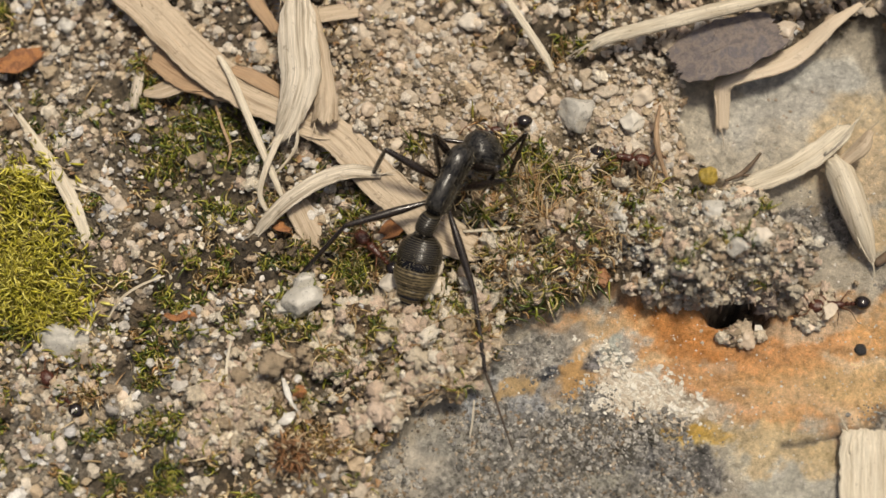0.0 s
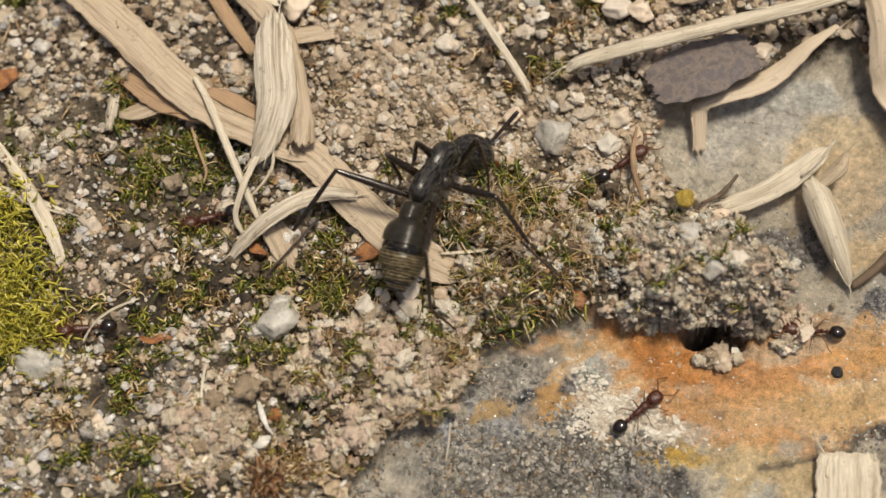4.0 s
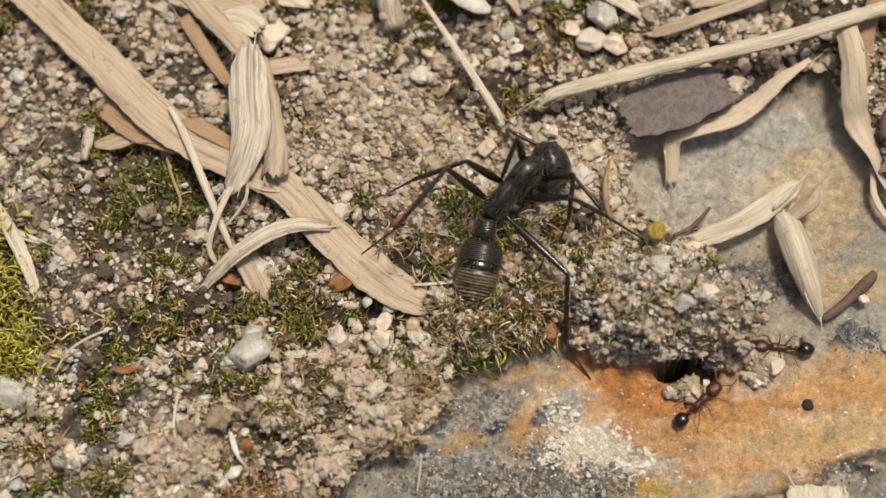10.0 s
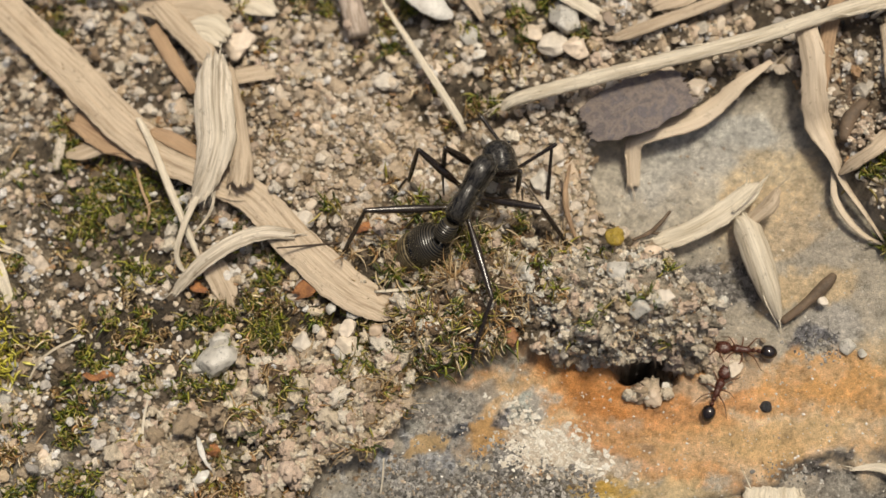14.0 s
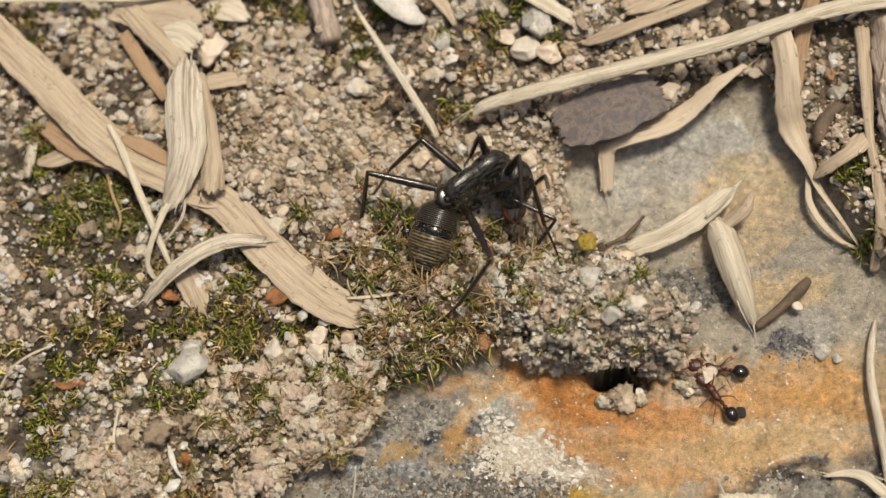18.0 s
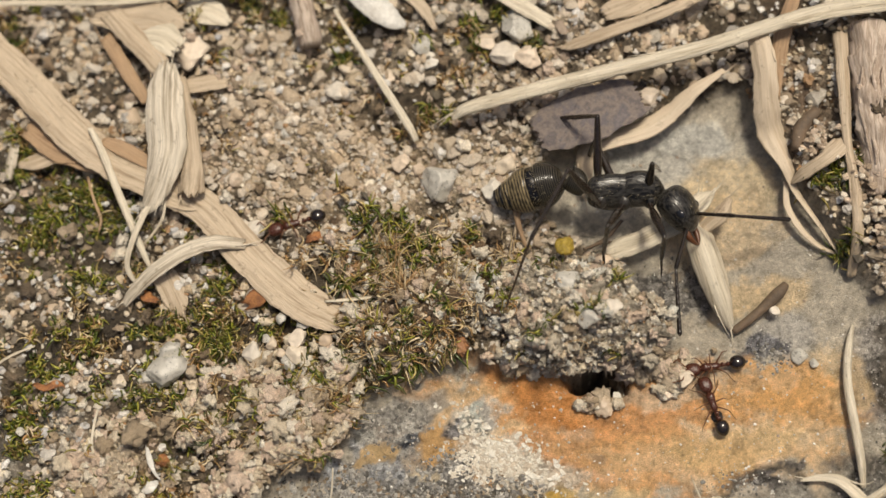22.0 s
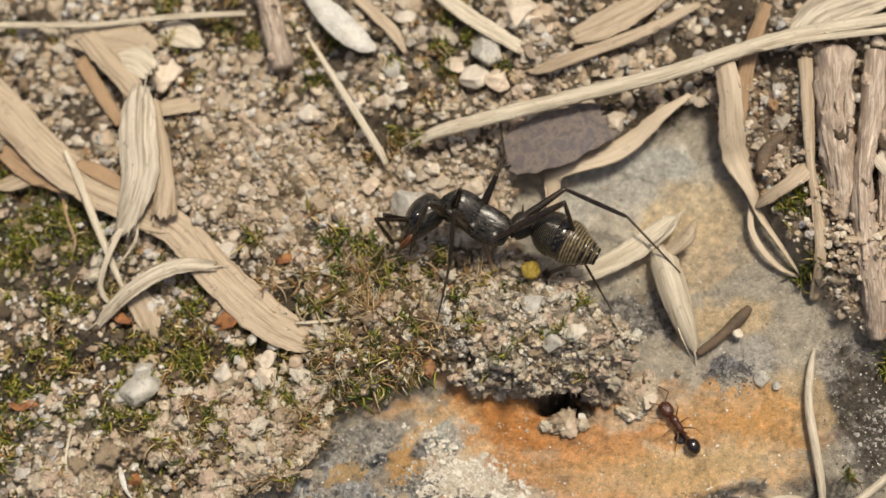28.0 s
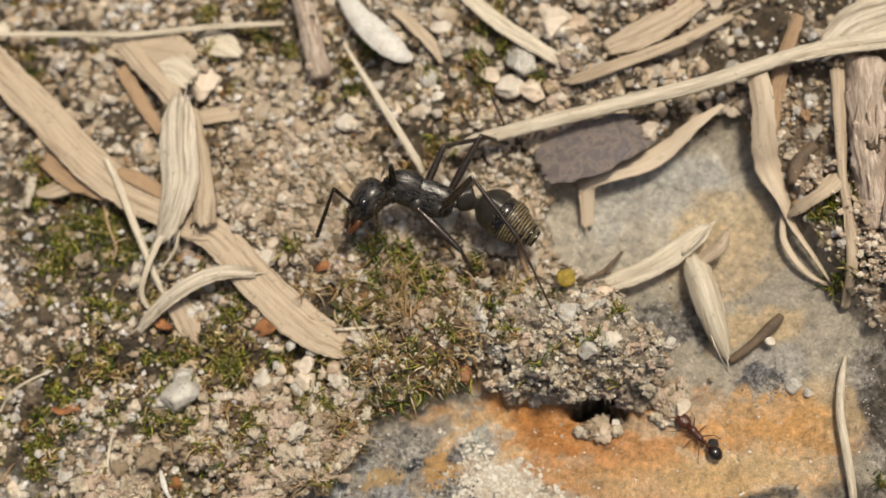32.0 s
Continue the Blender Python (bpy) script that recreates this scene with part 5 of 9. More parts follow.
blade("leaf_scrap", [(14.96, 16.07, 2.19, 0.60), (15.46, 19.32, 3.11, 0.90), (16.56, 22.59, 3.49, 0.67)], STRAW_BROWN, "narrow reddish-brown leaf strip", "leaf", seed=62, twist=0.4)
blade("leaf_scrap", [(17.77, 20.46, 2.91, 0.91), (19.28, 21.91, 3.38, 2.12), (21.12, 22.75, 3.42, 2.42), (23.26, 23.58, 3.47, 1.82)], STRAW_GREY, "large pale grey leaf piece", "leaf", seed=63)

# ---- the ants ----
def ridged(name, groove, ridge, direction, period, depth, gloss, stretch, wander=2.0, cloudy=0.5):
    """Cuticle with fine parallel ridges, the period in millimetres."""
    mat = bpy.data.materials.new(name)
    mat.use_nodes = True
    nodes, links = mat.node_tree.nodes, mat.node_tree.links
    shader = nodes["Principled BSDF"]
    where, turn_, wave, cloud = nodes.new("ShaderNodeTexCoord"), nodes.new("ShaderNodeMapping"), nodes.new("ShaderNodeTexWave"), nodes.new("ShaderNodeTexNoise")
    turn_.inputs["Scale"].default_value = [s / MM for s in stretch]
    links.new(where.outputs["Object"], turn_.inputs["Vector"])
    wave.bands_direction = direction
    for socket, value in (("Scale", 0.314 / period), ("Distortion", wander), ("Detail", 2.0), ("Detail Scale", 0.6)):
        wave.inputs[socket].default_value = value
    cloud.inputs["Scale"].default_value, cloud.inputs["Detail"].default_value = 7.0, 5.0
    links.new(turn_.outputs[0], wave.inputs["Vector"])
    links.new(turn_.outputs[0], cloud.inputs["Vector"])
    both = nodes.new("ShaderNodeMix")
    both.data_type = "FLOAT"
    both.inputs[0].default_value = cloudy
    links.new(wave.outputs["Fac"], both.inputs[2])
    links.new(cloud.outputs["Fac"], both.inputs[3])
    ramp = nodes.new("ShaderNodeValToRGB")
    ramp.color_ramp.elements[0].color, ramp.color_ramp.elements[1].color = (*groove, 1), (*ridge, 1)
    ramp.color_ramp.elements[0].position, ramp.color_ramp.elements[1].position = 0.38, 0.72
    links.new(both.outputs[0], ramp.inputs[0])
    links.new(ramp.outputs[0], shader.inputs["Base Color"])
    relief = nodes.new("ShaderNodeBump")
    relief.inputs["Strength"].default_value, relief.inputs["Distance"].default_value = 1.0, depth * MM
    links.new(both.outputs[0], relief.inputs["Height"])
    links.new(relief.outputs[0], shader.inputs["Normal"])
    shader.inputs["Specular IOR Level"].default_value = 0.42
    shader.inputs["Roughness"].default_value, shader.inputs["Coat Weight"].default_value, shader.inputs["Coat Roughness"].default_value = gloss, 0.1, 0.12
    shader.inputs["Sheen Weight"].default_value, shader.inputs["Sheen Roughness"].default_value, shader.inputs["Sheen Tint"].default_value = 0.12, 0.3, (0.9, 0.85, 0.75, 1)
    return mat


ANT_BLACK = ridged("ant_cuticle", (0.004, 0.0035, 0.003), (0.060, 0.055, 0.047), "Y", 0.09, 0.04, 0.27, (0.35, 1, 1), 6.0, 0.93)
ANT_RIBBED = ridged("ribbed_cuticle", (0.005, 0.0045, 0.0035), (0.05, 0.042, 0.029), "X", 0.105, 0.024, 0.22, (1, 0.3, 0.3), 1.5, 0.4)
ANT_BAND = material("shiny_cuticle", (0.006, 0.005, 0.004), 0.2, 0.2, 2.0, 0.0, coat=0.2)
ANT_DOWNY = ridged("downy_cuticle", (0.012, 0.009, 0.006), (0.26, 0.20, 0.105), "X", 0.16, 0.035, 0.3, (1, 0.6, 0.6), 6.0, 0.7)
ANT_COXA = material("pale_hip", (0.03, 0.026, 0.022), 0.3, 0.4, 3.0, 0.02, coat=0.2)
ANT_LEG = material("ant_leg", (0.030, 0.019, 0.012), 0.27, 0.5, 3.0, 0.012, ((0.016, 0.011, 0.008), (0.045, 0.028, 0.017)), stretch=(0.2, 1, 1), coat=0.25)
ANT_HAIR = material("ant_down", (0.34, 0.27, 0.15), 0.35, 0.2, 2.0, 0.0, ((0.48, 0.40, 0.25), (0.22, 0.17, 0.09)), island=True)
ANT_FOOT = material("ant_foot", (0.045, 0.028, 0.016), 0.45, 0.3, 3.0, 0.02)
ANT_JAW = material("ant_jaw", (0.10, 0.035, 0.012), 0.35, 0.3, 2.0, 0.02)
ANT_EYE = material("ant_eye", (0.01, 0.01, 0.012), 0.08, 0.1, 2.0, 0.0, coat=0.6)
RED_BODY = material("red_cuticle", (0.065, 0.020, 0.011), 0.28, 0.35, 3.0, 0.03)
RED_LEG = material("red_leg", (0.15, 0.065, 0.03), 0.4, 0.3, 3.0, 0.0)
RED_TAIL = material("glossy_tail", (0.012, 0.007, 0.005), 0.1, 0.2, 3.0, 0.0, coat=0.5)


def loft(sections, sides=22, pinch=0.9, skew=0.0):
    """Rings along x from (x, half width, top, bottom), smoothly joined."""
    run = spline(sections, 4 * len(sections))
    verts = []
    for x, w, top, low in run:
        w, mid, half = max(w, 0.01), (top + low) / 2, max((top - low) / 2, 0.01)
        for j in range(sides):
            a = 2 * math.pi * j / sides
            c, s = math.cos(a), math.sin(a)
            verts.append((x + skew * s * half, w * math.copysign(abs(c) ** pinch, c), mid + half * math.copysign(abs(s) ** pinch, s)))
    n = len(run)
    faces = [[i * sides + j, (i + 1) * sides + j, (i + 1) * sides + (j + 1) % sides, i * sides + (j + 1) % sides] for i in range(n - 1) for j in range(sides)]
    faces += [list(range(sides)), [(n - 1) * sides + j for j in range(sides)][::-1]]
    return verts, faces


def limb(points, sides=10):
    """A tapered limb along x from (x, radius), with a slight bow."""
    return loft([(x, r, r + 0.0, -r) for x, r in points], sides, 1.0)


def bristles(rng, n, x_range, radius, length):
    """Short stiff hairs on a limb, as one bundle."""
    verts, faces = [], []
    for _ in range(n):
        x, a = rng.uniform(*x_range), rng.uniform(0, 6.283)
        out = np.array((rng.uniform(-0.9, -0.3), math.cos(a), math.sin(a)))
        base = np.array((x, radius * math.cos(a) * 0.9, radius * math.sin(a) * 0.9))
        k = len(verts)
        verts += [base, base + (0.014, 0, 0), base + (0.007, -0.012 * math.sin(a), 0.012 * math.cos(a)), base + out * length * rng.uniform(0.5, 1.2)]
        faces += [[k, k + 1, k + 3], [k + 1, k + 2, k + 3], [k + 2, k, k + 3]]
    return verts, faces


def ponerine_ant():
    ant = new("ant")
    tagged(ant, "large black ant with ridged body and long legs on soil", "ant")
    parts = {"ant": ant}
    part("thorax", *loft([(-2.0, 0.16, 0.0, -0.34), (-1.9, 0.46, 0.42, -0.73), (-1.6, 0.57, 0.68, -0.94), (-1.1, 0.59, 0.78, -1.08), (-0.6, 0.56, 0.82, -1.14), (-0.25, 0.54, 0.80, -1.10), (0.0, 0.54, 0.80, -1.04), (0.2, 0.54, 0.80, -1.0)], 24), ANT_BLACK, ant, "ridged black hind body")
    part("pronotum", *loft([(-0.12, 0.5, 0.72, -0.95), (0.0, 0.58, 0.84, -0.98), (0.5, 0.65, 0.95, -0.95), (1.0, 0.68, 0.95, -0.9), (1.4, 0.6, 0.80, -0.74), (1.7, 0.42, 0.52, -0.52), (1.85, 0.24, 0.28, -0.32), (1.95, 0.14, 0.14, -0.18)], 24), ANT_BLACK, ant, "ridged black fore body")
    rng = np.random.default_rng(4)
    head = parts["head"] = part("head", *loft([(-0.080, 0.100, 0.060, -0.140), (0.100, 0.140, 0.080, -0.180), (0.200, 0.572, 0.506, -0.529), (0.450, 0.924, 0.736, -0.759), (0.900, 1.100, 0.851, -0.874), (1.400, 1.122, 0.828, -0.874), (1.900, 0.990, 0.667, -0.782), (2.300, 0.726, 0.391, -0.644), (2.550, 0.440, 0.115, -0.506), (2.650, 0.220, -0.060, -0.380)], 26), ANT_BLACK, ant, "black oval head", (1.9, 0, 0))
    for side in (1, -1):
        verts, faces = BALLS[3]
        part("eye", verts * (0.28, 0.15, 0.26) + (1.6, 1.02 * side, 0.28), faces, ANT_EYE, head, "glossy black eye")
        part("mandible", *tube([(2.25, 0.42 * side, -0.30, 0.36), (2.7, 0.50 * side, -0.38, 0.34), (3.1, 0.30 * side, -0.46, 0.24), (3.35, 0.02 * side, -0.50, 0.06)], 8), ANT_JAW, head, "reddish-brown curved jaw")
        key = "l" if side > 0 else "r"
        parts["scape_" + key] = part("scape", *limb([(0, 0.06), (0.15, 0.10), (1.2, 0.095), (2.4, 0.12), (2.7, 0.09)]), ANT_LEG, head, "first long antenna joint", (2.0, 0.38 * side, 0.30))
        beads = [(0.0, 0.06)]
        for j in range(11):
            beads += [(0.06 + 0.3 * j, 0.075 + 0.004 * j), (0.25 + 0.3 * j, 0.09 + 0.004 * j)]
        parts["flagellum_" + key] = part("flagellum", *limb(beads + [(3.4, 0.03)], 8), ANT_LEG, head, "beaded outer antenna joints")
    petiole = parts["petiole"] = part("petiole", *loft([(0.05, 0.12, -0.05, -0.28), (-0.1, 0.14, 0.0, -0.3), (-0.18, 0.42, 0.46, -0.46), (-0.5, 0.52, 0.74, -0.54), (-0.9, 0.52, 0.82, -0.52), (-1.12, 0.44, 0.62, -0.44), (-1.2, 0.15, 0.05, -0.25), (-1.35, 0.12, 0.0, -0.2)], 22), ANT_RIBBED, ant, "ridged waist node", (-1.95, 0, 0))
    for side in (1, -1):
        part("spine", *tube([(-0.95, 0.2 * side, 0.6, 0.16), (-1.1, 0.26 * side, 0.85, 0.09), (-1.2, 0.30 * side, 1.08, 0.02)], 6), ANT_RIBBED, petiole)
    gaster = parts["gaster"] = part("gaster", *loft([(0.045, 0.130, 0.050, -0.190), (-0.072, 0.150, 0.080, -0.210), (-0.135, 0.620, 0.580, -0.550), (-0.504, 1.080, 1.050, -0.980), (-0.927, 1.260, 1.290, -1.250), (-1.350, 1.300, 1.340, -1.340), (-1.46, 1.280, 1.320, -1.320), (-1.50, 1.180, 1.220, -1.250)], 28), ANT_RIBBED, ant, "first tail segment with fine rings")
    part("tail_band", *loft([(-1.45, 1.160, 1.190, -1.220), (-1.692, 1.210, 1.250, -1.270), (-1.863, 1.210, 1.240, -1.260), (-2.05, 1.170, 1.210, -1.220)], 28), ANT_BAND, gaster, "polished black band")
    part("tail_segment", *loft([(-1.97, 1.180, 1.220, -1.250), (-2.01, 1.260, 1.300, -1.330), (-2.286, 1.280, 1.310, -1.350), (-2.709, 1.180, 1.180, -1.250), (-2.772, 1.080, 1.080, -1.160)], 28), ANT_DOWNY, gaster, "olive-grey downy segment")
    for x, r in ((-2.7, 1.14), (-3.08, 0.93), (-3.42, 0.68)):
        part("tail_segment", *loft([(x, r * 0.95, r * 0.9, -r * 0.95), (x - 0.06, r, r * 0.94, -r), (x - 0.34, r * 0.9, r * 0.82, -r * 0.92), (x - 0.42, r * 0.8, r * 0.72, -r * 0.84)], 24), ANT_DOWNY, gaster, "narrow downy tail ring")
        part("tail_band", *loft([(x - 0.36, r * 0.8, r * 0.72, -r * 0.84), (x - 0.5, r * 0.82, r * 0.74, -r * 0.86), (x - 0.56, r * 0.74, r * 0.66, -r * 0.78)], 24), ANT_BAND, gaster)
    part("tail_tip", *loft([(-3.726, 0.520, 0.470, -0.550), (-3.888, 0.270, 0.200, -0.310), (-4.014, 0.060, 0.000, -0.120)]), ANT_DOWNY, gaster)
    rim = np.array([(-4.0, 0.1), (-3.7, 0.5), (-3.42, 0.68), (-3.08, 0.93), (-2.7, 1.14), (-2.3, 1.27), (-1.4, 1.3), (-0.9, 1.26), (-0.5, 1.05), (-0.1, 0.5)])
    verts, faces = bristles(rng, 1500, (-3.9, -0.2), 1.0, 0.24)
    for k, v in enumerate(verts):
        v[1:] = v[1:] * np.interp(verts[k - k % 4][0], rim[:, 0], rim[:, 1])
    part("setae", verts, faces, ANT_HAIR, gaster, "short golden hairs")
    verts, faces = bristles(rng, 260, (-1.9, 1.6), 0.72, 0.2)
    part("setae", verts, faces, ANT_HAIR, ant, "fine pale hairs")
    verts, faces = bristles(rng, 160, (0.4, 2.2), 0.9, 0.18)
    part("setae", verts, faces, ANT_HAIR, head, "fine pale hairs")
    for piece in (gaster, *gaster.children):
        for v in piece.data.vertices:
            v.co = (v.co.x * 0.94, v.co.y * 0.88, v.co.z * 0.88)
    for pair, (hx, hy, hz, lf, lt, la) in enumerate(((1.15, 0.50, -0.62, 3.2, 2.5, 2.4), (-0.15, 0.52, -0.70, 3.3, 2.9, 3.0), (-1.35, 0.50, -0.62, 4.4, 3.9, 4.0)), 1):
        for side in (1, -1):
            key = ("l" if side > 0 else "r") + str(pair)
            verts, faces = BALLS[3]
            part("coxa", verts * (0.34, 0.28, 0.42) + (hx + 0.05, (hy - 0.12) * side, hz + 0.1), faces, ANT_COXA if pair > 1 else ANT_BLACK, ant, "greyish hip joint" if pair > 1 else "")
            femur = parts["femur_" + key] = part("femur", *limb([(-0.1, 0.10), (0.15, 0.15), (0.45, 0.13), (lf * 0.4, 0.225), (lf * 0.75, 0.185), (lf * 0.97, 0.135), (lf + 0.06, 0.07)]), ANT_LEG, ant, "slender black thigh", (hx, hy * side, hz))
            parts["tibia_" + key] = part("tibia", *limb([(-0.05, 0.06), (0.08, 0.10), (lt * 0.45, 0.13), (lt * 0.9, 0.11), (lt + 0.04, 0.07)]), ANT_LEG, femur, "slender black shin", (lf, 0, 0))
            steps = [(0.0, 0.05), (la * 0.05, 0.075), (la * 0.46, 0.062), (la * 0.5, 0.045), (la * 0.52, 0.062), (la * 0.68, 0.055), (la * 0.7, 0.04), (la * 0.72, 0.055), (la * 0.84, 0.05), (la * 0.86, 0.036), (la * 0.88, 0.045), (la * 0.99, 0.045), (la, 0.02)]
            parts["tarsus_" + key] = part("tarsus", *limb(steps, 7), ANT_FOOT, femur, "jointed brown foot")
    return parts


def red_ant():
    """A small reddish ant, about three millimetres long, heading along x."""
    ant = new("small_ant")
    tagged(ant, "tiny reddish-brown ant with glossy black tail", "ant", "small red ants")
    part("thorax", *loft([(-0.42, 0.10, 0.06, -0.10), (-0.25, 0.17, 0.14, -0.16), (0.05, 0.18, 0.18, -0.18), (0.35, 0.24, 0.24, -0.2), (0.58, 0.14, 0.1, -0.12)], 14), RED_BODY, ant)
    head = part("head", *loft([(0.55, 0.10, 0.08, -0.1), (0.72, 0.30, 0.24, -0.22), (1.0, 0.36, 0.27, -0.26), (1.28, 0.30, 0.2, -0.24), (1.42, 0.14, 0.04, -0.16)], 16), RED_BODY, ant)
    part("waist", *loft([(-0.4, 0.07, 0.04, -0.08), (-0.55, 0.13, 0.16, -0.1), (-0.68, 0.07, 0.02, -0.08), (-0.8, 0.13, 0.12, -0.12), (-0.95, 0.07, 0.02, -0.08)], 10), RED_BODY, ant)
    part("gaster", *loft([(-0.9, 0.08, 0.05, -0.08), (-1.02, 0.28, 0.24, -0.22), (-1.25, 0.36, 0.32, -0.32), (-1.5, 0.32, 0.27, -0.29), (-1.68, 0.18, 0.12, -0.18), (-1.75, 0.04, 0.0, -0.06)], 18), RED_TAIL, ant, "glossy black tail")
    for side in (1, -1):
        part("antenna", *tube([(1.3, 0.14 * side, 0.1, 0.06), (1.55, 0.40 * side, 0.30, 0.06), (1.65, 0.55 * side, 0.34, 0.07), (1.95, 0.50 * side, 0.05, 0.07), (2.2, 0.42 * side, -0.15, 0.09)], 6, n=14), RED_LEG, head)
        for x, out, far in ((0.35, 0.75, 0.75), (0.05, 0.85, -0.05), (-0.2, 0.85, -0.85)):
            part("leg", *tube([(x, 0.12 * side, -0.12, 0.10), (x + far * 0.35, 0.5 * side * out, 0.22, 0.065), (x + far * 0.55, 0.72 * side * out, 0.18, 0.055), (x + far * 0.85, 0.95 * side * out, -0.3, 0.035), (x + far * 1.1, 1.1 * side * out, -0.5, 0.02)], 6, n=14), RED_LEG, ant)
    return ant


ANT = ponerine_ant()
first = red_ant()
SMALL = {key: first if key == "a" else copy_thing(first, pose(0, 0, 0)) for key in "abcdefg"}

# ---- the clod of earth over the small ants' hole ----
def mound(name, centre, size, label, category, core, layers, seed, tufts=0, hairs=0, roots=0, mouth=False):
    """A crumbly lump: an uneven core with grains stuck all over it, and moss, plant hairs and hanging roots on it. layers: name, material, number, middle and widest radius."""
    cx, cy, cz = centre
    hx, hy, _ = HOLE
    verts, faces = BALLS[5]
    v = verts * size
    v[:, 0] -= 0.2 * v[:, 1]
    n = np.array([noise.fractal(Vector(p) * 0.55 + Vector((seed, 0, 0)), 0.7, 2.0, 6) for p in v])
    m = np.array([noise.fractal(Vector(p) * 1.7 + Vector((9, seed, 0)), 0.6, 2.0, 5) for p in v])
    v = v * (1 + 0.30 * n + 0.26 * m)[:, None] + centre
    if mouth:
        near = np.exp(-(((v[:, 0] - hx) / 1.7) ** 4))
        back = hy + 0.75 + 0.45 * np.maximum(v[:, 2] - cz, -1)
        v[:, 1] += near * np.maximum(back - v[:, 1], 0)
    base = (cx, cy, cz - 0.67 * size[2])
    ob = thing(name, v, faces, core, base, label, category)
    r = np.random.default_rng(seed)

    def settle(piece, places):
        piece.parent, piece.location = ob, [(c - b) * MM for c, b in zip(places.mean(0), base)]

    open_ = np.flatnonzero(v[:, 2] > cz - 0.7 * size[2])
    for k, (kind, mat, count, middle, most) in enumerate(layers):
        places = v[r.choice(open_, count)] + r.normal(0, 0.08, (count, 3)) - (0, 0, 0.05)
        fine = 3 if middle > 0.15 else 2 if middle > 0.09 else 1
        settle(scatter(places, (middle * np.exp(r.normal(0, 0.4, count))).clip(0.03, most), mat, kind, "", "", fine, 0.15 if kind == "leaf_bit" else 0.85, 14, 0.9, 3, seed=seed + k, smooth=fine == 3, size=0.45), places)
    high = np.flatnonzero(v[:, 2] > cz - 0.1 * size[2])
    for kind, mat, count, long, wide, curl, text in (("moss", MOSS, tufts, (0.4, 1.2), (0.04, 0.075), 3.4, "small curled green moss leaves"), ("moss", MOSS_OLD, hairs * 2 // 3, (0.5, 1.5), (0.035, 0.08), 3.4, "curled brown and straw-coloured moss strands"), ("fibre", HAIR, hairs // 4, (0.8, 2.2), (0.02, 0.05), 0.5, "thin brown plant fibres")):
        if count:
            knots = v[r.choice(high, max(count // 18, 1))]
            places = knots[r.integers(0, len(knots), count)] + r.normal(0, 0.16, (count, 3)) * (1, 1, 0.4)
            settle(strands(places, r.uniform(*long, count), r.uniform(*wide, count), mat, kind, text, "", seed + 3, curl, 1.5), places)
    if roots:
        front = v[r.choice(np.flatnonzero((v[:, 2] < cz - 0.2 * size[2]) & (v[:, 1] < cy - 0.55 * size[1])), roots)]
        settle(strands(front, r.uniform(0.3, 1.0, roots), r.uniform(0.03, 0.08, roots), CRUMB, "rootlet", "earthy rootlets hanging at the front", "", seed + 5, 0.6, 3.0), front)
    return ob


mound("soil_clod", (4.5, 4.75, -0.35), (3.9, 2.8, 2.0), "crumbly grey-brown clod of earth overhanging a small hole", "clod", CLOD, (("crumb", CLUMP, 70, 0.22, 0.36), ("crumb", CRUST, 800, 0.17, 0.34), ("grain", CLUMP, 1700, 0.10, 0.22), ("sand_grain", CRUST, 1500, 0.07, 0.15), ("sand_grain", GRIT, 600, 0.07, 0.15), ("sand_grain", PALE_GRIT, 1500, 0.075, 0.2)), 8, tufts=160, hairs=60, roots=90, mouth=True)
mound("soil_clump", (0.55, 6.1, -0.25), (1.9, 1.7, 1.15), "small grainy clump of soil beside the clod", "clump", HUMUS, (("crumb", CLUMP, 120, 0.2, 0.34), ("grain", CLUMP, 520, 0.11, 0.22), ("sand_grain", PALE_GRIT, 420, 0.08, 0.18)), 31, tufts=170, hairs=120, roots=30)
mound("mossy_clump", (-2.9, 5.7, -0.45), (2.7, 1.6, 1.15), "low heap of brown plant litter and crumbs", "litter", HUMUS, (("crumb", CRUST, 90, 0.19, 0.34), ("grain", CLUMP, 380, 0.1, 0.2), ("sand_grain", GRIT, 420, 0.08, 0.16), ("leaf_bit", LEAF_BITS, 70, 0.24, 0.5)), 47, tufts=156, hairs=312)
mound("mossy_clump", (-4.4, 3.7, -0.75), (3.0, 1.15, 1.15), "tangled ridge of curled dead moss at the slab's edge", "litter", HUMUS, (("crumb", CLUMP, 60, 0.17, 0.3), ("grain", CLUMP, 260, 0.1, 0.2), ("sand_grain", GRIT, 300, 0.08, 0.16), ("leaf_bit", LEAF_BITS, 70, 0.24, 0.5)), 53, tufts=429, hairs=372, roots=50)
mound("mossy_clump", (-7.2, 8.7, -0.15), (1.9, 1.2, 0.8), "dark clump of curled dead leaves and soil", "litter", HUMUS, (("crumb", AGGREGATE, 90, 0.18, 0.32), ("grain", CLUMP, 260, 0.1, 0.2), ("sand_grain", PALE_GRIT, 160, 0.07, 0.15), ("leaf_bit", LEAF_BITS, 70, 0.24, 0.5)), 61, tufts=78, hairs=144)
mound("mossy_clump", (-3.6, 8.3, -0.2), (1.7, 1.0, 0.7), "small mossy heap of dead leaves", "litter", HUMUS, (("crumb", CRUST, 60, 0.18, 0.32), ("grain", CLUMP, 240, 0.1, 0.2), ("leaf_bit", LEAF_BITS, 70, 0.24, 0.5)), 67, tufts=247, hairs=120)
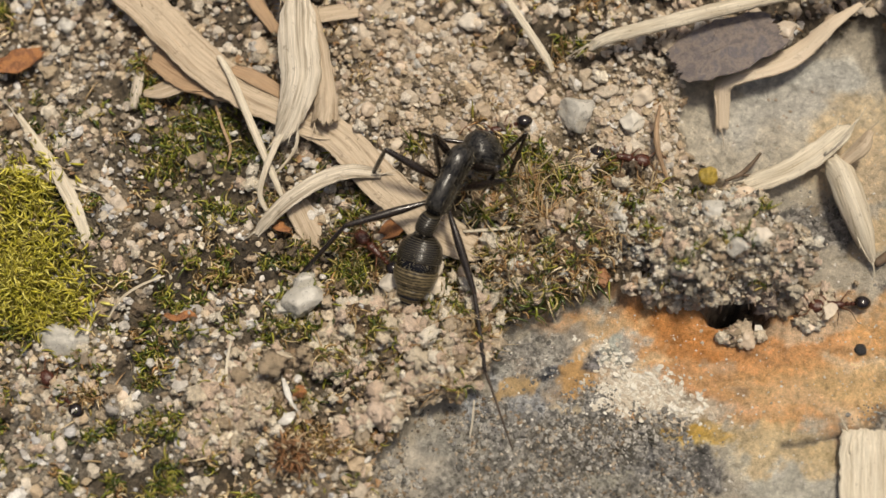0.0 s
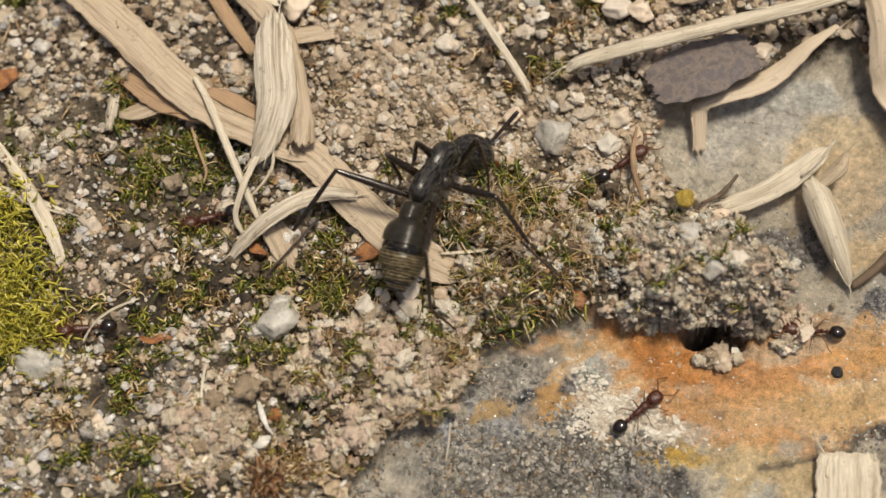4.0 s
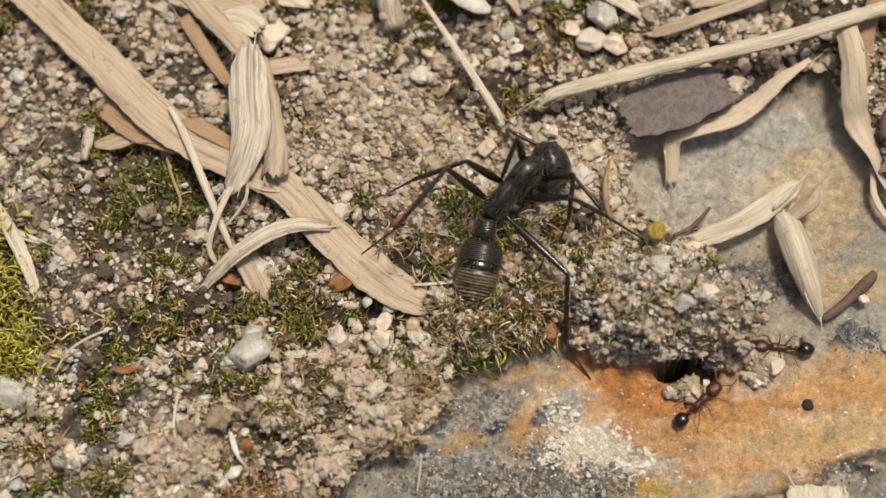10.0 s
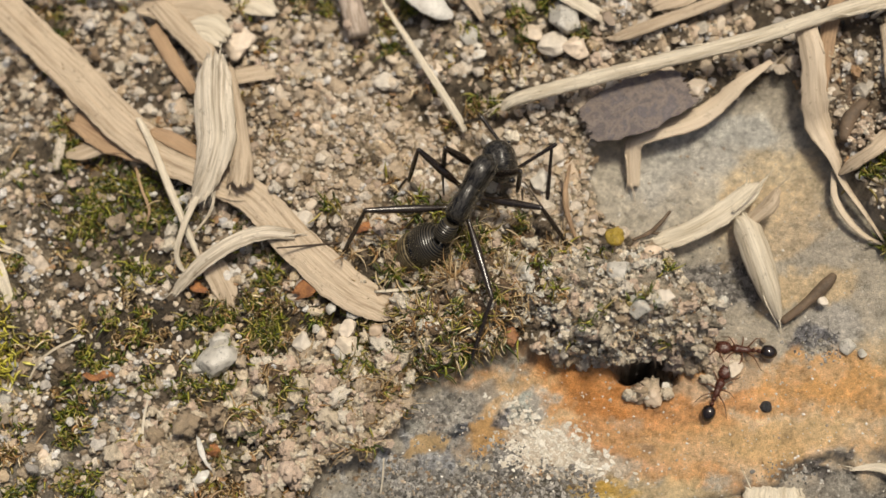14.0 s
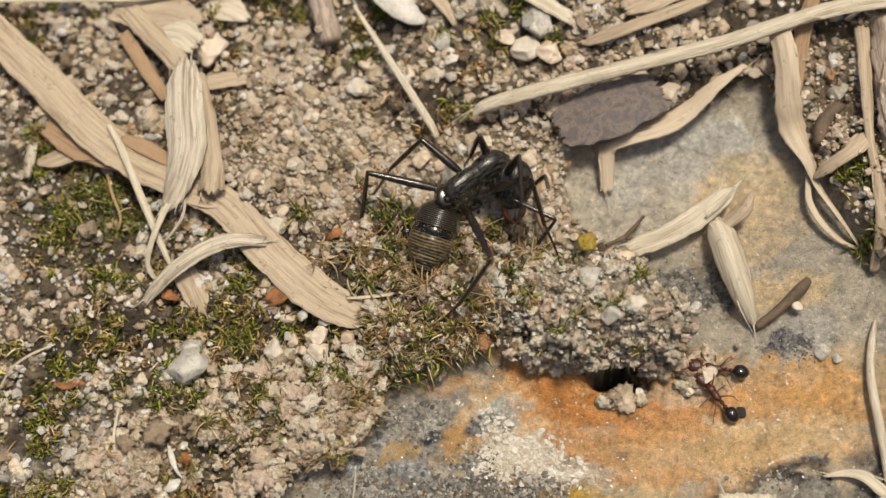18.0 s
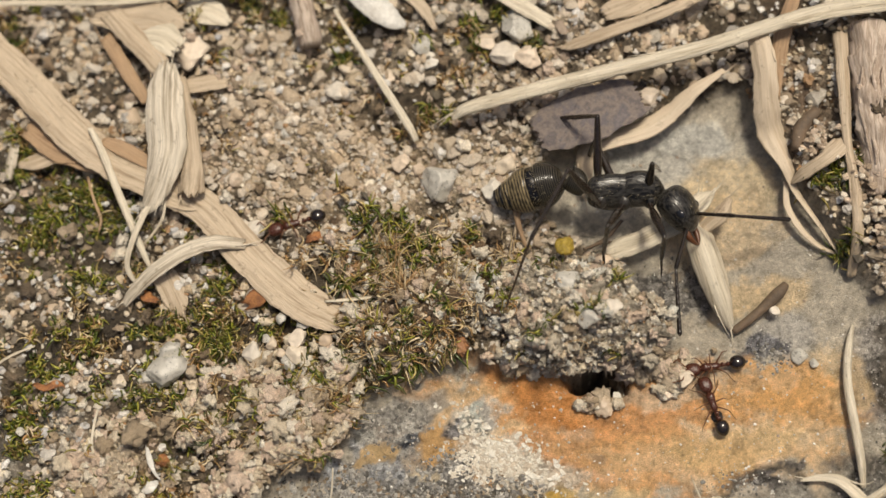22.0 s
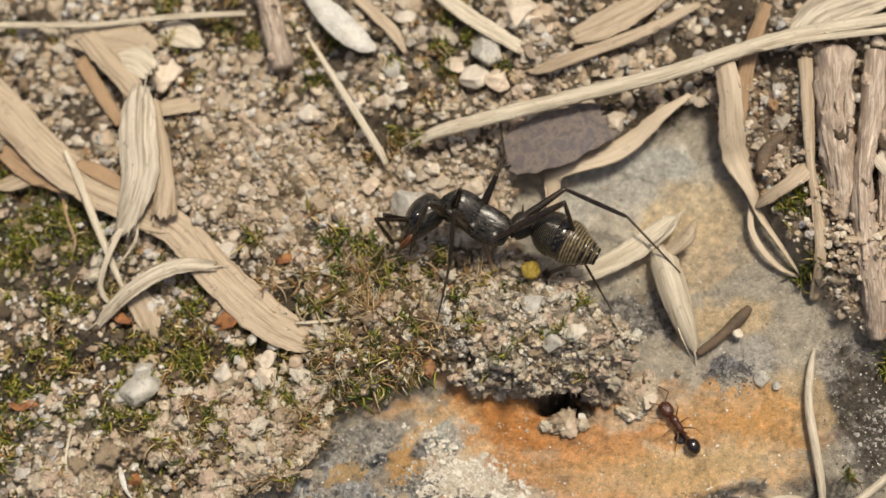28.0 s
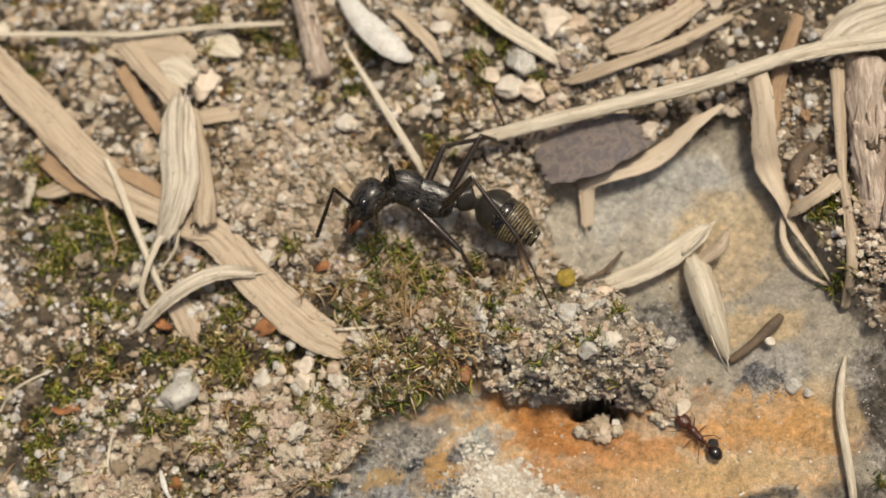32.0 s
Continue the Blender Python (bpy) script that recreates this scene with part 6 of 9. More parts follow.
mound("mossy_clump", (-8.3, 1.3, -1.4), (1.6, 1.5, 0.7), "brown mossy heap at the slab's edge", "litter", HUMUS, (("crumb", CRUST, 110, 0.2, 0.36), ("grain", CLUMP, 320, 0.1, 0.2), ("leaf_bit", LEAF_BITS, 70, 0.24, 0.5)), 71, tufts=143, hairs=144)
mound("mossy_clump", (-9.8, -1.3, -1.9), (1.9, 1.3, 0.8), "crumbly brown heap where soil meets slab", "litter", HUMUS, (("crumb", CRUST, 200, 0.2, 0.36), ("grain", CLUMP, 420, 0.1, 0.2), ("leaf_bit", LEAF_BITS, 70, 0.24, 0.5)), 73, tufts=91, hairs=156)
mound("mossy_clump", (-5.6, 6.9, -0.35), (2.2, 1.0, 0.8), "brown tangle of dead leaves and moss on soil", "litter", HUMUS, (("crumb", CRUST, 50, 0.18, 0.32), ("grain", CLUMP, 200, 0.1, 0.2), ("leaf_bit", LEAF_BITS, 110, 0.26, 0.55)), 77, tufts=90, hairs=200)
mound("mossy_clump", (-0.6, 8.0, 0.0), (1.9, 0.9, 0.6), "low brown clump of litter with a few moss leaves", "litter", HUMUS, (("crumb", CRUST, 60, 0.18, 0.32), ("grain", CLUMP, 200, 0.1, 0.2), ("leaf_bit", LEAF_BITS, 70, 0.24, 0.5)), 79, tufts=70, hairs=120)
for k, (x, y, z, rx, ry, rz) in enumerate(((-19.2, -2.9, -2.15, 1.3, 1.7, 0.75), (-20.3, -4.8, -2.5, 1.3, 1.0, 0.6), (-12.4, 1.0, -1.35, 2.0, 1.2, 0.75), (-10.4, -0.4, -1.7, 1.0, 0.7, 0.6), (-8.7, 0.0, -1.8, 1.0, 0.7, 0.6), (-14.4, -0.9, -1.8, 0.9, 0.7, 0.55))):
    mound("soil_clump", (x, y, z), (rx, ry, rz), "cream crumbly soil baked into a small heap", "soil", CRUMB_CORE if k < 2 else HUMUS, (("crumb", CRUST, 34, 0.24, 0.42), ("grain", CRUST, 190, 0.1, 0.2), ("sand_grain", CLUMP, 110, 0.07, 0.14), ("dust_grain", DUST if k < 2 else PALE_GRIT, 240 if k < 2 else 60, 0.06, 0.12)), 81 + 2 * k, tufts=0 if k < 2 else 110, hairs=24 if k < 2 else 90)
foot = np.concatenate([spread(n, c[:2], size, 840 + k, soil=False) for k, (n, c, size) in enumerate(zip((110, 60, 60, 30, 30), [(8.27, 2.82, -2.33), (9.53, 2.25, -2.44), (2.76, 2.79, -1.66), (5.48, 0.84, -2.72), (7.66, 4.30, -1.43)], ((1.5, 0.9), (0.7, 0.7), (1.5, 0.5), (1.4, 0.22), (1.3, 1.0))))])
keep_open = np.hypot((foot[:, 0] - HOLE[0]) / 1.35, (foot[:, 1] - HOLE[1]) / 0.75) > 1
foot = foot[keep_open]
scatter(foot + (0, 0, 0.05), np.exp(np.random.default_rng(3).normal(-1.55, 0.45, len(foot))).clip(0.1, 0.45), CRUST, "soil_crumbs", "cream soil crumbs at the foot of the clod", "soil crumbs", 3, 0.75, 12, 0.8, 3, seed=18, smooth=True, pile=0.3, size=0.5)

# ---- pebbles that can be told apart ----
def pebble(x, y, z, r, mat=PEBBLE, label="small rounded tan pebble on soil", flat=0.7, seed=1, facets=5, long=1.0, turn_=0.0, category="pebble"):
    verts, faces = lump(4 if r > 0.5 else 3, seed, 0.16, facets)
    v = verts * (r * long, r, r * flat)
    c, s = math.cos(radians(turn_)), math.sin(radians(turn_))
    v = np.stack([v[:, 0] * c - v[:, 1] * s, v[:, 0] * s + v[:, 1] * c, v[:, 2]], 1)
    return thing("pebble", v + (x, y, z + r * flat * 0.4), faces, mat, (x, y, z), label, category, "pebbles on the soil")


for n, (p, long, turn_) in enumerate(zip([(-16.42, 1.99, -1.09, 1.14), (-16.32, 2.96, -0.90, 0.74), (-28.34, -0.10, -1.50, 1.08), (-10.00, 2.25, -0.84, 0.40), (-9.40, 4.40, -0.42, 0.37), (-29.36, 16.77, 1.83, 0.51), (-10.68, 14.59, 1.41, 0.45), (-11.24, 3.62, -0.67, 0.34), (-13.07, 10.39, 0.48, 0.41), (-23.87, -1.10, -1.69, 0.28), (-27.80, -2.56, -1.96, 0.56), (-17.32, 1.70, -1.15, 0.57)], (1.2, 1.1, 1.3, 1.5, 1.2, 1, 1.1, 1, 1, 1, 1.2, 1.2), (30, -20, 10, -60, 0, 0, 20, 0, 0, 0, 40, 0))):
    pebble(*p, QUARTZ, "milky white quartz pebble on soil", seed=20 + n, long=long, turn_=turn_, facets=16)
for n, p in enumerate([(-11.93, 2.80, -0.73, 0.63), (-9.58, 3.56, -0.58, 0.57), (-9.61, 2.78, -0.64, 0.60), (-8.24, 3.52, -0.59, 0.43), (-10.95, 3.42, -0.71, 0.40), (-10.51, 2.91, -0.81, 0.31), (-9.92, 12.67, 1.03, 0.53), (6.74, 4.87, 0.98, 0.34), (-7.60, 16.80, 1.83, 0.48), (-15.17, 11.48, 0.79, 0.29), (-11.84, 13.59, 1.21, 0.41), (-13.50, 10.13, 0.53, 0.41), (-12.66, 11.50, 0.80, 0.44), (-2.13, 4.87, -0.02, 0.34), (-9.35, 8.46, 0.29, 0.29)]):
    pebble(*p, PEBBLE, "small angular cream pebble on soil", seed=40 + n, facets=13)
for n, (p, mat) in enumerate(zip([(-2.37, 11.71, 1.04, 1.12), (0.43, 11.43, 0.88, 0.70), (-0.41, 6.16, 0.63, 0.52), (5.29, 4.04, 1.51, 0.78), (6.44, 4.41, 1.68, 0.56), (5.97, 0.67, -2.65, 0.57), (10.12, 2.01, -1.99, 0.51), (9.27, 1.41, -2.41, 0.34), (4.23, 5.95, 1.49, 0.68), (15.99, 3.29, -2.14, 0.46), (16.69, 3.00, -2.20, 0.29), (14.68, 5.49, -1.30, 0.34), (12.20, 6.92, -1.42, 0.29), (-3.61, 12.58, 1.01, 0.41), (-12.15, 9.36, 0.37, 0.65), (-10.51, 4.64, -0.27, 0.35), (24.02, -1.53, -2.97, 0.50), (-4.51, 12.89, 1.07, 0.53)], (QUARTZ, PEBBLE, QUARTZ, QUARTZ, PEBBLE, PEBBLE, PEBBLE, PEBBLE, QUARTZ, QUARTZ, QUARTZ, PEBBLE, PEBBLE, PEBBLE, PEBBLE, QUARTZ, PEBBLE, PEBBLE))):
    pebble(*p, mat, "pale angular stone grain" if mat is PEBBLE else "translucent whitish quartz grain", seed=70 + n, facets=12)
for n, p in enumerate([(1.60, 20.25, 2.68, 1.17), (0.85, 18.87, 2.32, 0.92), (2.23, 18.60, 2.47, 0.79), (3.27, 22.39, 2.96, 1.11), (4.66, 22.05, 2.90, 0.93), (8.47, 19.66, 2.37, 0.55), (-3.47, 19.34, 2.51, 0.68), (-3.00, 18.43, 2.24, 0.55), (-8.07, 16.93, 1.86, 0.62), (-5.31, 17.70, 2.00, 0.55), (-16.04, 19.07, 2.26, 1.06), (8.45, 16.35, 1.75, 0.73), (-2.95, 22.52, 2.88, 0.69), (-0.09, 19.57, 2.35, 0.62)]):
    pebble(*p, QUARTZ if n in (0, 6) else PEBBLE, "pale cream stone grain among straw", seed=100 + n, facets=13, flat=0.55)
amber = [(4.06, 7.98, 1.20, 0.54)]
pebble(*amber[0], AMBER, "yellow translucent resin-like granule on the clod", flat=0.85, seed=130, facets=9, category="granule")

dark_seed = [(11.76, 0.30, -2.82, 0.31)]
pebble(*dark_seed[0], SEED_BLACK, "small round black seed on the slab", flat=0.5, seed=131, facets=0, category="seed")

# ---- sand, grit, crumbs and dust ----
rng = np.random.default_rng(2)


def field(n, xs, ys, weight, seed, level=0.5):
    """Random places over a stretch of the bed, kept where weight(x, y) is high."""
    r = np.random.default_rng(seed)
    x, y = r.uniform(*xs, n), r.uniform(*ys, n)
    keep = (weight(x, y) > r.uniform(0, 1, n)) & (soil_share(x, y) > level)
    x, y = x[keep], y[keep]
    return np.stack([x, y, surface(x, y)], 1)


XS, YS = (-38, 30), (-11, 30)
places = field(8500, (-22, 14), (2, 26), lambda x, y: sandiness(x, y) * (0.95 - 0.8 * humid(x, y)), 31)
scatter(places, np.exp(rng.normal(-1.68, 0.38, len(places))).clip(0.08, 0.5), SAND, "sand", "loose cream and peach sand grains", "sand", 2, seed=3, kinds=16, pile=0.1, sink=0.42)
places = field(24000, (-22, 14), (2, 26), lambda x, y: sandiness(x, y) * (0.7 - 0.6 * humid(x, y)), 36)
scatter(places, np.exp(rng.normal(-2.3, 0.35, len(places))).clip(0.05, 0.2), SAND, "sand", "fine cream sand between larger grains", "sand", 1, seed=15, kinds=16, pile=0.12)
places = field(9500, XS, YS, lambda x, y: (1 - 0.7 * sandiness(x, y)) * (0.85 - 0.6 * humid(x, y)), 32)
scatter(places, np.exp(rng.normal(-1.8, 0.45, len(places))).clip(0.07, 0.55), GRIT, "grit", "mixed brown and grey soil grit", "grit", 2, seed=4, kinds=16, pile=0.2, amount=0.55)
places = field(5200, XS, YS, lambda x, y: (1 - 0.7 * sandiness(x, y)) * (1 - humid(x, y)) * 0.7, 33)
scatter(places, np.exp(rng.normal(-1.55, 0.4, len(places))).clip(0.1, 0.55), SAND, "sand", "scattered pale sand grains in soil", "sand", 2, seed=5, kinds=16, pile=0.1, sink=0.45, amount=0.5)
places = field(2000, (-30, 14), (15, 29), lambda x, y: np.clip(0.55 + rough(x, y, 4.0, 52, 3), 0, 1), 46)
scatter(places, np.exp(rng.normal(-1.45, 0.45, len(places))).clip(0.1, 0.6), SAND, "sand", "coarse cream grains among the straw", "sand", 2, seed=36, kinds=16, pile=0.2, sink=0.3, amount=0.4)
places = field(420, XS, YS, lambda x, y: np.clip(0.6 + 0.8 * rough(x, y, 6.0, 25, 2), 0, 1), 37)
keep_ = np.arange(len(places)) % 2 == 0
places = places[keep_]
loose(places, np.exp(rng.normal(-1.0, 0.25, len(places))).clip(0.24, 0.62), PEBBLE, "small pale angular pebble lying loose on soil", 9)
places = field(9000, XS, YS, lambda x, y: (1 - 0.6 * sandiness(x, y)) * (1 - 0.85 * humid(x, y)), 44)
scatter(places, np.exp(rng.normal(-1.95, 0.45, len(places))).clip(0.06, 0.42), PALE_GRIT, "grit", "pale glassy grains scattered through the soil", "grit", 2, seed=26, kinds=16, pile=0.25, sink=0.3, amount=0.4)
places = field(5200, XS, YS, lambda x, y: humid(x, y), 38)
scatter(places, np.exp(rng.normal(-2.0, 0.4, len(places))).clip(0.06, 0.3), WET, "grit", "moist dark glinting soil grit", "grit", 2, seed=16, kinds=12, pile=0.15)
places = field(40000, XS, YS, lambda x, y: (0.9 - 0.8 * sandiness(x, y)) * (1 - 0.75 * humid(x, y)), 34)
scatter(places, np.exp(rng.normal(-2.35, 0.4, len(places))).clip(0.04, 0.22), GRIT, "grit", "fine dark and pale soil grit", "grit", 1, seed=14, kinds=16, pile=0.1)
clumps = np.concatenate([field(1100, XS, YS, lambda x, y: (1 - 0.75 * sandiness(x, y)) * np.clip(0.55 + 1.2 * rough(x, y, 5.0, 71, 3), 0, 1), 39), field(600, (-22, 14), (-4, 12), lambda x, y: (1 - sandiness(x, y)) * np.clip(0.4 + rough(x, y, 4.0, 73, 3), 0, 1), 40)])
scatter(clumps, np.exp(rng.normal(-1.45, 0.4, len(clumps))).clip(0.1, 0.42), AGGREGATE, "soil_crumbs", "brown crumbly soil clumps", "soil crumbs", 3, 0.75, 14, 0.85, 3, seed=17, smooth=True, pile=0.15, size=0.5)
pale = field(3000, (-37, 4), (-11, 22), lambda x, y: (1 - sandiness(x, y)) * (1 - humid(x, y)), 41)
scatter(pale, np.exp(rng.normal(-1.75, 0.4, len(pale))).clip(0.07, 0.36), CRUST, "soil_crumbs", "pale tan crumbs over dark soil", "soil crumbs", 3, 0.7, 14, 0.8, 3, seed=23, smooth=True, pile=0.2, size=0.5)
crumbs = [spread(n, centre[:2], size, 60 + k) for k, (n, centre, size) in enumerate(zip((150, 110, 100, 60, 80, 70, 60, 60, 50), [(-12.32, 0.98, -1.39), (-8.60, -0.53, -1.68), (-10.80, -2.36, -2.03), (-14.80, -0.73, -1.72), (-19.47, -3.00, -2.15), (-12.98, -4.04, -2.34), (-4.97, 3.61, -0.87), (-1.82, 6.25, -0.35), (-7.51, 2.16, -1.16)], ((2.6, 1.6), (2.4, 1.5), (2.6, 1.4), (1.6, 1.2), (2.0, 1.8), (2.2, 1.0), (2.6, 1.2), (2.4, 1.2), (2.0, 1.2))))]
places = np.concatenate(crumbs)
scatter(places + (0, 0, 0.1), np.exp(rng.normal(-1.55, 0.5, len(places))).clip(0.07, 0.5), CRUST, "soil_crumbs", "pinkish-tan crumbly soil lumps", "soil crumbs", subdiv=3, amount=0.85, facets=3, seed=6, kinds=14, smooth=True, pile=0.35, sink=0.0, size=0.5)
places = places[humid(places[:, 0], places[:, 1]) < 0.42]
r_ = np.random.default_rng(12)
fused = places[r_.integers(0, len(places), 3200)] + r_.normal(0, 0.2, (3200, 3)) * (1, 1, 0.6) + (0, 0, 0.22)
scatter(fused, np.exp(r_.normal(-2.15, 0.4, len(fused))).clip(0.05, 0.24), CRUST, "soil_crumbs", "fine pale crumbs baked onto the soil lumps", "soil crumbs", 2, 0.8, 14, 0.7, 4, seed=29, size=0.5)
places = np.concatenate([spread(900, c[:2], s, 80 + k) for k, (c, s) in enumerate(zip([(-19.06, -2.72, -2.09), (-19.66, -4.38, -2.40), (-11.98, -0.70, -1.71)], ((1.9, 1.6), (2.0, 1.2), (2.5, 2.0))))])
scatter(places, rng.uniform(0.05, 0.16, len(places)), DUST, "dust", "fine pale tan dust grains", "dust", seed=7, amount=0.4)
x, y = rng.uniform(-8, 25, 500), rng.uniform(-10, 14, 500)
keep = (soil_share(x, y) < 0.3) & (rough(x, y, 4.0, 29, 3) > 0.05)
places = np.stack([x, y, surface(x, y)], 1)[keep]
scatter(places, rng.uniform(0.04, 0.12, len(places)), SAND, "sand", "few loose sand grains on the slab", "sand", seed=8)
places = np.concatenate([spread(n, c[:2], size, 90 + k, soil=False) for k, (n, c, size) in enumerate(zip((420, 380, 300, 160, 120, 160, 120, 110), [(-3.51, -3.79, -3.59), (-0.70, -4.18, -3.66), (-6.33, -3.55, -3.55), (-4.94, -0.45, -2.96), (-1.81, -2.11, -3.28), (9.59, 6.92, -1.52), (14.59, 3.45, -2.21), (13.07, -2.93, -3.43)], ((5.0, 1.4), (2.4, 1.2), (3.0, 1.6), (2.0, 1.6), (1.6, 0.8), (1.6, 1.4), (1.4, 0.8), (1.8, 0.5))))] + [spread(n, c[:2], size, 190 + k, soil=False) for k, (n, c, size) in enumerate(zip((420, 420, 160, 200), [(-0.14, -4.90, -3.79), (22.24, 1.04, -2.68), (-4.13, -6.04, -4.00), (20.07, -4.51, -3.72)], ((3.4, 1.8), (2.4, 3.0), (5.0, 1.6), (3.0, 2.2))))])
places = places[soil_share(places[:, 0], places[:, 1]) < 0.4]
scatter(places, np.exp(rng.normal(-2.6, 0.45, len(places))).clip(0.03, 0.2), GREY_GRAIN, "grit", "dark grey crystalline grit on the slab", "grit", 2, 0.4, 12, 0.3, 6, seed=9, sink=0.3)
places = np.concatenate([spread(n, c[:2], size, 290 + k, soil=False) for k, (n, c, size) in enumerate(zip((1300, 200, 90, 20), [(0.46, -1.94, -3.25), (2.42, -2.76, -3.40), (-0.94, 0.02, -2.88), (6.20, 0.94, -2.70)], ((1.9, 1.1), (2.0, 0.8), (1.2, 1.0), (1.0, 0.3))))])
scatter(places, np.exp(rng.normal(-2.3, 0.45, len(places))).clip(0.04, 0.26), WHITE_CRUST, "mineral_crust", "thin white mineral crust on the slab", "crust", 2, 0.12, 12, 0.5, 5, seed=10, sink=0.1)
x, y = rng.uniform(-13, 4, 9000), rng.uniform(-10.5, -1.5, 9000)
keep = (soil_share(x, y) < 0.3) & (rough(x, y, 1.6, 58, 3) > -0.1 + 0.5 * np.clip((y + 3.2) / 1.2, 0, 1))
places = np.stack([x, y, surface(x, y)], 1)[keep]
scatter(places[::2], np.exp(rng.normal(-2.45, 0.4, len(places[::2]))).clip(0.04, 0.2), GREY_GRAIN, "grit", "dark glinting grains on the slab's broken front", "grit", 2, 0.6, 14, 0.4, 6, seed=27, sink=0.25)
scatter(places[1::4], np.exp(rng.normal(-2.55, 0.4, len(places[1::4]))).clip(0.04, 0.18), AGGREGATE, "grit", "brown and pale grains on the slab's broken front", "grit", 2, 0.6, 14, 0.4, 6, seed=28, sink=0.25)
# The slab's glints, put in as tiny pale-coloured specks.
x, y = rng.uniform(-8, 25, 2600), rng.uniform(-10, 14, 2600)
keep = soil_share(x, y) < 0.2
places = np.stack([x, y, surface(x, y)], 1)[keep]
scatter(places, np.exp(rng.normal(-3.4, 0.45, len(places))).clip(0.015, 0.08), SPECK, "grit", "tiny glinting specks on the slab", "grit", 2, seed=21)
# ---- moss ----
def moss(name, where, sizes, counts, length, width, mat, label, seed, curl=0.8, lean=0.9, lift=0.0, soil=True, way=None):
    spots = np.concatenate([spread(n, c[:2], s, seed + k, soil) for k, (c, s, n) in enumerate(zip(where, sizes, counts))])
    r = np.random.default_rng(seed)
    return strands(spots + (0, 0, lift), r.uniform(*length, len(spots)), r.uniform(*width, len(spots)), mat, name, label, "moss", seed, curl, lean, way)


moss("moss", [(-5.26, 3.90, -0.82), (-3.54, 3.05, -0.98), (-6.96, 3.02, -0.99), (-8.07, 1.59, -1.27), (-9.18, 0.16, -1.55), (-2.12, 3.64, -0.87), (-10.85, -0.69, -1.71), (-5.80, 1.61, -1.27), (-0.40, 5.09, -0.58), (-2.68, 6.24, -0.35)], ((2.6, 1.3), (1.8, 1.0), (1.8, 1.0), (1.4, 1.2), (1.6, 1.2), (1.6, 1.0), (2.0, 1.4), (0.8, 0.5), (1.4, 0.8), (2.4, 0.9)), (150, 90, 80, 70, 80, 80, 80, 30, 60, 80), (0.5, 1.3), (0.03, 0.06), MOSS_OLD, "tangled olive and brown moss strands at the slab's edge", 200, curl=3.4, lean=1.5, lift=0.12)
def sprig_mesh(seed):
    """A moss shoot: a thin bowed stem with folded, curled leaflets all round it."""
    r = np.random.default_rng(seed)
    long = r.uniform(1.1, 2.0)
    bow = r.normal(0, 0.35, 2)
    stem = [(f * f * bow[0] * long, f * f * bow[1] * long, f * long * 0.9, 0.07 * (1.2 - f)) for f in (0, 0.35, 0.7, 1.0)]
    verts, faces = tube(stem, 5, 0.1, seed, n=8)
    verts, faces = [tuple(v) for v in verts], list(faces)
    run = spline(stem, 24)
    for j in range(r.integers(9, 15)):
        f = 0.1 + 0.9 * j / 14
        p = run[min(int(f * 23), 23), :3]
        a, size, wide = 2.4 * j + r.normal(0, 0.3), r.uniform(0.6, 1.3), r.uniform(0.04, 0.075)
        lean, curl = r.uniform(0.5, 1.2), r.uniform(0.2, 1.2)
        k, whirl = len(verts), r.normal(0, 2.2)
        for i in range(6):
            g = i / 5
            side = np.array((-math.sin(a), math.cos(a), 0))
            t = lean + curl * g
            step = np.array((math.sin(t) * math.cos(a), math.sin(t) * math.sin(a), math.cos(t)))
            w = wide * (0.5 + 1.6 * g) * (1 - g) ** 0.6 if g < 1 else 0.004
            fold = np.cross(step, side) * w * 0.6
            verts += [tuple(p + side * w), tuple(p - fold), tuple(p - side * w)]
            a += whirl / 5
            p = p + step * size / 5
        for i in range(5):
            b = k + 3 * i
            faces += [[b, b + 1, b + 4, b + 3], [b + 1, b + 2, b + 5, b + 4]]
    return mesh_of("moss_sprig", verts, faces, SPRIG)


SPRIGS = [sprig_mesh(300 + k) for k in range(9)]
r9 = np.random.default_rng(77)
spots = np.concatenate([spread(n, c[:2], size, 900 + k) for k, (n, c, size) in enumerate(zip((46, 22, 20, 16, 14, 16, 12, 12, 16, 12, 12, 10), [(-4.97, 3.47, -0.90), (-2.69, 3.34, -0.93), (-6.95, 2.74, -1.05), (-8.06, 1.02, -1.38), (-6.09, 2.17, -1.16), (-9.45, -0.12, -1.60), (-11.11, -1.25, -1.82), (-13.14, 0.13, -1.55), (-3.55, 6.23, -0.35), (-15.82, -2.96, -2.14), (-13.56, 3.83, -0.83), (-13.55, -3.77, -2.29)], ((3.0, 1.2), (1.6, 0.8), (1.8, 1.0), (1.6, 1.2), (1.0, 0.8), (1.8, 1.2), (1.6, 1.0), (1.2, 0.8), (2.6, 1.0), (1.6, 1.2), (0.9, 0.9), (1.6, 0.8))))])
for x, y, z in spots:
    ob = new("moss_sprig", SPRIGS[r9.integers(len(SPRIGS))])
    size = r9.uniform(0.32, 0.62)
    ob.matrix_basis = Matrix.Translation((x * MM, y * MM, (z + 0.1) * MM)) @ Euler((0, 0, r9.uniform(0, 6.28))).to_matrix().to_4x4() @ Euler((r9.uniform(0.7, 1.75), 0, 0)).to_matrix().to_4x4() @ Matrix.Diagonal((size, size, size, 1))
    tagged(ob, "curly olive-brown moss shoot on the soil's edge", "moss", "moss shoots")
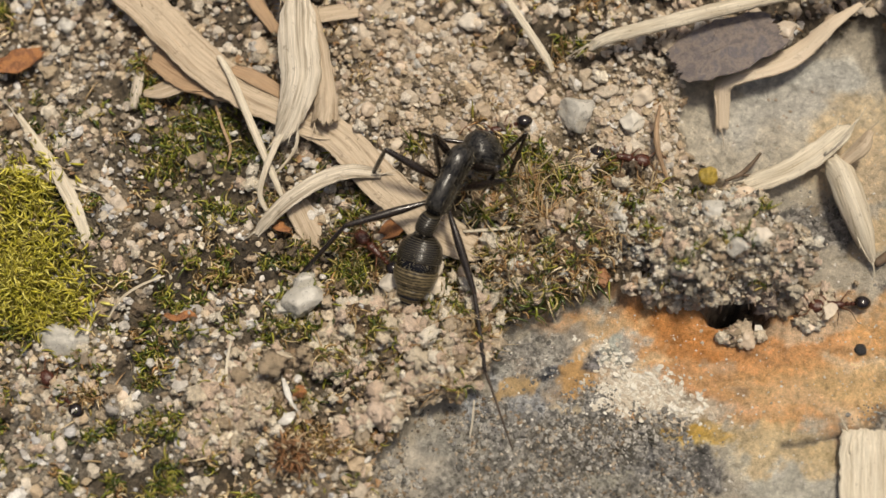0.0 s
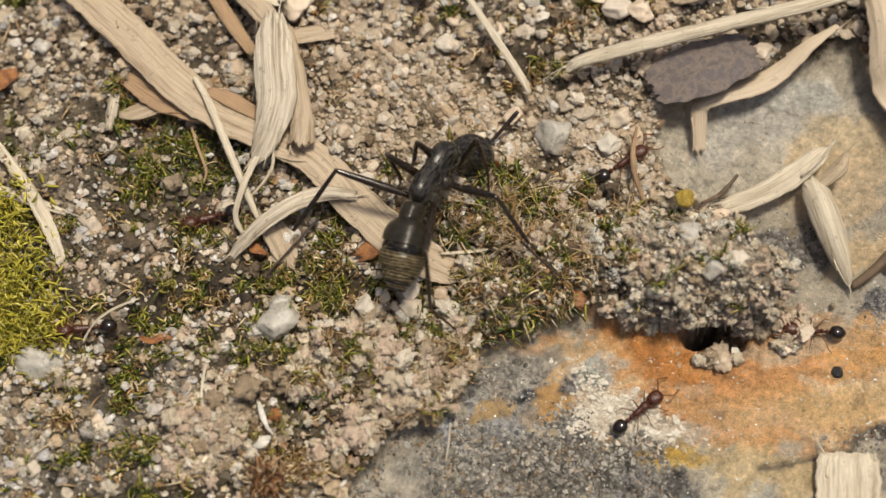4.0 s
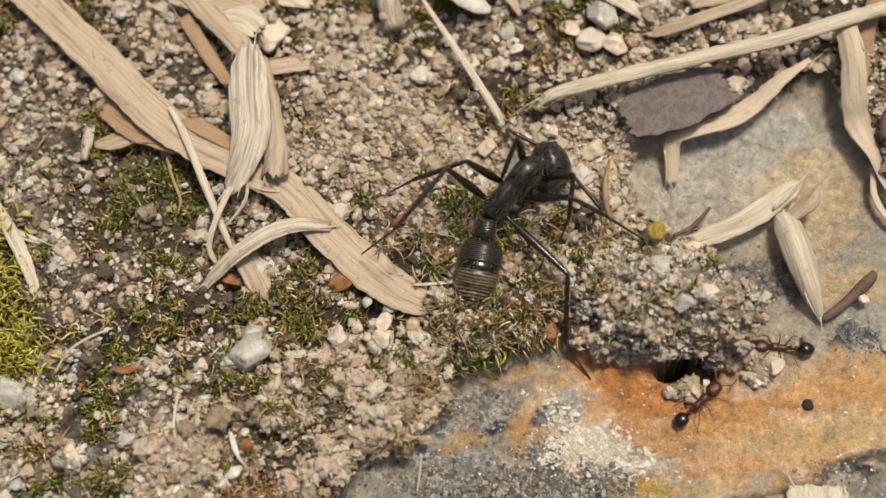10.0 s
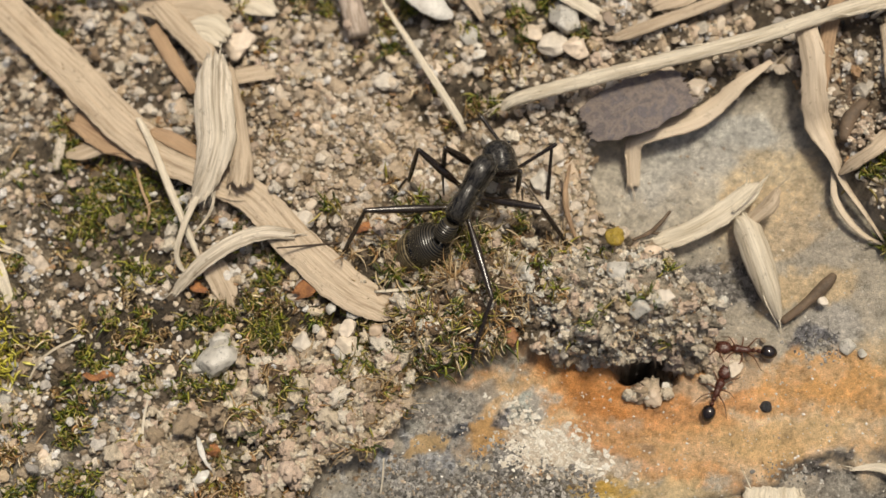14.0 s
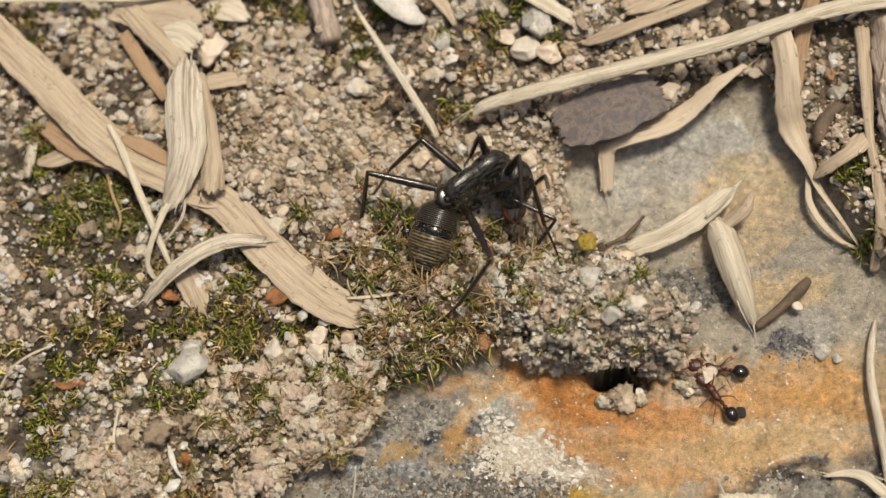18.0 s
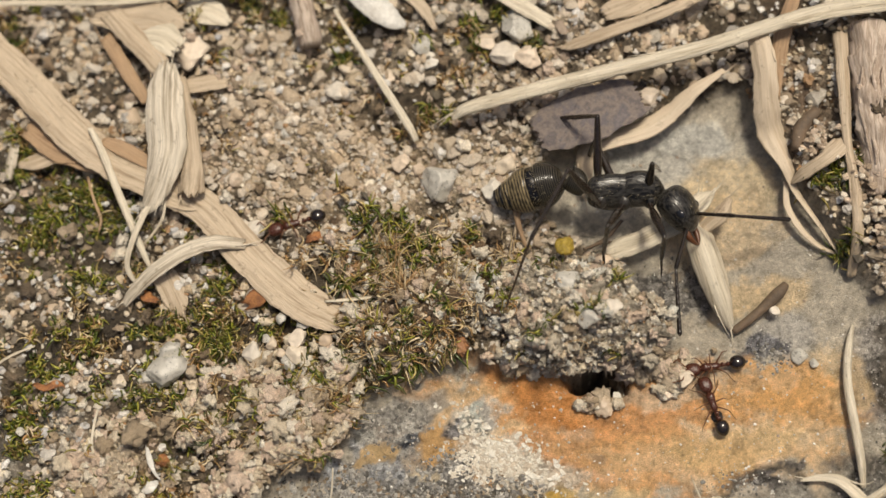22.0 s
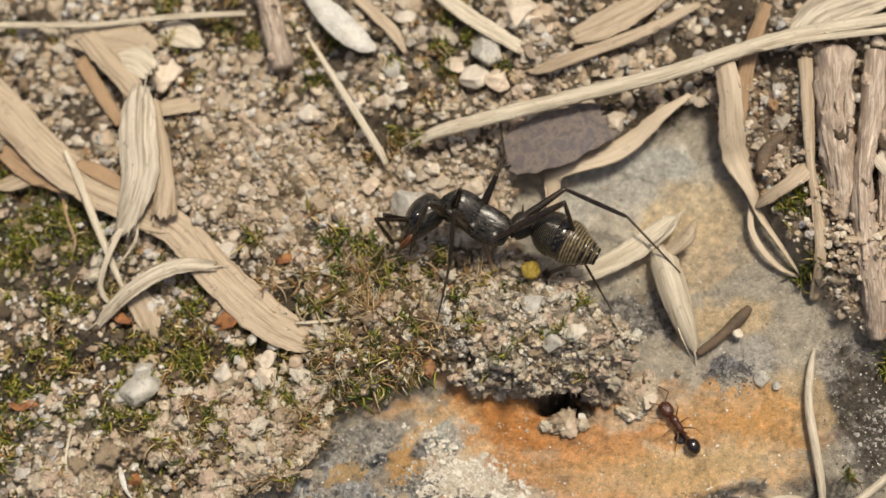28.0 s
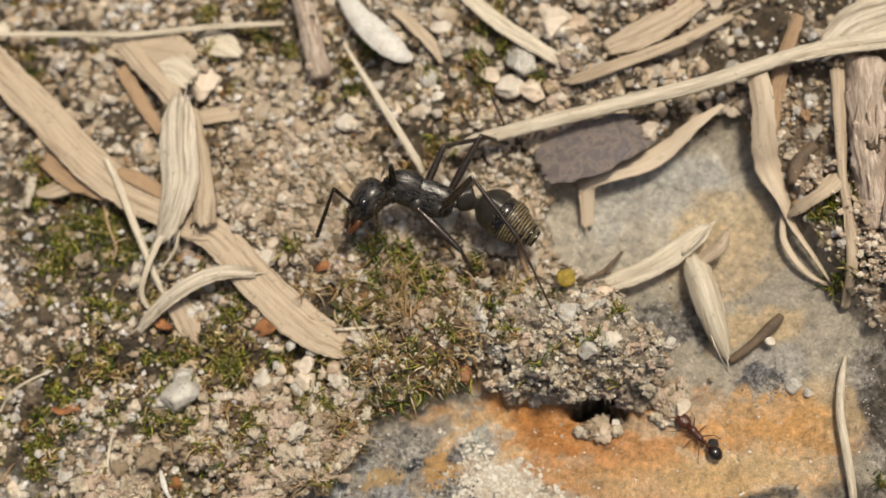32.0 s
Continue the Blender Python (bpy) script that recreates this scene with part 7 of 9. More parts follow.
moss("moss", [(-4.68, 2.76, -1.04), (-6.95, 2.45, -1.10), (-1.83, 3.12, -1.10), (-9.22, 2.15, -1.16), (-13.18, 1.26, -1.34), (-12.85, 0.13, -1.55), (-4.67, 1.80, -1.69), (-6.23, 0.51, -2.33)], ((1.4, 0.5), (1.0, 0.5), (0.8, 0.3), (0.7, 0.3), (0.7, 0.4), (1.0, 0.4), (0.4, 0.3), (0.4, 0.6)), (60, 50, 30, 36, 30, 50, 30, 36), (0.9, 1.8), (0.045, 0.085), MOSS, "fresh yellow-green moss sprigs", 230, curl=3.4, lean=1.5, lift=0.25)
tufts = field(300, (-36, -6), (-10, 14), lambda x, y: np.clip(0.55 + 0.9 * rough(x, y, 6.0, 43, 2), 0, 1) * (1 - sandiness(x, y)), 61)
moss("moss", tufts, [(r_, r_ * 0.8) for r_ in rng.uniform(0.35, 1.1, len(tufts))], rng.integers(10, 34, len(tufts)), (0.35, 1.0), (0.045, 0.085), MOSS, "small dark green moss tufts scattered on soil", 260, curl=3.4, lean=1.4)
moss("moss", [(-23.17, 9.36, 0.27), (-20.26, 9.99, 0.40), (-22.13, 11.49, 0.70), (-20.35, 6.70, -0.26), (-13.70, 3.83, -0.83), (-13.56, 7.64, -0.07), (-16.61, 1.51, -1.29), (-22.24, 0.33, -1.52), (-17.69, 0.37, -1.51), (-23.60, -4.15, -2.36), (-23.06, -3.86, -2.31), (-14.23, 6.16, -0.37), (-13.73, 4.41, -0.72)], ((2.4, 1.4), (1.4, 1.0), (1.6, 0.8), (0.9, 0.5), (0.7, 0.7), (0.6, 0.3), (0.6, 0.5), (0.9, 0.5), (1.0, 0.6), (1.2, 0.6), (1.4, 0.7), (0.5, 0.4), (0.7, 0.5)), (260, 130, 130, 80, 70, 50, 50, 70, 80, 90, 90, 50, 70), (0.3, 0.95), (0.04, 0.085), MOSS, "deep green moss cushions on dark soil", 400, curl=2.4, lean=1.4)
tufts = field(240, (-37, 6), (-11, 26), lambda x, y: np.clip(0.6 + 0.9 * rough(x, y, 5.0, 49, 3), 0, 1) * (1 - sandiness(x, y)), 64)
moss("moss", tufts, [(r_, r_ * 0.8) for r_ in rng.uniform(0.5, 1.4, len(tufts))], rng.integers(8, 26, len(tufts)), (0.35, 1.0), (0.04, 0.08), MOSS_OLD, "withered brown and olive moss strands over soil", 720, curl=3.4, lean=1.45, lift=0.05)
knots = field(1500, (-37, 4), (-11, 27), lambda x, y: np.clip(1.6 * humid(x, y) - 0.5, 0, 1), 68)
r_ = np.random.default_rng(69)
for mat, count, long, text in ((MOSS, 13000, (0.35, 1.1), "curled dark green moss leaves in moist hollows"), (MOSS_OLD, 4000, (0.4, 1.2), "curled brown dead moss in moist hollows")):
    heart = knots[r_.permutation(len(knots))[: len(knots) // 3]]
    p = heart[r_.integers(0, len(heart), count)] + np.clip(r_.normal(0, 0.17, (count, 3)), -0.5, 0.5) * (1, 1, 0)
    p[:, 2] = surface(p[:, 0], p[:, 1]) + 0.08
    strands(p, r_.uniform(*long, count), r_.uniform(0.045, 0.085, count), mat, "moss", text, "moss", 69, 3.4, 1.5)
tufts = field(80, (-30, 10), (12, 30), lambda x, y: np.clip(0.5 + rough(x, y, 6.0, 47, 2), 0, 1), 63)
moss("moss", tufts, [(r_, r_ * 0.8) for r_ in rng.uniform(0.3, 0.9, len(tufts))], rng.integers(15, 40, len(tufts)), (0.2, 0.6), (0.03, 0.06), MOSS_OLD, "sparse brownish moss among sand and straw", 520, curl=0.9)
moss("moss", [(-30.90, 7.86, -0.03), (-30.51, 4.91, -0.62), (-30.97, 3.45, -0.91), (-29.59, 2.58, -1.08), (-28.78, 1.43, -1.30), (-30.65, 1.43, -1.30)], ((1.8, 1.6), (2.2, 2.0), (1.9, 1.9), (2.3, 1.5), (1.9, 1.3), (1.8, 1.3)), (420, 460, 460, 420, 300, 260), (0.5, 1.2), (0.05, 0.10), MOSS_BRIGHT, "bright yellow-green moss cushion", 560, curl=0.7, lift=0.25, lean=0.8)
moss("moss", [(17.69, 12.06, 0.81), (19.14, 12.93, 0.98), (18.37, 8.58, -0.64), (23.11, 4.45, -1.28), (22.79, 3.88, -2.12), (20.19, -1.48, -3.16)], ((1.0, 0.8), (0.5, 0.4), (0.6, 0.5), (0.9, 0.6), (0.8, 0.4), (0.25, 0.35)), (120, 40, 90, 130, 80, 18), (0.4, 1.2), (0.04, 0.08), MOSS, "green moss tufts beside the twigs", 600, lift=0.1, soil=False)
moss("moss", [(-14.88, -5.15, -2.54), (-13.50, -4.86, -2.49), (-11.36, -4.30, -3.21), (-27.09, -2.80, -2.11), (-16.03, -4.34, -2.39)], ((1.6, 0.6), (1.4, 0.6), (1.0, 0.5), (0.9, 0.5), (1.0, 0.5)), (240, 220, 120, 110, 120), (0.3, 0.9), (0.04, 0.09), MOSS_OLD, "reddish-brown withered moss", 620, curl=0.9)
moss("moss", [(-4.64, 9.63, 0.33), (-6.16, 9.93, 0.39), (-3.40, 8.43, 0.09), (-7.25, 6.49, -0.30), (-4.87, 7.24, -0.15), (-1.27, 6.66, -0.27), (1.09, 7.11, -0.18), (3.75, 7.26, -0.15), (-10.72, 9.93, 0.39), (-13.90, 6.47, -0.31), (-20.95, 6.59, -0.28), (-22.76, 9.93, 0.39)], ((1.2, 0.7), (1.0, 0.6), (1.0, 0.6), (0.8, 0.5), (1.2, 0.6), (1.0, 0.5), (0.7, 0.4), (0.7, 0.4), (0.7, 0.4), (0.8, 0.5), (1.2, 0.8), (1.4, 1.0)), (70, 46, 50, 40, 60, 46, 30, 26, 26, 40, 60, 60), (0.6, 1.6), (0.045, 0.085), MOSS, "loose curled green moss between sand and clod", 760, curl=2.4, lean=1.4, lift=0.1)
moss("root_litter", [(-4.13, 8.29, 0.06), (-7.62, 8.57, 0.11), (-9.63, 7.37, -0.13), (-5.85, 6.51, -0.30), (-0.66, 7.72, -0.06), (-1.81, 9.20, 0.24)], ((2.6, 0.9), (1.4, 0.7), (1.2, 0.6), (2.0, 0.6), (2.0, 0.7), (1.4, 0.6)), (50, 24, 20, 34, 30, 16), (0.6, 2.0), (0.025, 0.06), HAIR, "loose brown rootlets and plant litter", 640, curl=0.5, lean=1.5, lift=0.1)
r_ = np.random.default_rng(91)
rosette = np.array((-16.62, -5.78, 0.0)) + r_.normal(0, 0.3, (130, 3)) * (1.3, 1, 0)
rosette[:, 2] = surface(rosette[:, 0], rosette[:, 1]) + 0.15
strands(rosette, r_.uniform(0.7, 1.6, 130), r_.uniform(0.06, 0.13, 130), LEAF_BITS, "withered_moss", "reddish-brown withered moss rosette on soil", "moss", 92, 0.9, 1.5)
litter = field(420, XS, YS, lambda x, y: 0.8 - 0.5 * sandiness(x, y), 67)
strands(litter, rng.uniform(0.5, 1.8, len(litter)), rng.uniform(0.02, 0.06, len(litter)), HAIR, "plant_litter", "thin brown plant shreds on soil", "litter", 660, 0.4, 1.5)
moss("hairy_husk", [(22.75, -5.86, -3.97), (23.92, -4.22, -3.67), (21.61, -6.95, -4.16), (24.67, -5.58, -3.92)], ((1.3, 1.0), (1.1, 1.3), (1.2, 0.6), (1.2, 1.4)), (1800, 1500, 1000, 1500), (1.2, 3.2), (0.012, 0.028), HAIR, "tan hairy plant husk at the slab's edge", 680, curl=0.12, lean=1.35, lift=0.3, soil=False, way=55)
moss("hairy_husk", [(24.63, 14.94, 1.38), (24.54, 11.98, 0.79), (24.32, 8.49, 0.10), (25.18, 17.35, 1.84)], ((0.6, 1.8), (0.6, 1.8), (0.6, 1.6), (0.6, 1.5)), (600, 600, 500, 500), (0.6, 1.8), (0.012, 0.028), HAIR, "orange-brown hairy plant edge", 700, curl=0.2, lean=1.4, lift=0.8, soil=False, way=120)
crust = [(20.42, 9.64, 1.53), (19.57, 10.19, 1.24), (19.43, 12.18, 1.73), (21.34, 9.41, 1.78), (17.09, 13.74, 1.94), (20.79, 8.55, 1.31)]
places = np.concatenate([np.array(c) + np.random.default_rng(5 + k).normal(0, 0.55, (90, 3)) * (1, 1, 0.5) for k, c in enumerate(crust)])
scatter(places, rng.uniform(0.07, 0.24, len(places)), CRUMB, "soil_crust", "grainy soil crust stuck on the twigs", "soil crumbs", seed=11, amount=0.4)



def stride(ob, rows):
    """Key a thing or part by rows of seconds, place in millimetres and turn in degrees."""
    walk(ob, [(t, pose(x * MM, y * MM, z * MM, rx, ry, rz)) for t, x, y, z, rx, ry, rz in rows])


def turn(ob, rows):
    """Key a part that only turns about its joint."""
    x, y, z = ob.location
    walk(ob, [(t, pose(x, y, z, rx, ry, rz)) for t, rx, ry, rz in rows])


def motions():
    stride(ANT["ant"], [(0, -8.84, 7.11, 2.72, 1, -9, 64), (1, -8.86, 8.72, 3.04, -50, -6, 19), (2, -9.23, 8.29, 2.96, -50, -6, 16), (3, -8.83, 7.86, 2.87, -28, -15, 37), (4, -8.38, 8.55, 3.01, -32, 8, 60), (5, -7.91, 9.26, 3.15, -26, 31, 85), (6, -7.46, 9.95, 3.29, -5, 47, 120), (7, -4.11, 9.64, 3.23, -2, -26, 113), (8, -4.86, 10.53, 3.41, -4, -25, 122), (9, -5.28, 10.19, 3.34, -4, 6, 127), (9.5, -4.20, 9.84, 3.27, -5, -8, 86), (10, -3.13, 9.48, 3.20, 4, -18, 44), (11, -2.93, 10.42, 3.38, 4, 39, 71), (12, -2.53, 9.75, 3.25, -3, 34, 53), (13, -3.40, 9.50, 3.20, 10, -18, 53), (14, -3.17, 9.84, 3.27, 8, -12, 59), (15, -2.93, 10.18, 3.34, 6, -6, 65), (16, -2.70, 10.52, 3.40, 6, 0, 70), (17, -2.63, 10.42, 3.38, 4, 14, 65), (17.5, -2.03, 10.56, 3.41, -5, 11, 51), (18, -1.42, 10.71, 3.44, -14, 6, 38), (19, -1.61, 9.64, 3.23, -11, 30, 49), (19.5, -1.53, 9.28, 3.16, -5, 25, 57), (20, -1.44, 8.93, 3.09, -0, 19, 64), (21, -0.87, 9.80, 3.26, -13, -6, 44), (21.5, 3.15, 10.30, 2.71, -29, 2, 24), (22, 7.17, 10.79, 2.16, -46, 4, 2), (23, 9.42, 7.00, 1.40, -2, 22, -47), (24, 9.82, 8.37, 1.67, -3, 21, -48), (24.5, 9.82, 8.37, 1.67, -3, 21, -48), (25.1, 7.25, 9.31, 2.29, 5, -8, -90), (25.8, 4.60, 10.28, 2.93, 34, -22, -142), (26.5, 2.03, 11.22, 3.54, 62, -10, 168), (27, 2.03, 11.22, 3.54, 62, -10, 168), (28, 1.27, 10.13, 3.33, 63, -14, 156), (29, 0.51, 9.85, 3.27, 60, -17, 148), (30, -0.43, 9.96, 3.29, 61, -18, 147), (31, -0.69, 10.74, 3.45, 56, -21, 134), (32, -3.65, 11.83, 3.66, 54, -11, 166)])
    turn(ANT["head"], [(0, -14, 51, -64), (1, 35, 69, 70), (2, -43, 76, -76), (3, 12, 75, 17), (4, -40, 62, -1), (5, -72, 49, 6), (6, -99, 39, 19), (7, 29, 54, 127), (8, 44, 67, 116), (9, -27, 60, 80), (9.5, -17, 63, 25), (10, -18, 68, -39), (11, 70, 45, -18), (12, 39, 43, -44), (13, -24, 67, -75), (14, -12, 67, -64), (15, -0, 65, -53), (16, 9, 63, -44), (17, 21, 56, -38), (17.5, -1, 52, -85), (18, -11, 41, -121), (19, 15, 49, -113), (19.5, 14, 49, -79), (20, 12, 49, -45), (21, -61, 81, -81), (21.5, -11, 64, -35), (22, -0, 44, -29), (23, 10, 4, -33), (24, 14, 29, -34), (24.5, 14, 29, -34), (25.1, 7, 39, -26), (25.8, 1, 49, -19), (26.5, -4, 60, -11), (27, -4, 60, -11), (28, 12, 67, 20), (29, -43, 72, -59), (30, -112, 71, -139), (31, -67, 83, -73), (32, 13, 60, 32)])
    turn(ANT["petiole"], [(0, -1, -43, -4), (1, -12, -9, -34), (2, 1, -11, 4), (3, -10, -15, -13), (4, -5, -48, -8), (5, -4, -82, -2), (6, -177, -65, 178), (7, -3, -44, -5), (8, 4, -48, 6), (9, 40, -86, -51), (9.5, 4, -64, 10), (10, 14, -42, 29), (11, 98, -71, -121), (12, 42, -46, -122), (13, 0, -27, 0), (14, -2, -43, -6), (15, -1, -60, -14), (16, 8, -76, -30), (17, 49, -73, -114), (17.5, 11, -66, -100), (18, -15, -57, -100), (19, 15, -40, -113), (19.5, 14, -42, -95), (20, 13, -44, -77), (21, -21, -12, -62), (21.5, -14, 7, -39), (22, -0, 22, -11), (23, 6, -17, -21), (24, 7, -60, -18), (24.5, 7, -60, -18), (25.1, 1, -32, -9), (25.8, -1, -3, -5), (26.5, -0, 25, -2), (27, -0, 25, -2), (28, 1, 51, 2), (29, 20, 71, 29), (30, 47, 78, 58), (31, 39, 68, 51), (32, 2, 28, 6)])
    stride(ANT["gaster"], [(0, -2.86, 0.06, -0.86, 2, -27, 9), (1, -2.98, 0.69, -0.21, 8, -49, 9), (2, -3.18, -0.09, -0.24, -8, -36, -17), (3, -3.13, 0.27, -0.32, 6, -20, 7), (4, -2.57, 0.17, -0.59, 10, -37, -6), (5, -1.99, 0.08, -0.87, 21, -52, -25), (6, -1.42, -0.02, -1.14, 47, -63, -58), (7, -2.85, 0.08, -0.87, 0, -8, 0), (8, -2.78, -0.09, -0.94, -6, 5, -20), (9, -2.01, 0.07, -1.25, 8, -39, -33), (9.5, -2.39, -0.19, -1.05, 3, -22, 2), (10, -2.77, -0.44, -0.84, 9, -5, 32), (11, -1.74, 0.34, -1.19, -46, -88, 48), (12, -1.49, 0.74, -0.90, 9, -59, -16), (13, -3.07, -0.00, -0.57, -16, -47, -58), (14, -2.79, 0.05, -0.78, -11, -44, -40), (15, -2.50, 0.11, -1.00, -5, -42, -22), (16, -2.22, 0.16, -1.22, 1, -42, -4), (17, -1.80, 0.34, -1.20, -4, -59, 11), (17.5, -1.82, 0.50, -1.13, 0, -47, 19), (18, -1.83, 0.67, -1.06, 5, -35, 26), (19, -1.57, 0.89, -0.80, -1, -76, 3), (19.5, -1.86, 0.88, -0.84, 1, -71, -2), (20, -2.15, 0.88, -0.87, 1, -66, -5), (21, -2.53, 1.09, -0.25, 8, -31, 14), (21.5, -2.81, 0.66, 0.11, 5, -24, 3), (22, -3.09, 0.22, 0.47, -0, -18, -8), (23, -3.07, 0.43, -0.36, -25, -63, 61), (24, -2.54, 0.19, -1.09, -18, -45, 57), (24.5, -2.54, 0.19, -1.09, -18, -45, 57), (25.1, -2.72, 0.14, -0.56, -8, -39, 37), (25.8, -2.91, 0.08, -0.00, -2, -31, 19), (26.5, -3.09, 0.03, 0.53, 1, -22, 4), (27, -3.09, 0.03, 0.53, 1, -22, 4), (28, -2.74, -0.03, 0.97, -3, 1, -6), (29, -2.31, -0.19, 1.19, -8, -16, -9), (30, -2.09, -0.21, 1.23, -7, -15, -8), (31, -2.25, -0.37, 1.16, -5, -0, -5), (32, -3.06, -0.11, 0.59, -3, -16, -8)])
    turn(ANT["scape_l"], [(0, -14, 39, 160), (1, -116, -36, 171), (2, -9, -11, 178), (3, -29, 12, 140), (4, 21, 23, 174), (5, 68, 4, -154), (6, 104, -29, -144), (7, 49, 14, -129), (8, -19, -60, 21), (9, 33, -44, -39), (9.5, -44, -32, 71), (10, -40, 27, 129), (11, -48, 44, 134), (12, -36, 13, 145), (13, -58, 7, 114), (14, -55, 21, 118), (15, -50, 35, 124), (16, -43, 49, 133), (17, 8, 69, -171), (17.5, -72, 8, 119), (18, -109, -67, 134), (19, 8, -12, -173), (19.5, 10, -5, -172), (20, 12, 3, -171), (21, -55, 2, 136), (21.5, -54, -48, 81), (22, 26, -50, -38), (23, -19, -13, 101), (24, -34, -19, 55), (24.5, -34, -19, 55), (25.1, -27, -15, 42), (25.8, -21, -10, 30), (26.5, -17, -4, 19), (27, -17, -4, 19), (28, -33, -32, 56), (29, -95, -75, 112), (30, -81, -56, 97), (31, -21, -10, 30), (32, -55, -51, 85)])
    stride(ANT["flagellum_l"], [(0, 0.02, 1.10, -1.39, -57, 51, 89), (1, -0.14, 0.73, 1.90, -52, -31, 71), (2, -0.65, 0.48, 0.81, -63, 37, 103), (3, -0.01, 2.09, -0.26, -34, -13, 52), (4, 0.02, 1.07, 0.36, 20, -27, 17), (5, 0.06, 0.02, 1.00, 74, -8, -16), (6, 0.10, -1.01, 1.62, 114, 27, -24), (7, 0.36, -1.66, -0.37, 9, -51, -10), (8, 3.26, 0.85, 2.64, -83, 23, 51), (9, 3.50, -0.83, 2.19, -76, 52, 82), (9.5, 2.00, 0.71, 0.63, -71, 37, 58), (10, 0.50, 2.26, -0.93, -60, 25, 36), (11, 0.64, 1.78, -1.57, -76, 14, 98), (12, -0.16, 1.89, -0.30, -61, 13, 64), (13, 0.90, 2.82, -0.02, -119, 72, 50), (14, 0.86, 2.45, -0.59, -149, 62, 21), (15, 0.83, 2.07, -1.16, -163, 49, 8), (16, 0.79, 1.70, -1.72, -170, 35, 2), (17, 1.02, 0.23, -2.21, -59, 45, 109), (17.5, 1.14, 0.69, 0.28, -71, 62, 94), (18, 1.25, 1.15, 2.78, -107, 73, 55), (19, -0.62, 0.06, 0.85, -83, 63, 65), (19.5, -0.65, 0.02, 0.51, -76, 48, 63), (20, -0.67, -0.02, 0.18, -70, 33, 59), (21, 0.07, 2.27, 0.22, -65, 4, 85), (21.5, 1.72, 0.78, 1.29, -51, -9, 71), (22, 3.37, -0.70, 2.36, -34, -18, 53), (23, 1.52, 2.97, 0.89, 8, 3, -25), (24, 3.48, 2.46, 1.19, 18, -19, -25), (24.5, 3.48, 2.46, 1.19, 18, -19, -25), (25.1, 3.83, 2.06, 0.96, 30, -12, -41), (25.8, 4.20, 1.64, 0.72, 39, -1, -55), (26.5, 4.55, 1.24, 0.49, 46, 11, -67), (27, 4.55, 1.24, 0.49, 46, 11, -67), (28, 3.28, 2.28, 1.73, 47, 33, -87), (29, 1.75, 1.02, 2.91, 37, 12, -39), (30, 1.83, 1.86, 2.55, 55, -2, -43), (31, 4.29, 1.72, 0.78, 44, 19, -82), (32, 2.15, 2.09, 2.39, 51, 29, -36)])
    turn(ANT["scape_r"], [(0, 169, -72, -173), (1, 61, 31, -92), (2, 53, -49, -61), (3, 29, -47, -44), (4, 52, -21, -83), (5, 55, 12, -110), (6, 39, 42, -143), (7, 27, 33, -151), (8, 25, 51, -154), (9, -38, 38, 135), (9.5, 35, 44, -122), (10, 50, -7, -66), (11, 146, -34, -166), (12, 78, -52, -103), (13, -88, -55, 110), (14, -76, -71, 88), (15, -8, -79, 12), (16, 36, -67, -40), (17, 29, -62, -32), (17.5, -24, -44, 31), (18, -37, -11, 56), (19, -46, -16, 106), (19.5, -56, -23, 114), (20, -68, -28, 124), (21, 42, -48, -48), (21.5, 58, 0, -49), (22, 80, 47, -33), (23, 18, -8, -86), (24, 43, 6, -96), (24.5, 43, 6, -96), (25.1, 23, -14, -57), (25.8, -8, -14, -10), (26.5, -28, 5, 30), (27, -28, 5, 30), (28, -38, -28, 70), (29, -60, -42, 111), (30, -75, -55, 90), (31, 19, 2, -155), (32, -44, -17, 80)])
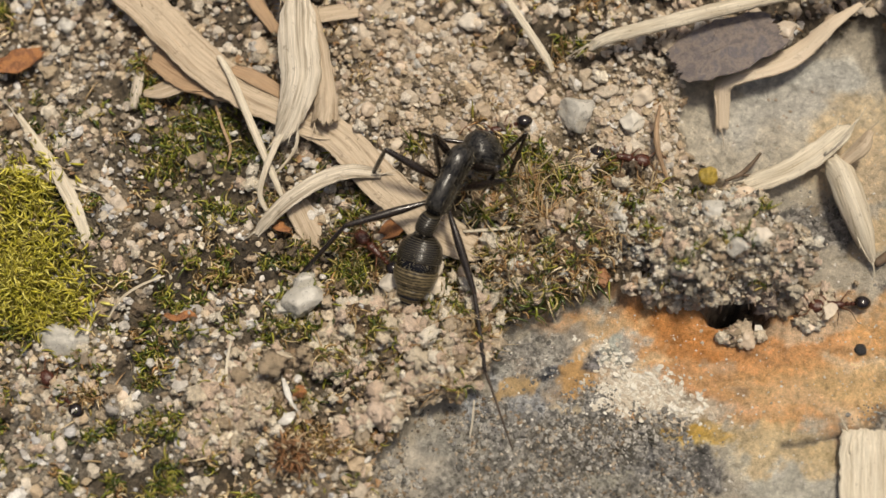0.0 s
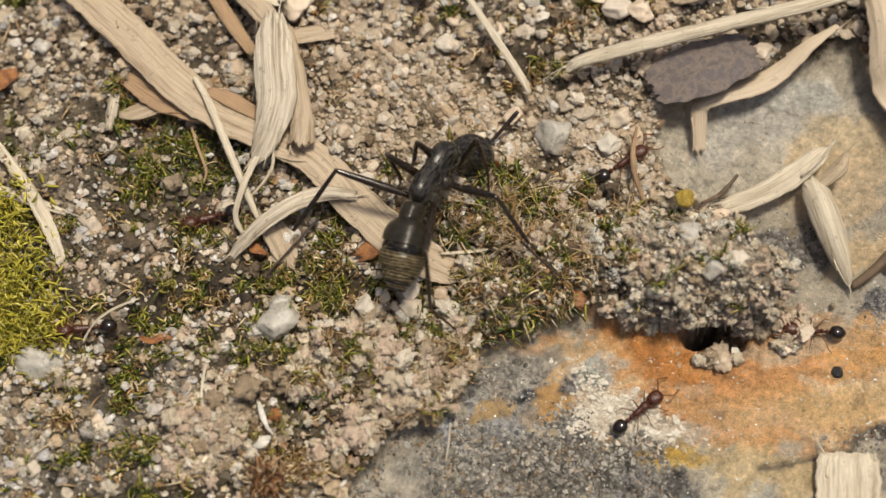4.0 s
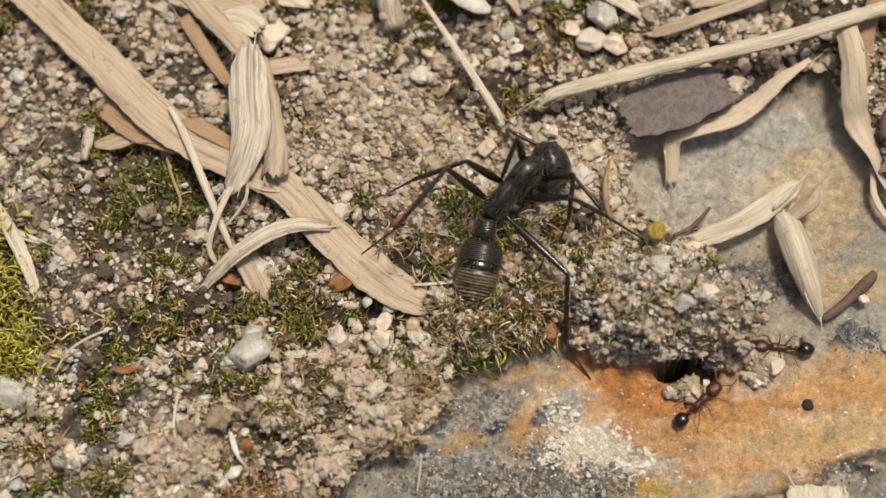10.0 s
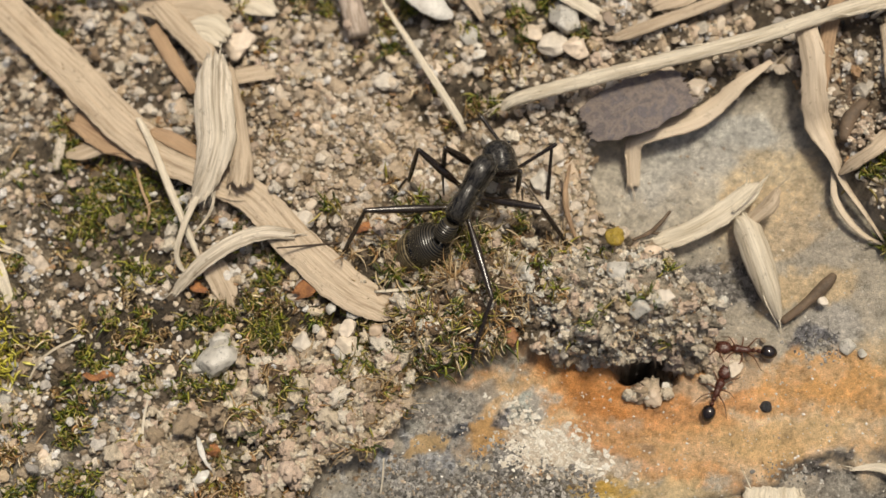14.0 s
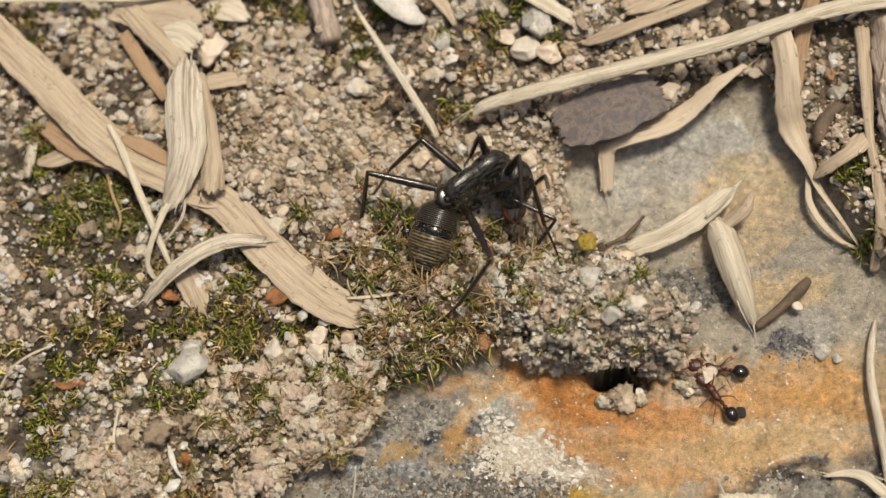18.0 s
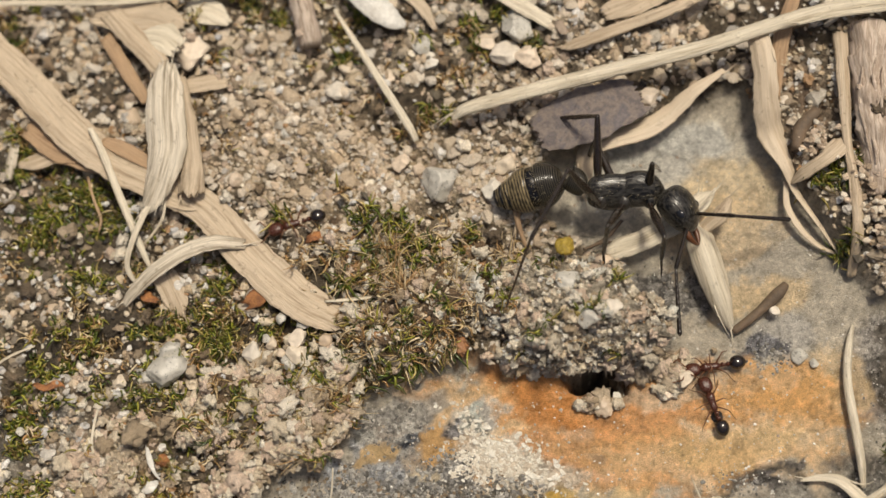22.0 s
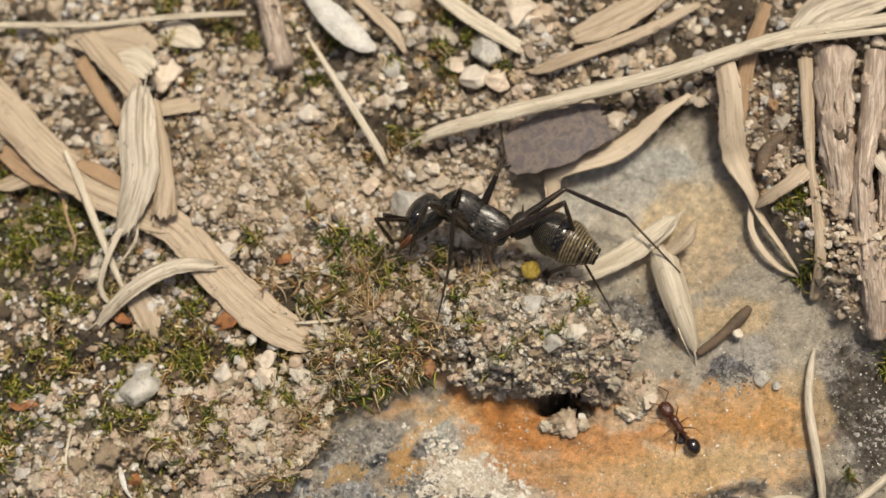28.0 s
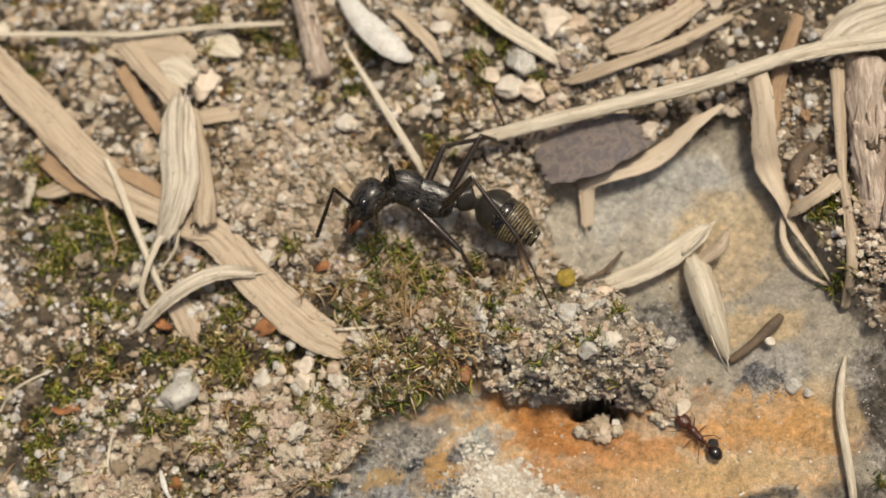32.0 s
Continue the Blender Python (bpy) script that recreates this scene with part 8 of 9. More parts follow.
    stride(ANT["flagellum_r"], [(0, 1.19, -0.49, 2.87, 141, 59, -15), (1, 1.94, -2.70, -1.07, -41, 2, 32), (2, 2.87, -1.92, 2.34, -80, 53, 83), (3, 3.33, -1.65, 2.28, -27, -0, 33), (4, 2.36, -1.63, 1.04, 17, -16, -8), (5, 1.36, -1.61, -0.25, 62, 3, -48), (6, 0.39, -1.60, -1.49, 91, 41, -71), (7, 0.00, -1.47, -1.16, 97, 62, -65), (8, 0.47, -1.14, -1.79, 52, 5, -21), (9, 0.51, 1.12, -1.38, 123, 81, -52), (9.5, 1.80, -0.85, -0.37, -152, 87, 26), (10, 3.10, -2.82, 0.63, -82, 80, 90), (11, -0.18, -0.92, 1.81, -30, 4, 4), (12, 1.64, -1.99, 2.44, -66, 35, 82), (13, 1.48, 1.07, 2.52, 64, 17, -36), (14, 1.93, 0.36, 2.61, 69, 24, -52), (15, 2.38, -0.36, 2.69, 72, 31, -69), (16, 2.82, -1.06, 2.78, 73, 39, -87), (17, 3.08, -1.05, 2.68, 69, 41, -94), (17.5, 3.28, 0.38, 1.75, 68, 40, -66), (18, 3.48, 1.82, 0.83, 66, 39, -38), (19, 1.30, 2.12, 1.04, -28, 26, 15), (19.5, 0.99, 1.86, 1.31, -0, -6, -9), (20, 0.67, 1.60, 1.57, 40, -19, -47), (21, 3.22, -1.72, 2.30, -26, 9, 9), (21.5, 3.39, -1.56, 0.32, 8, 15, -10), (22, 3.55, -1.40, -1.67, 40, 30, -22), (23, 2.20, -3.05, 0.65, -9, -6, 26), (24, 1.71, -3.05, 0.04, 13, -21, -19), (24.5, 1.71, -3.05, 0.04, 13, -21, -19), (25.1, 2.58, -1.73, 0.04, 25, -18, -37), (25.8, 3.47, -0.37, 0.05, 35, -12, -55), (26.5, 4.33, 0.96, 0.05, 43, -4, -71), (27, 4.33, 0.96, 0.05, 43, -4, -71), (28, 2.82, 1.86, 1.57, 43, 19, -86), (29, 1.28, 1.50, 2.10, 36, 3, -46), (30, 2.01, 1.16, 2.52, 54, -7, -46), (31, -0.45, -1.51, 0.19, 40, -7, -81), (32, 2.44, 2.16, 1.11, 51, 27, -77)])
    turn(ANT["femur_l1"], [(0, 36, -78, 108), (1, -40, -63, -81), (2, -30, -59, -88), (3, -43, -77, -123), (4, -59, -62, -156), (5, -82, -52, 175), (6, -107, -49, 146), (7, 25, -58, 111), (8, 25, -52, 93), (9, -25, -55, 108), (9.5, 8, -72, 105), (10, 106, -79, 35), (11, -107, -49, 177), (12, 127, -63, -177), (13, 26, -63, 79), (14, 12, -63, 110), (15, 2, -59, 138), (16, -3, -53, 161), (17, -99, -82, 135), (17.5, -55, -76, 172), (18, -12, -77, -150), (19, 16, -58, -151), (19.5, 14, -59, -151), (20, 13, -59, -150), (21, -16, -71, -153), (21.5, -13, -59, -118), (22, -0, -49, -92), (23, -12, -72, 23), (24, 9, -62, -20), (24.5, 9, -62, -20), (25.1, -6, -40, 21), (25.8, -1, -16, 50), (26.5, 15, 2, 78), (27, 15, 2, 78), (28, 26, -8, 68), (29, 44, -35, 66), (30, 46, -38, 74), (31, 52, -23, 76), (32, 17, -2, 79)])
    turn(ANT["tibia_l1"], [(0, 1, 18, 165), (1, -2, -25, -142), (2, -0, -23, -171), (3, -2, 28, -150), (4, -2, 25, -162), (5, -1, 22, -173), (6, 0, 19, 176), (7, 1, 36, 157), (8, 2, 48, 148), (9, 1, 33, 156), (9.5, 1, 29, 157), (10, 1, 25, 158), (11, 1, 10, 166), (12, -0, -32, -172), (13, 1, 22, 162), (14, -1, 31, 168), (15, -1, 41, 173), (16, 0, 51, 180), (17, 1, -1, 167), (17.5, -1, 4, -176), (18, -1, 9, -159), (19, -0, -16, -175), (19.5, 0, -12, -178), (20, 0, -7, 179), (21, -1, 14, -152), (21.5, -4, -7, -173), (22, 1, -27, 166), (23, -0, 46, -177), (24, -0, 46, -175), (24.5, -0, 46, -175), (25.1, 0, 38, -169), (25.8, -0, 29, -164), (26.5, -1, 21, -159), (27, -1, 21, -159), (28, -2, 26, -145), (29, -2, 8, -147), (30, -1, 5, -170), (31, -1, 14, -167), (32, -1, 32, -164)])
    stride(ANT["tarsus_l1"], [(0, 0.90, 0.60, -0.77, -1, 13, -161), (1, 1.41, -1.41, 1.04, -2, -34, -149), (2, 0.92, -0.36, 0.96, -1, -35, -161), (3, 1.27, -1.10, -1.15, -1, 14, -150), (4, 1.13, -0.68, -1.04, -1, 18, -156), (5, 0.98, -0.25, -0.93, -1, 22, -161), (6, 0.84, 0.16, -0.81, -1, 26, -167), (7, 1.34, 0.79, -1.48, 0, 40, 173), (8, 1.78, 0.88, -1.86, 0, 38, 178), (9, 1.28, 0.84, -1.36, -0, 29, -179), (9.5, 1.19, 0.84, -1.21, 0, 21, -175), (10, 1.09, 0.83, -1.06, -0, 12, -171), (11, 0.81, 0.58, -0.43, -0, 8, -179), (12, 1.09, -0.31, 1.31, 1, 1, 152), (13, 0.99, 0.71, -0.92, 1, 21, 163), (14, 1.20, 0.47, -1.26, 0, 27, 167), (15, 1.41, 0.23, -1.61, -0, 34, 171), (16, 1.62, 0.00, -1.94, 0, 41, 176), (17, 0.77, 0.58, 0.04, 0, 11, 177), (17.5, 0.84, -0.16, -0.19, 0, 4, -169), (18, 0.90, -0.90, -0.41, -1, -3, -154), (19, 0.81, -0.23, 0.70, -0, -19, -178), (19.5, 0.77, -0.09, 0.50, -0, -12, -177), (20, 0.72, 0.04, 0.30, -0, -6, -176), (21, 1.05, -1.12, -0.58, -1, 15, -155), (21.5, 1.05, -0.29, 0.28, -4, -6, -172), (22, 1.05, 0.55, 1.15, 1, -28, 169), (23, 1.46, -0.11, -1.79, 0, 39, 178), (24, 1.46, -0.17, -1.79, -0, 52, -179), (24.5, 1.46, -0.17, -1.79, -0, 52, -179), (25.1, 1.32, -0.38, -1.50, 1, 43, -173), (25.8, 1.16, -0.61, -1.19, 0, 34, -167), (26.5, 1.02, -0.82, -0.90, -1, 25, -162), (27, 1.02, -0.82, -0.90, -1, 25, -162), (28, 1.35, -1.29, -1.08, -1, 21, -155), (29, 1.12, -1.34, -0.35, -1, 8, -160), (30, 0.75, -0.44, -0.22, -0, 0, -178), (31, 0.84, -0.53, -0.63, -0, 25, -179), (32, 1.16, -0.59, -1.32, -1, 32, -164)])
    turn(ANT["femur_l2"], [(0, 13, -31, 93), (1, 23, -75, 141), (2, -40, -74, -105), (3, 7, -82, 172), (4, -28, -67, 160), (5, -55, -55, 138), (6, -82, -50, 115), (7, 20, -34, 60), (8, 17, -33, 51), (9, -11, -54, 35), (9.5, 8, -53, 74), (10, 24, -60, 114), (11, -73, -53, 122), (12, -35, -41, 87), (13, 15, -40, 88), (14, 8, -37, 85), (15, 1, -35, 80), (16, -6, -33, 76), (17, -14, -27, 74), (17.5, -2, -28, 93), (18, 10, -33, 111), (19, -19, -65, 158), (19.5, -23, -68, 152), (20, -26, -71, 146), (21, 23, -48, 120), (21.5, 14, -56, 131), (22, 0, -61, 148), (23, -19, -23, 83), (24, -24, -48, 79), (24.5, -24, -48, 79), (25.1, -9, -30, 74), (25.8, 3, -11, 74), (26.5, 15, 7, 78), (27, 15, 7, 78), (28, 27, -13, 68), (29, 34, -13, 59), (30, 34, -3, 66), (31, 49, -14, 78), (32, 4, 26, 171)])
    turn(ANT["tibia_l2"], [(0, 0, 76, 180), (1, -3, 29, -103), (2, -2, -17, -131), (3, -2, 18, -146), (4, 1, 24, -160), (5, 2, 31, -176), (6, 1, 37, 168), (7, 6, 63, 123), (8, 3, 33, 79), (9, 3, 15, 98), (9.5, 14, 42, 74), (10, 4, 69, 36), (11, 3, 49, 129), (12, 5, 57, 106), (13, 1, 55, 170), (14, -1, 50, 151), (15, 1, 45, 133), (16, 3, 40, 116), (17, 3, 39, 118), (17.5, 16, 59, 97), (18, 12, 79, 62), (19, -2, 24, -140), (19.5, -1, 25, -150), (20, -1, 26, -160), (21, -5, 58, -115), (21.5, -4, 51, -117), (22, -4, 45, -118), (23, 1, 72, 173), (24, -2, 26, -144), (24.5, -2, 26, -144), (25.1, -4, 41, -141), (25.8, -6, 56, -139), (26.5, -7, 71, -136), (27, -7, 71, -136), (28, -1, 52, -165), (29, -1, 25, -169), (30, 1, 44, 172), (31, 7, 66, 109), (32, 2, 28, 47)])
    stride(ANT["tarsus_l2"], [(0, 2.58, 0.00, -2.81, -4, 44, -89), (1, 2.72, -2.48, -1.39, -2, 13, -38), (2, 1.48, -2.10, 0.83, -3, -25, -113), (3, 1.01, -1.55, -0.89, -2, 15, -126), (4, 1.02, -0.88, -1.17, 1, 24, -140), (5, 1.03, -0.19, -1.47, 2, 34, -155), (6, 1.04, 0.48, -1.75, -1, 43, -171), (7, 2.59, 1.10, -2.59, -1, 65, -170), (8, 3.77, 2.40, -1.56, 6, 64, 83), (9, 2.91, 2.77, -0.76, 3, 33, 99), (9.5, 3.52, 1.69, -1.73, -10, 46, 144), (10, 4.13, 0.60, -2.71, -3, 62, -157), (11, 2.09, 1.48, -2.18, 1, 39, 168), (12, 2.87, 1.51, -2.44, 11, 75, 103), (13, 1.65, 0.29, -2.36, 5, 61, 135), (14, 1.87, 0.85, -2.20, 4, 59, 137), (15, 2.10, 1.42, -2.04, 4, 57, 139), (16, 2.32, 1.98, -1.88, 3, 55, 140), (17, 2.26, 1.99, -1.84, 4, 54, 121), (17.5, 2.90, 1.23, -2.35, 4, 52, 110), (18, 3.55, 0.47, -2.85, 4, 50, 99), (19, 1.26, -1.69, -1.17, -2, 10, -131), (19.5, 1.06, -1.30, -1.23, -2, 14, -133), (20, 0.86, -0.90, -1.29, -2, 17, -136), (21, 2.64, -1.40, -2.45, -3, 27, -77), (21.5, 2.49, -1.60, -2.25, 0, 8, -59), (22, 2.35, -1.81, -2.05, -2, -11, -42), (23, 2.41, 0.11, -2.76, 2, -6, 53), (24, 1.21, -1.54, -1.29, 2, 54, 160), (24.5, 1.21, -1.54, -1.29, 2, 54, 160), (25.1, 1.68, -1.25, -1.77, 0, 53, 180), (25.8, 2.16, -0.95, -2.26, -1, 53, -160), (26.5, 2.63, -0.66, -2.74, -3, 53, -140), (27, 2.63, -0.66, -2.74, -3, 53, -140), (28, 1.56, -0.47, -2.28, -3, 61, -150), (29, 0.72, -0.49, -1.23, -1, 27, -167), (30, 1.23, 0.27, -2.02, -0, 31, -174), (31, 2.92, 1.10, -2.66, -0, 37, -174), (32, 5.06, 1.87, -1.35, -1, -11, -165)])
    turn(ANT["femur_l3"], [(0, 8, -4, 133), (1, 5, -59, 168), (2, 6, -64, 165), (3, 29, -49, 124), (4, -3, -44, 117), (5, -36, -42, 107), (6, -67, -44, 97), (7, 17, 6, 97), (8, 17, -18, 97), (9, -13, -3, 66), (9.5, 13, -32, 90), (10, 32, -68, 106), (11, -41, -3, 101), (12, -26, -1, 115), (13, 8, -9, 132), (14, 3, -13, 125), (15, -1, -17, 119), (16, -5, -22, 113), (17, -13, -6, 111), (17.5, -3, -11, 124), (18, 6, -18, 136), (19, -12, -23, 112), (19.5, -16, -39, 103), (20, -17, -55, 92), (21, 24, -35, 105), (21.5, 48, -59, 136), (22, -0, -86, -127), (23, -7, -7, 160), (24, -24, -43, 123), (24.5, -24, -43, 123), (25.1, -13, -34, 127), (25.8, -1, -25, 132), (26.5, 10, -17, 139), (27, 10, -17, 139), (28, 18, -51, 144), (29, 35, -27, 106), (30, 37, -31, 103), (31, 45, -37, 109), (32, 20, -42, 109)])
    turn(ANT["tibia_l3"], [(0, 1, 40, 14), (1, -4, 55, -50), (2, -4, 57, -58), (3, -4, 73, -30), (4, 27, 64, 56), (5, 20, 50, 109), (6, 2, 44, 151), (7, 4, 46, 75), (8, 8, 69, 102), (9, 4, 49, 103), (9.5, 4, 47, 93), (10, 4, 44, 84), (11, 6, 60, 83), (12, 7, 69, 70), (13, 1, 67, 12), (14, 9, 63, 59), (15, 9, 58, 100), (16, 4, 55, 135), (17, 7, 71, 136), (17.5, 2, 79, 148), (18, 15, 86, 176), (19, 4, 71, 159), (19.5, 1, 54, 154), (20, 2, 37, 150), (21, 6, 74, 149), (21.5, 28, 22, -150), (22, -3, -23, -107), (23, 1, 54, 10), (24, -0, 38, -180), (24.5, -0, 38, -180), (25.1, 1, 37, 158), (25.8, 2, 36, 136), (26.5, 3, 36, 114), (27, 3, 36, 114), (28, 3, 44, 121), (29, 1, 44, 164), (30, 1, 44, 160), (31, 3, 50, 146), (32, 7, 64, 98)])
    stride(ANT["tarsus_l3"], [(0, 7.32, 0.71, -2.49, -2, -2, -40), (1, 5.85, -1.72, -3.19, -4, 75, -27), (2, 5.53, -1.79, -3.27, -2, 54, -31), (3, 5.39, -0.57, -3.73, 2, 39, 29), (4, 4.25, 0.06, -3.39, 5, 34, 60), (5, 3.07, 0.71, -3.04, 6, 28, 89), (6, 1.93, 1.35, -2.70, 3, 24, 116), (7, 5.10, 2.64, -2.79, 1, -48, 13), (8, 4.09, 1.40, -3.63, 1, 3, 29), (9, 3.82, 2.49, -2.94, 3, -12, 69), (9.5, 4.26, 2.64, -2.83, -20, 20, 121), (10, 4.69, 2.79, -2.71, -1, 56, -174), (11, 4.64, 1.94, -3.37, 3, 32, 62), (12, 4.89, 1.32, -3.64, 3, 41, 46), (13, 5.89, 0.32, -3.59, -2, -31, -44), (14, 4.88, 0.75, -3.45, -19, -14, 6), (15, 3.83, 1.18, -3.31, -16, 10, 51), (16, 2.82, 1.61, -3.18, 3, 24, 101), (17, 3.47, 0.89, -3.68, 3, 8, 107), (17.5, 3.81, 0.45, -3.79, 3, 18, 105), (18, 4.16, 0.02, -3.89, 3, 27, 103), (19, 3.22, 0.45, -3.69, 3, 28, 130), (19.5, 2.46, 0.99, -3.03, 2, 15, 128), (20, 1.70, 1.53, -2.36, 2, 2, 125), (21, 3.48, 0.56, -3.75, 3, 24, 119), (21.5, 3.42, -1.44, -1.13, 10, 12, -151), (22, 3.35, -3.45, 1.50, -3, 4, -63), (23, 6.64, 0.41, -3.17, 2, 20, 37), (24, 1.32, -0.02, -2.39, 8, 69, 96), (24.5, 1.32, -0.02, -2.39, 8, 69, 96), (25.1, 1.92, 0.94, -2.36, 8, 65, 100), (25.8, 2.53, 1.92, -2.33, 7, 61, 104), (26.5, 3.13, 2.88, -2.30, 5, 56, 107), (27, 3.13, 2.88, -2.30, 5, 56, 107), (28, 2.95, 2.40, -2.71, 4, 46, 108), (29, 1.70, 0.78, -2.70, 1, 52, 166), (30, 1.74, 0.95, -2.69, 2, 57, 155), (31, 2.33, 1.37, -3.01, 4, 67, 149), (32, 4.17, 1.67, -3.52, 4, 57, 135)])
    turn(ANT["femur_r1"], [(0, -17, -54, -103), (1, -19, -9, -82), (2, -17, -4, -82), (3, -33, -16, -89), (4, 3, -43, -96), (5, 66, -57, -135), (6, 125, -41, -170), (7, -36, -78, -121), (8, -114, -81, -34), (9, 123, -84, -143), (9.5, -1, -70, -50), (10, -25, -49, -59), (11, 66, -43, -147), (12, 38, -43, -139), (13, -21, -57, -72), (14, -12, -62, -76), (15, 0, -66, -83), (16, 15, -69, -94), (17, 31, -64, -100), (17.5, 5, -63, -91), (18, -18, -61, -84), (19, 19, -51, -112), (19.5, 15, -44, -125), (20, 9, -38, -138), (21, -33, -54, -93), (21.5, -17, -19, -93), (22, -0, 14, -83), (23, 27, -50, -100), (24, 26, -45, -116), (24.5, 26, -45, -116), (25.1, 7, -42, -46), (25.8, 4, -28, 14), (26.5, 15, -18, 67), (27, 15, -18, 68), (28, 32, -31, 87), (29, 40, -26, 65), (30, 44, -53, 105), (31, 59, -46, 86), (32, 22, -38, 77)])
    turn(ANT["tibia_r1"], [(0, -0, 25, -179), (1, 1, 33, 171), (2, 1, 25, 160), (3, 1, 34, 165), (4, 1, 29, 175), (5, 1, 24, -176), (6, -1, 19, -167), (7, 0, 33, 178), (8, -0, 22, -178), (9, -0, 5, -174), (9.5, -5, 24, -154), (10, -3, 44, -133), (11, -2, 27, -151), (12, 1, 34, 155), (13, 1, 30, 161), (14, 0, 29, -173), (15, -1, 28, -147), (16, -3, 28, -122), (17, -2, 31, -135), (17.5, -3, 48, -137), (18, -5, 66, -140), (19, -1, 20, -164), (19.5, -2, 10, 166), (20, 2, 1, 136), (21, 19, 82, 94), (21.5, 18, 69, 135), (22, 2, 59, 163), (23, -0, 44, -177), (24, 1, 49, 172), (24.5, 1, 49, 172), (25.1, 4, 28, -176), (25.8, 3, 7, -167), (26.5, -1, -13, -158), (27, -1, -13, -158), (28, -0, -8, -179), (29, -2, 11, -144), (30, 2, -17, 146), (31, 1, -11, 156), (32, -1, -23, -166)])
    stride(ANT["tarsus_r1"], [(0, 0.94, -0.05, -1.07, 0, 20, 173), (1, 1.13, 0.34, -1.36, 1, 16, 170), (2, 1.08, 0.79, -1.06, 1, 23, 167), (3, 1.20, 0.53, -1.40, 1, 29, 165), (4, 1.10, 0.19, -1.21, 3, 16, 175), (5, 1.00, -0.17, -1.02, 2, 2, -175), (6, 0.90, -0.51, -0.83, -1, -11, -166), (7, 1.10, 0.06, -1.36, 0, 28, 178), (8, 0.89, -0.08, -0.95, 0, 16, 180), (9, 0.73, -0.28, -0.23, -1, 14, -170), (9.5, 1.35, -0.80, -0.98, -0, 23, -171), (10, 1.97, -1.33, -1.72, -1, 32, -172), (11, 1.25, -1.09, -1.12, 1, 11, 170), (12, 1.32, 0.86, -1.40, 1, 33, 162), (13, 1.15, 0.71, -1.24, 1, 27, 163), (14, 1.44, -0.15, -1.22, 0, 28, 174), (15, 1.74, -1.02, -1.19, -0, 28, -174), (16, 2.03, -1.87, -1.17, -1, 29, -162), (17, 1.68, -1.51, -1.29, -2, 29, -143), (17.5, 2.05, -1.09, -1.79, -2, 21, -162), (18, 2.41, -0.67, -2.28, -0, 13, -180), (19, 0.94, -0.65, -0.86, 1, 30, 165), (19.5, 1.18, 0.54, -0.45, 3, 34, 149), (20, 1.41, 1.74, -0.03, 3, 39, 131), (21, 3.18, 0.36, -2.47, 2, 42, 158), (21.5, 2.57, 0.38, -2.31, 2, 48, 158), (22, 1.97, 0.39, -2.14, 2, 54, 158), (23, 1.41, -0.09, -1.75, -0, 37, -173), (24, 1.56, 0.22, -1.87, 4, 53, 133), (24.5, 1.56, 0.22, -1.87, 4, 53, 133), (25.1, 1.36, -0.16, -1.06, 13, 30, 160), (25.8, 1.15, -0.55, -0.23, 10, 6, -179), (26.5, 0.95, -0.93, 0.58, -1, -15, -157), (27, 0.95, -0.93, 0.58, -1, -15, -157), (28, 0.72, -0.03, 0.34, 0, -8, 178), (29, 1.22, -1.45, -0.49, -1, 15, -158), (30, 1.22, 1.34, 0.74, 2, -16, 147), (31, 0.96, 1.00, 0.48, 1, -9, 156), (32, 0.96, -0.57, 0.96, -0, -20, -171)])
    turn(ANT["femur_r2"], [(0, -16, -44, -74), (1, -19, -9, -84), (2, -18, 28, -80), (3, -32, 9, -88), (4, -5, 2, -97), (5, 23, -1, -109), (6, 50, 3, -120), (7, -17, -12, -103), (8, -16, -14, -107), (9, 14, -21, -110), (9.5, 0, -31, -84), (10, -18, -34, -56), (11, 69, -52, -117), (12, 70, -62, -134), (13, -11, 5, -77), (14, -4, -13, -72), (15, 2, -33, -68), (16, 8, -51, -67), (17, 17, -55, -58), (17.5, 2, -45, -56), (18, -10, -35, -57), (19, 13, -47, -55), (19.5, 13, -43, -68), (20, 12, -38, -80), (21, -35, -49, -68), (21.5, -10, -26, -95), (22, -0, 2, -110), (23, 21, -38, -123), (24, 13, -19, -142), (24.5, 13, -19, -142), (25.1, 5, -30, -177), (25.8, 7, -44, 143), (26.5, 23, -52, 93), (27, 23, -52, 93), (28, 61, -69, 82), (29, -82, -81, -86), (30, -96, -81, -71), (31, 152, -78, 22), (32, -35, -77, -121)])
    turn(ANT["tibia_r2"], [(0, 2, 49, 156), (1, 2, 50, 159), (2, 7, 67, 101), (3, 8, 75, 58), (4, -7, 72, 5), (5, -11, 67, -38), (6, -6, 63, -71), (7, -8, 69, -93), (8, -5, 53, -86), (9, -4, 43, -110), (9.5, 28, 54, -171), (10, 12, 76, 90), (11, -7, 68, -124), (12, 1, 63, 172), (13, 2, 63, 16), (14, -10, 59, -41), (15, -10, 52, -89), (16, -3, 47, -131), (17, -3, 35, -118), (17.5, 5, 52, -139), (18, -2, 70, -171), (19, -5, 61, -133), (19.5, -3, 56, 172), (20, 4, 53, 122), (21, -1, 57, -170), (21.5, -1, 53, -165), (22, -1, 49, -161), (23, -3, 78, -170), (24, -25, 87, -48), (24.5, -25, 87, -48), (25.1, 71, 36, 66), (25.8, 56, -19, 83), (26.5, 3, -56, 138), (27, 3, -56, 138), (28, 4, -40, 89), (29, 2, 6, 59), (30, 2, 16, 54), (31, 3, -9, 99), (32, 1, 58, 14)])
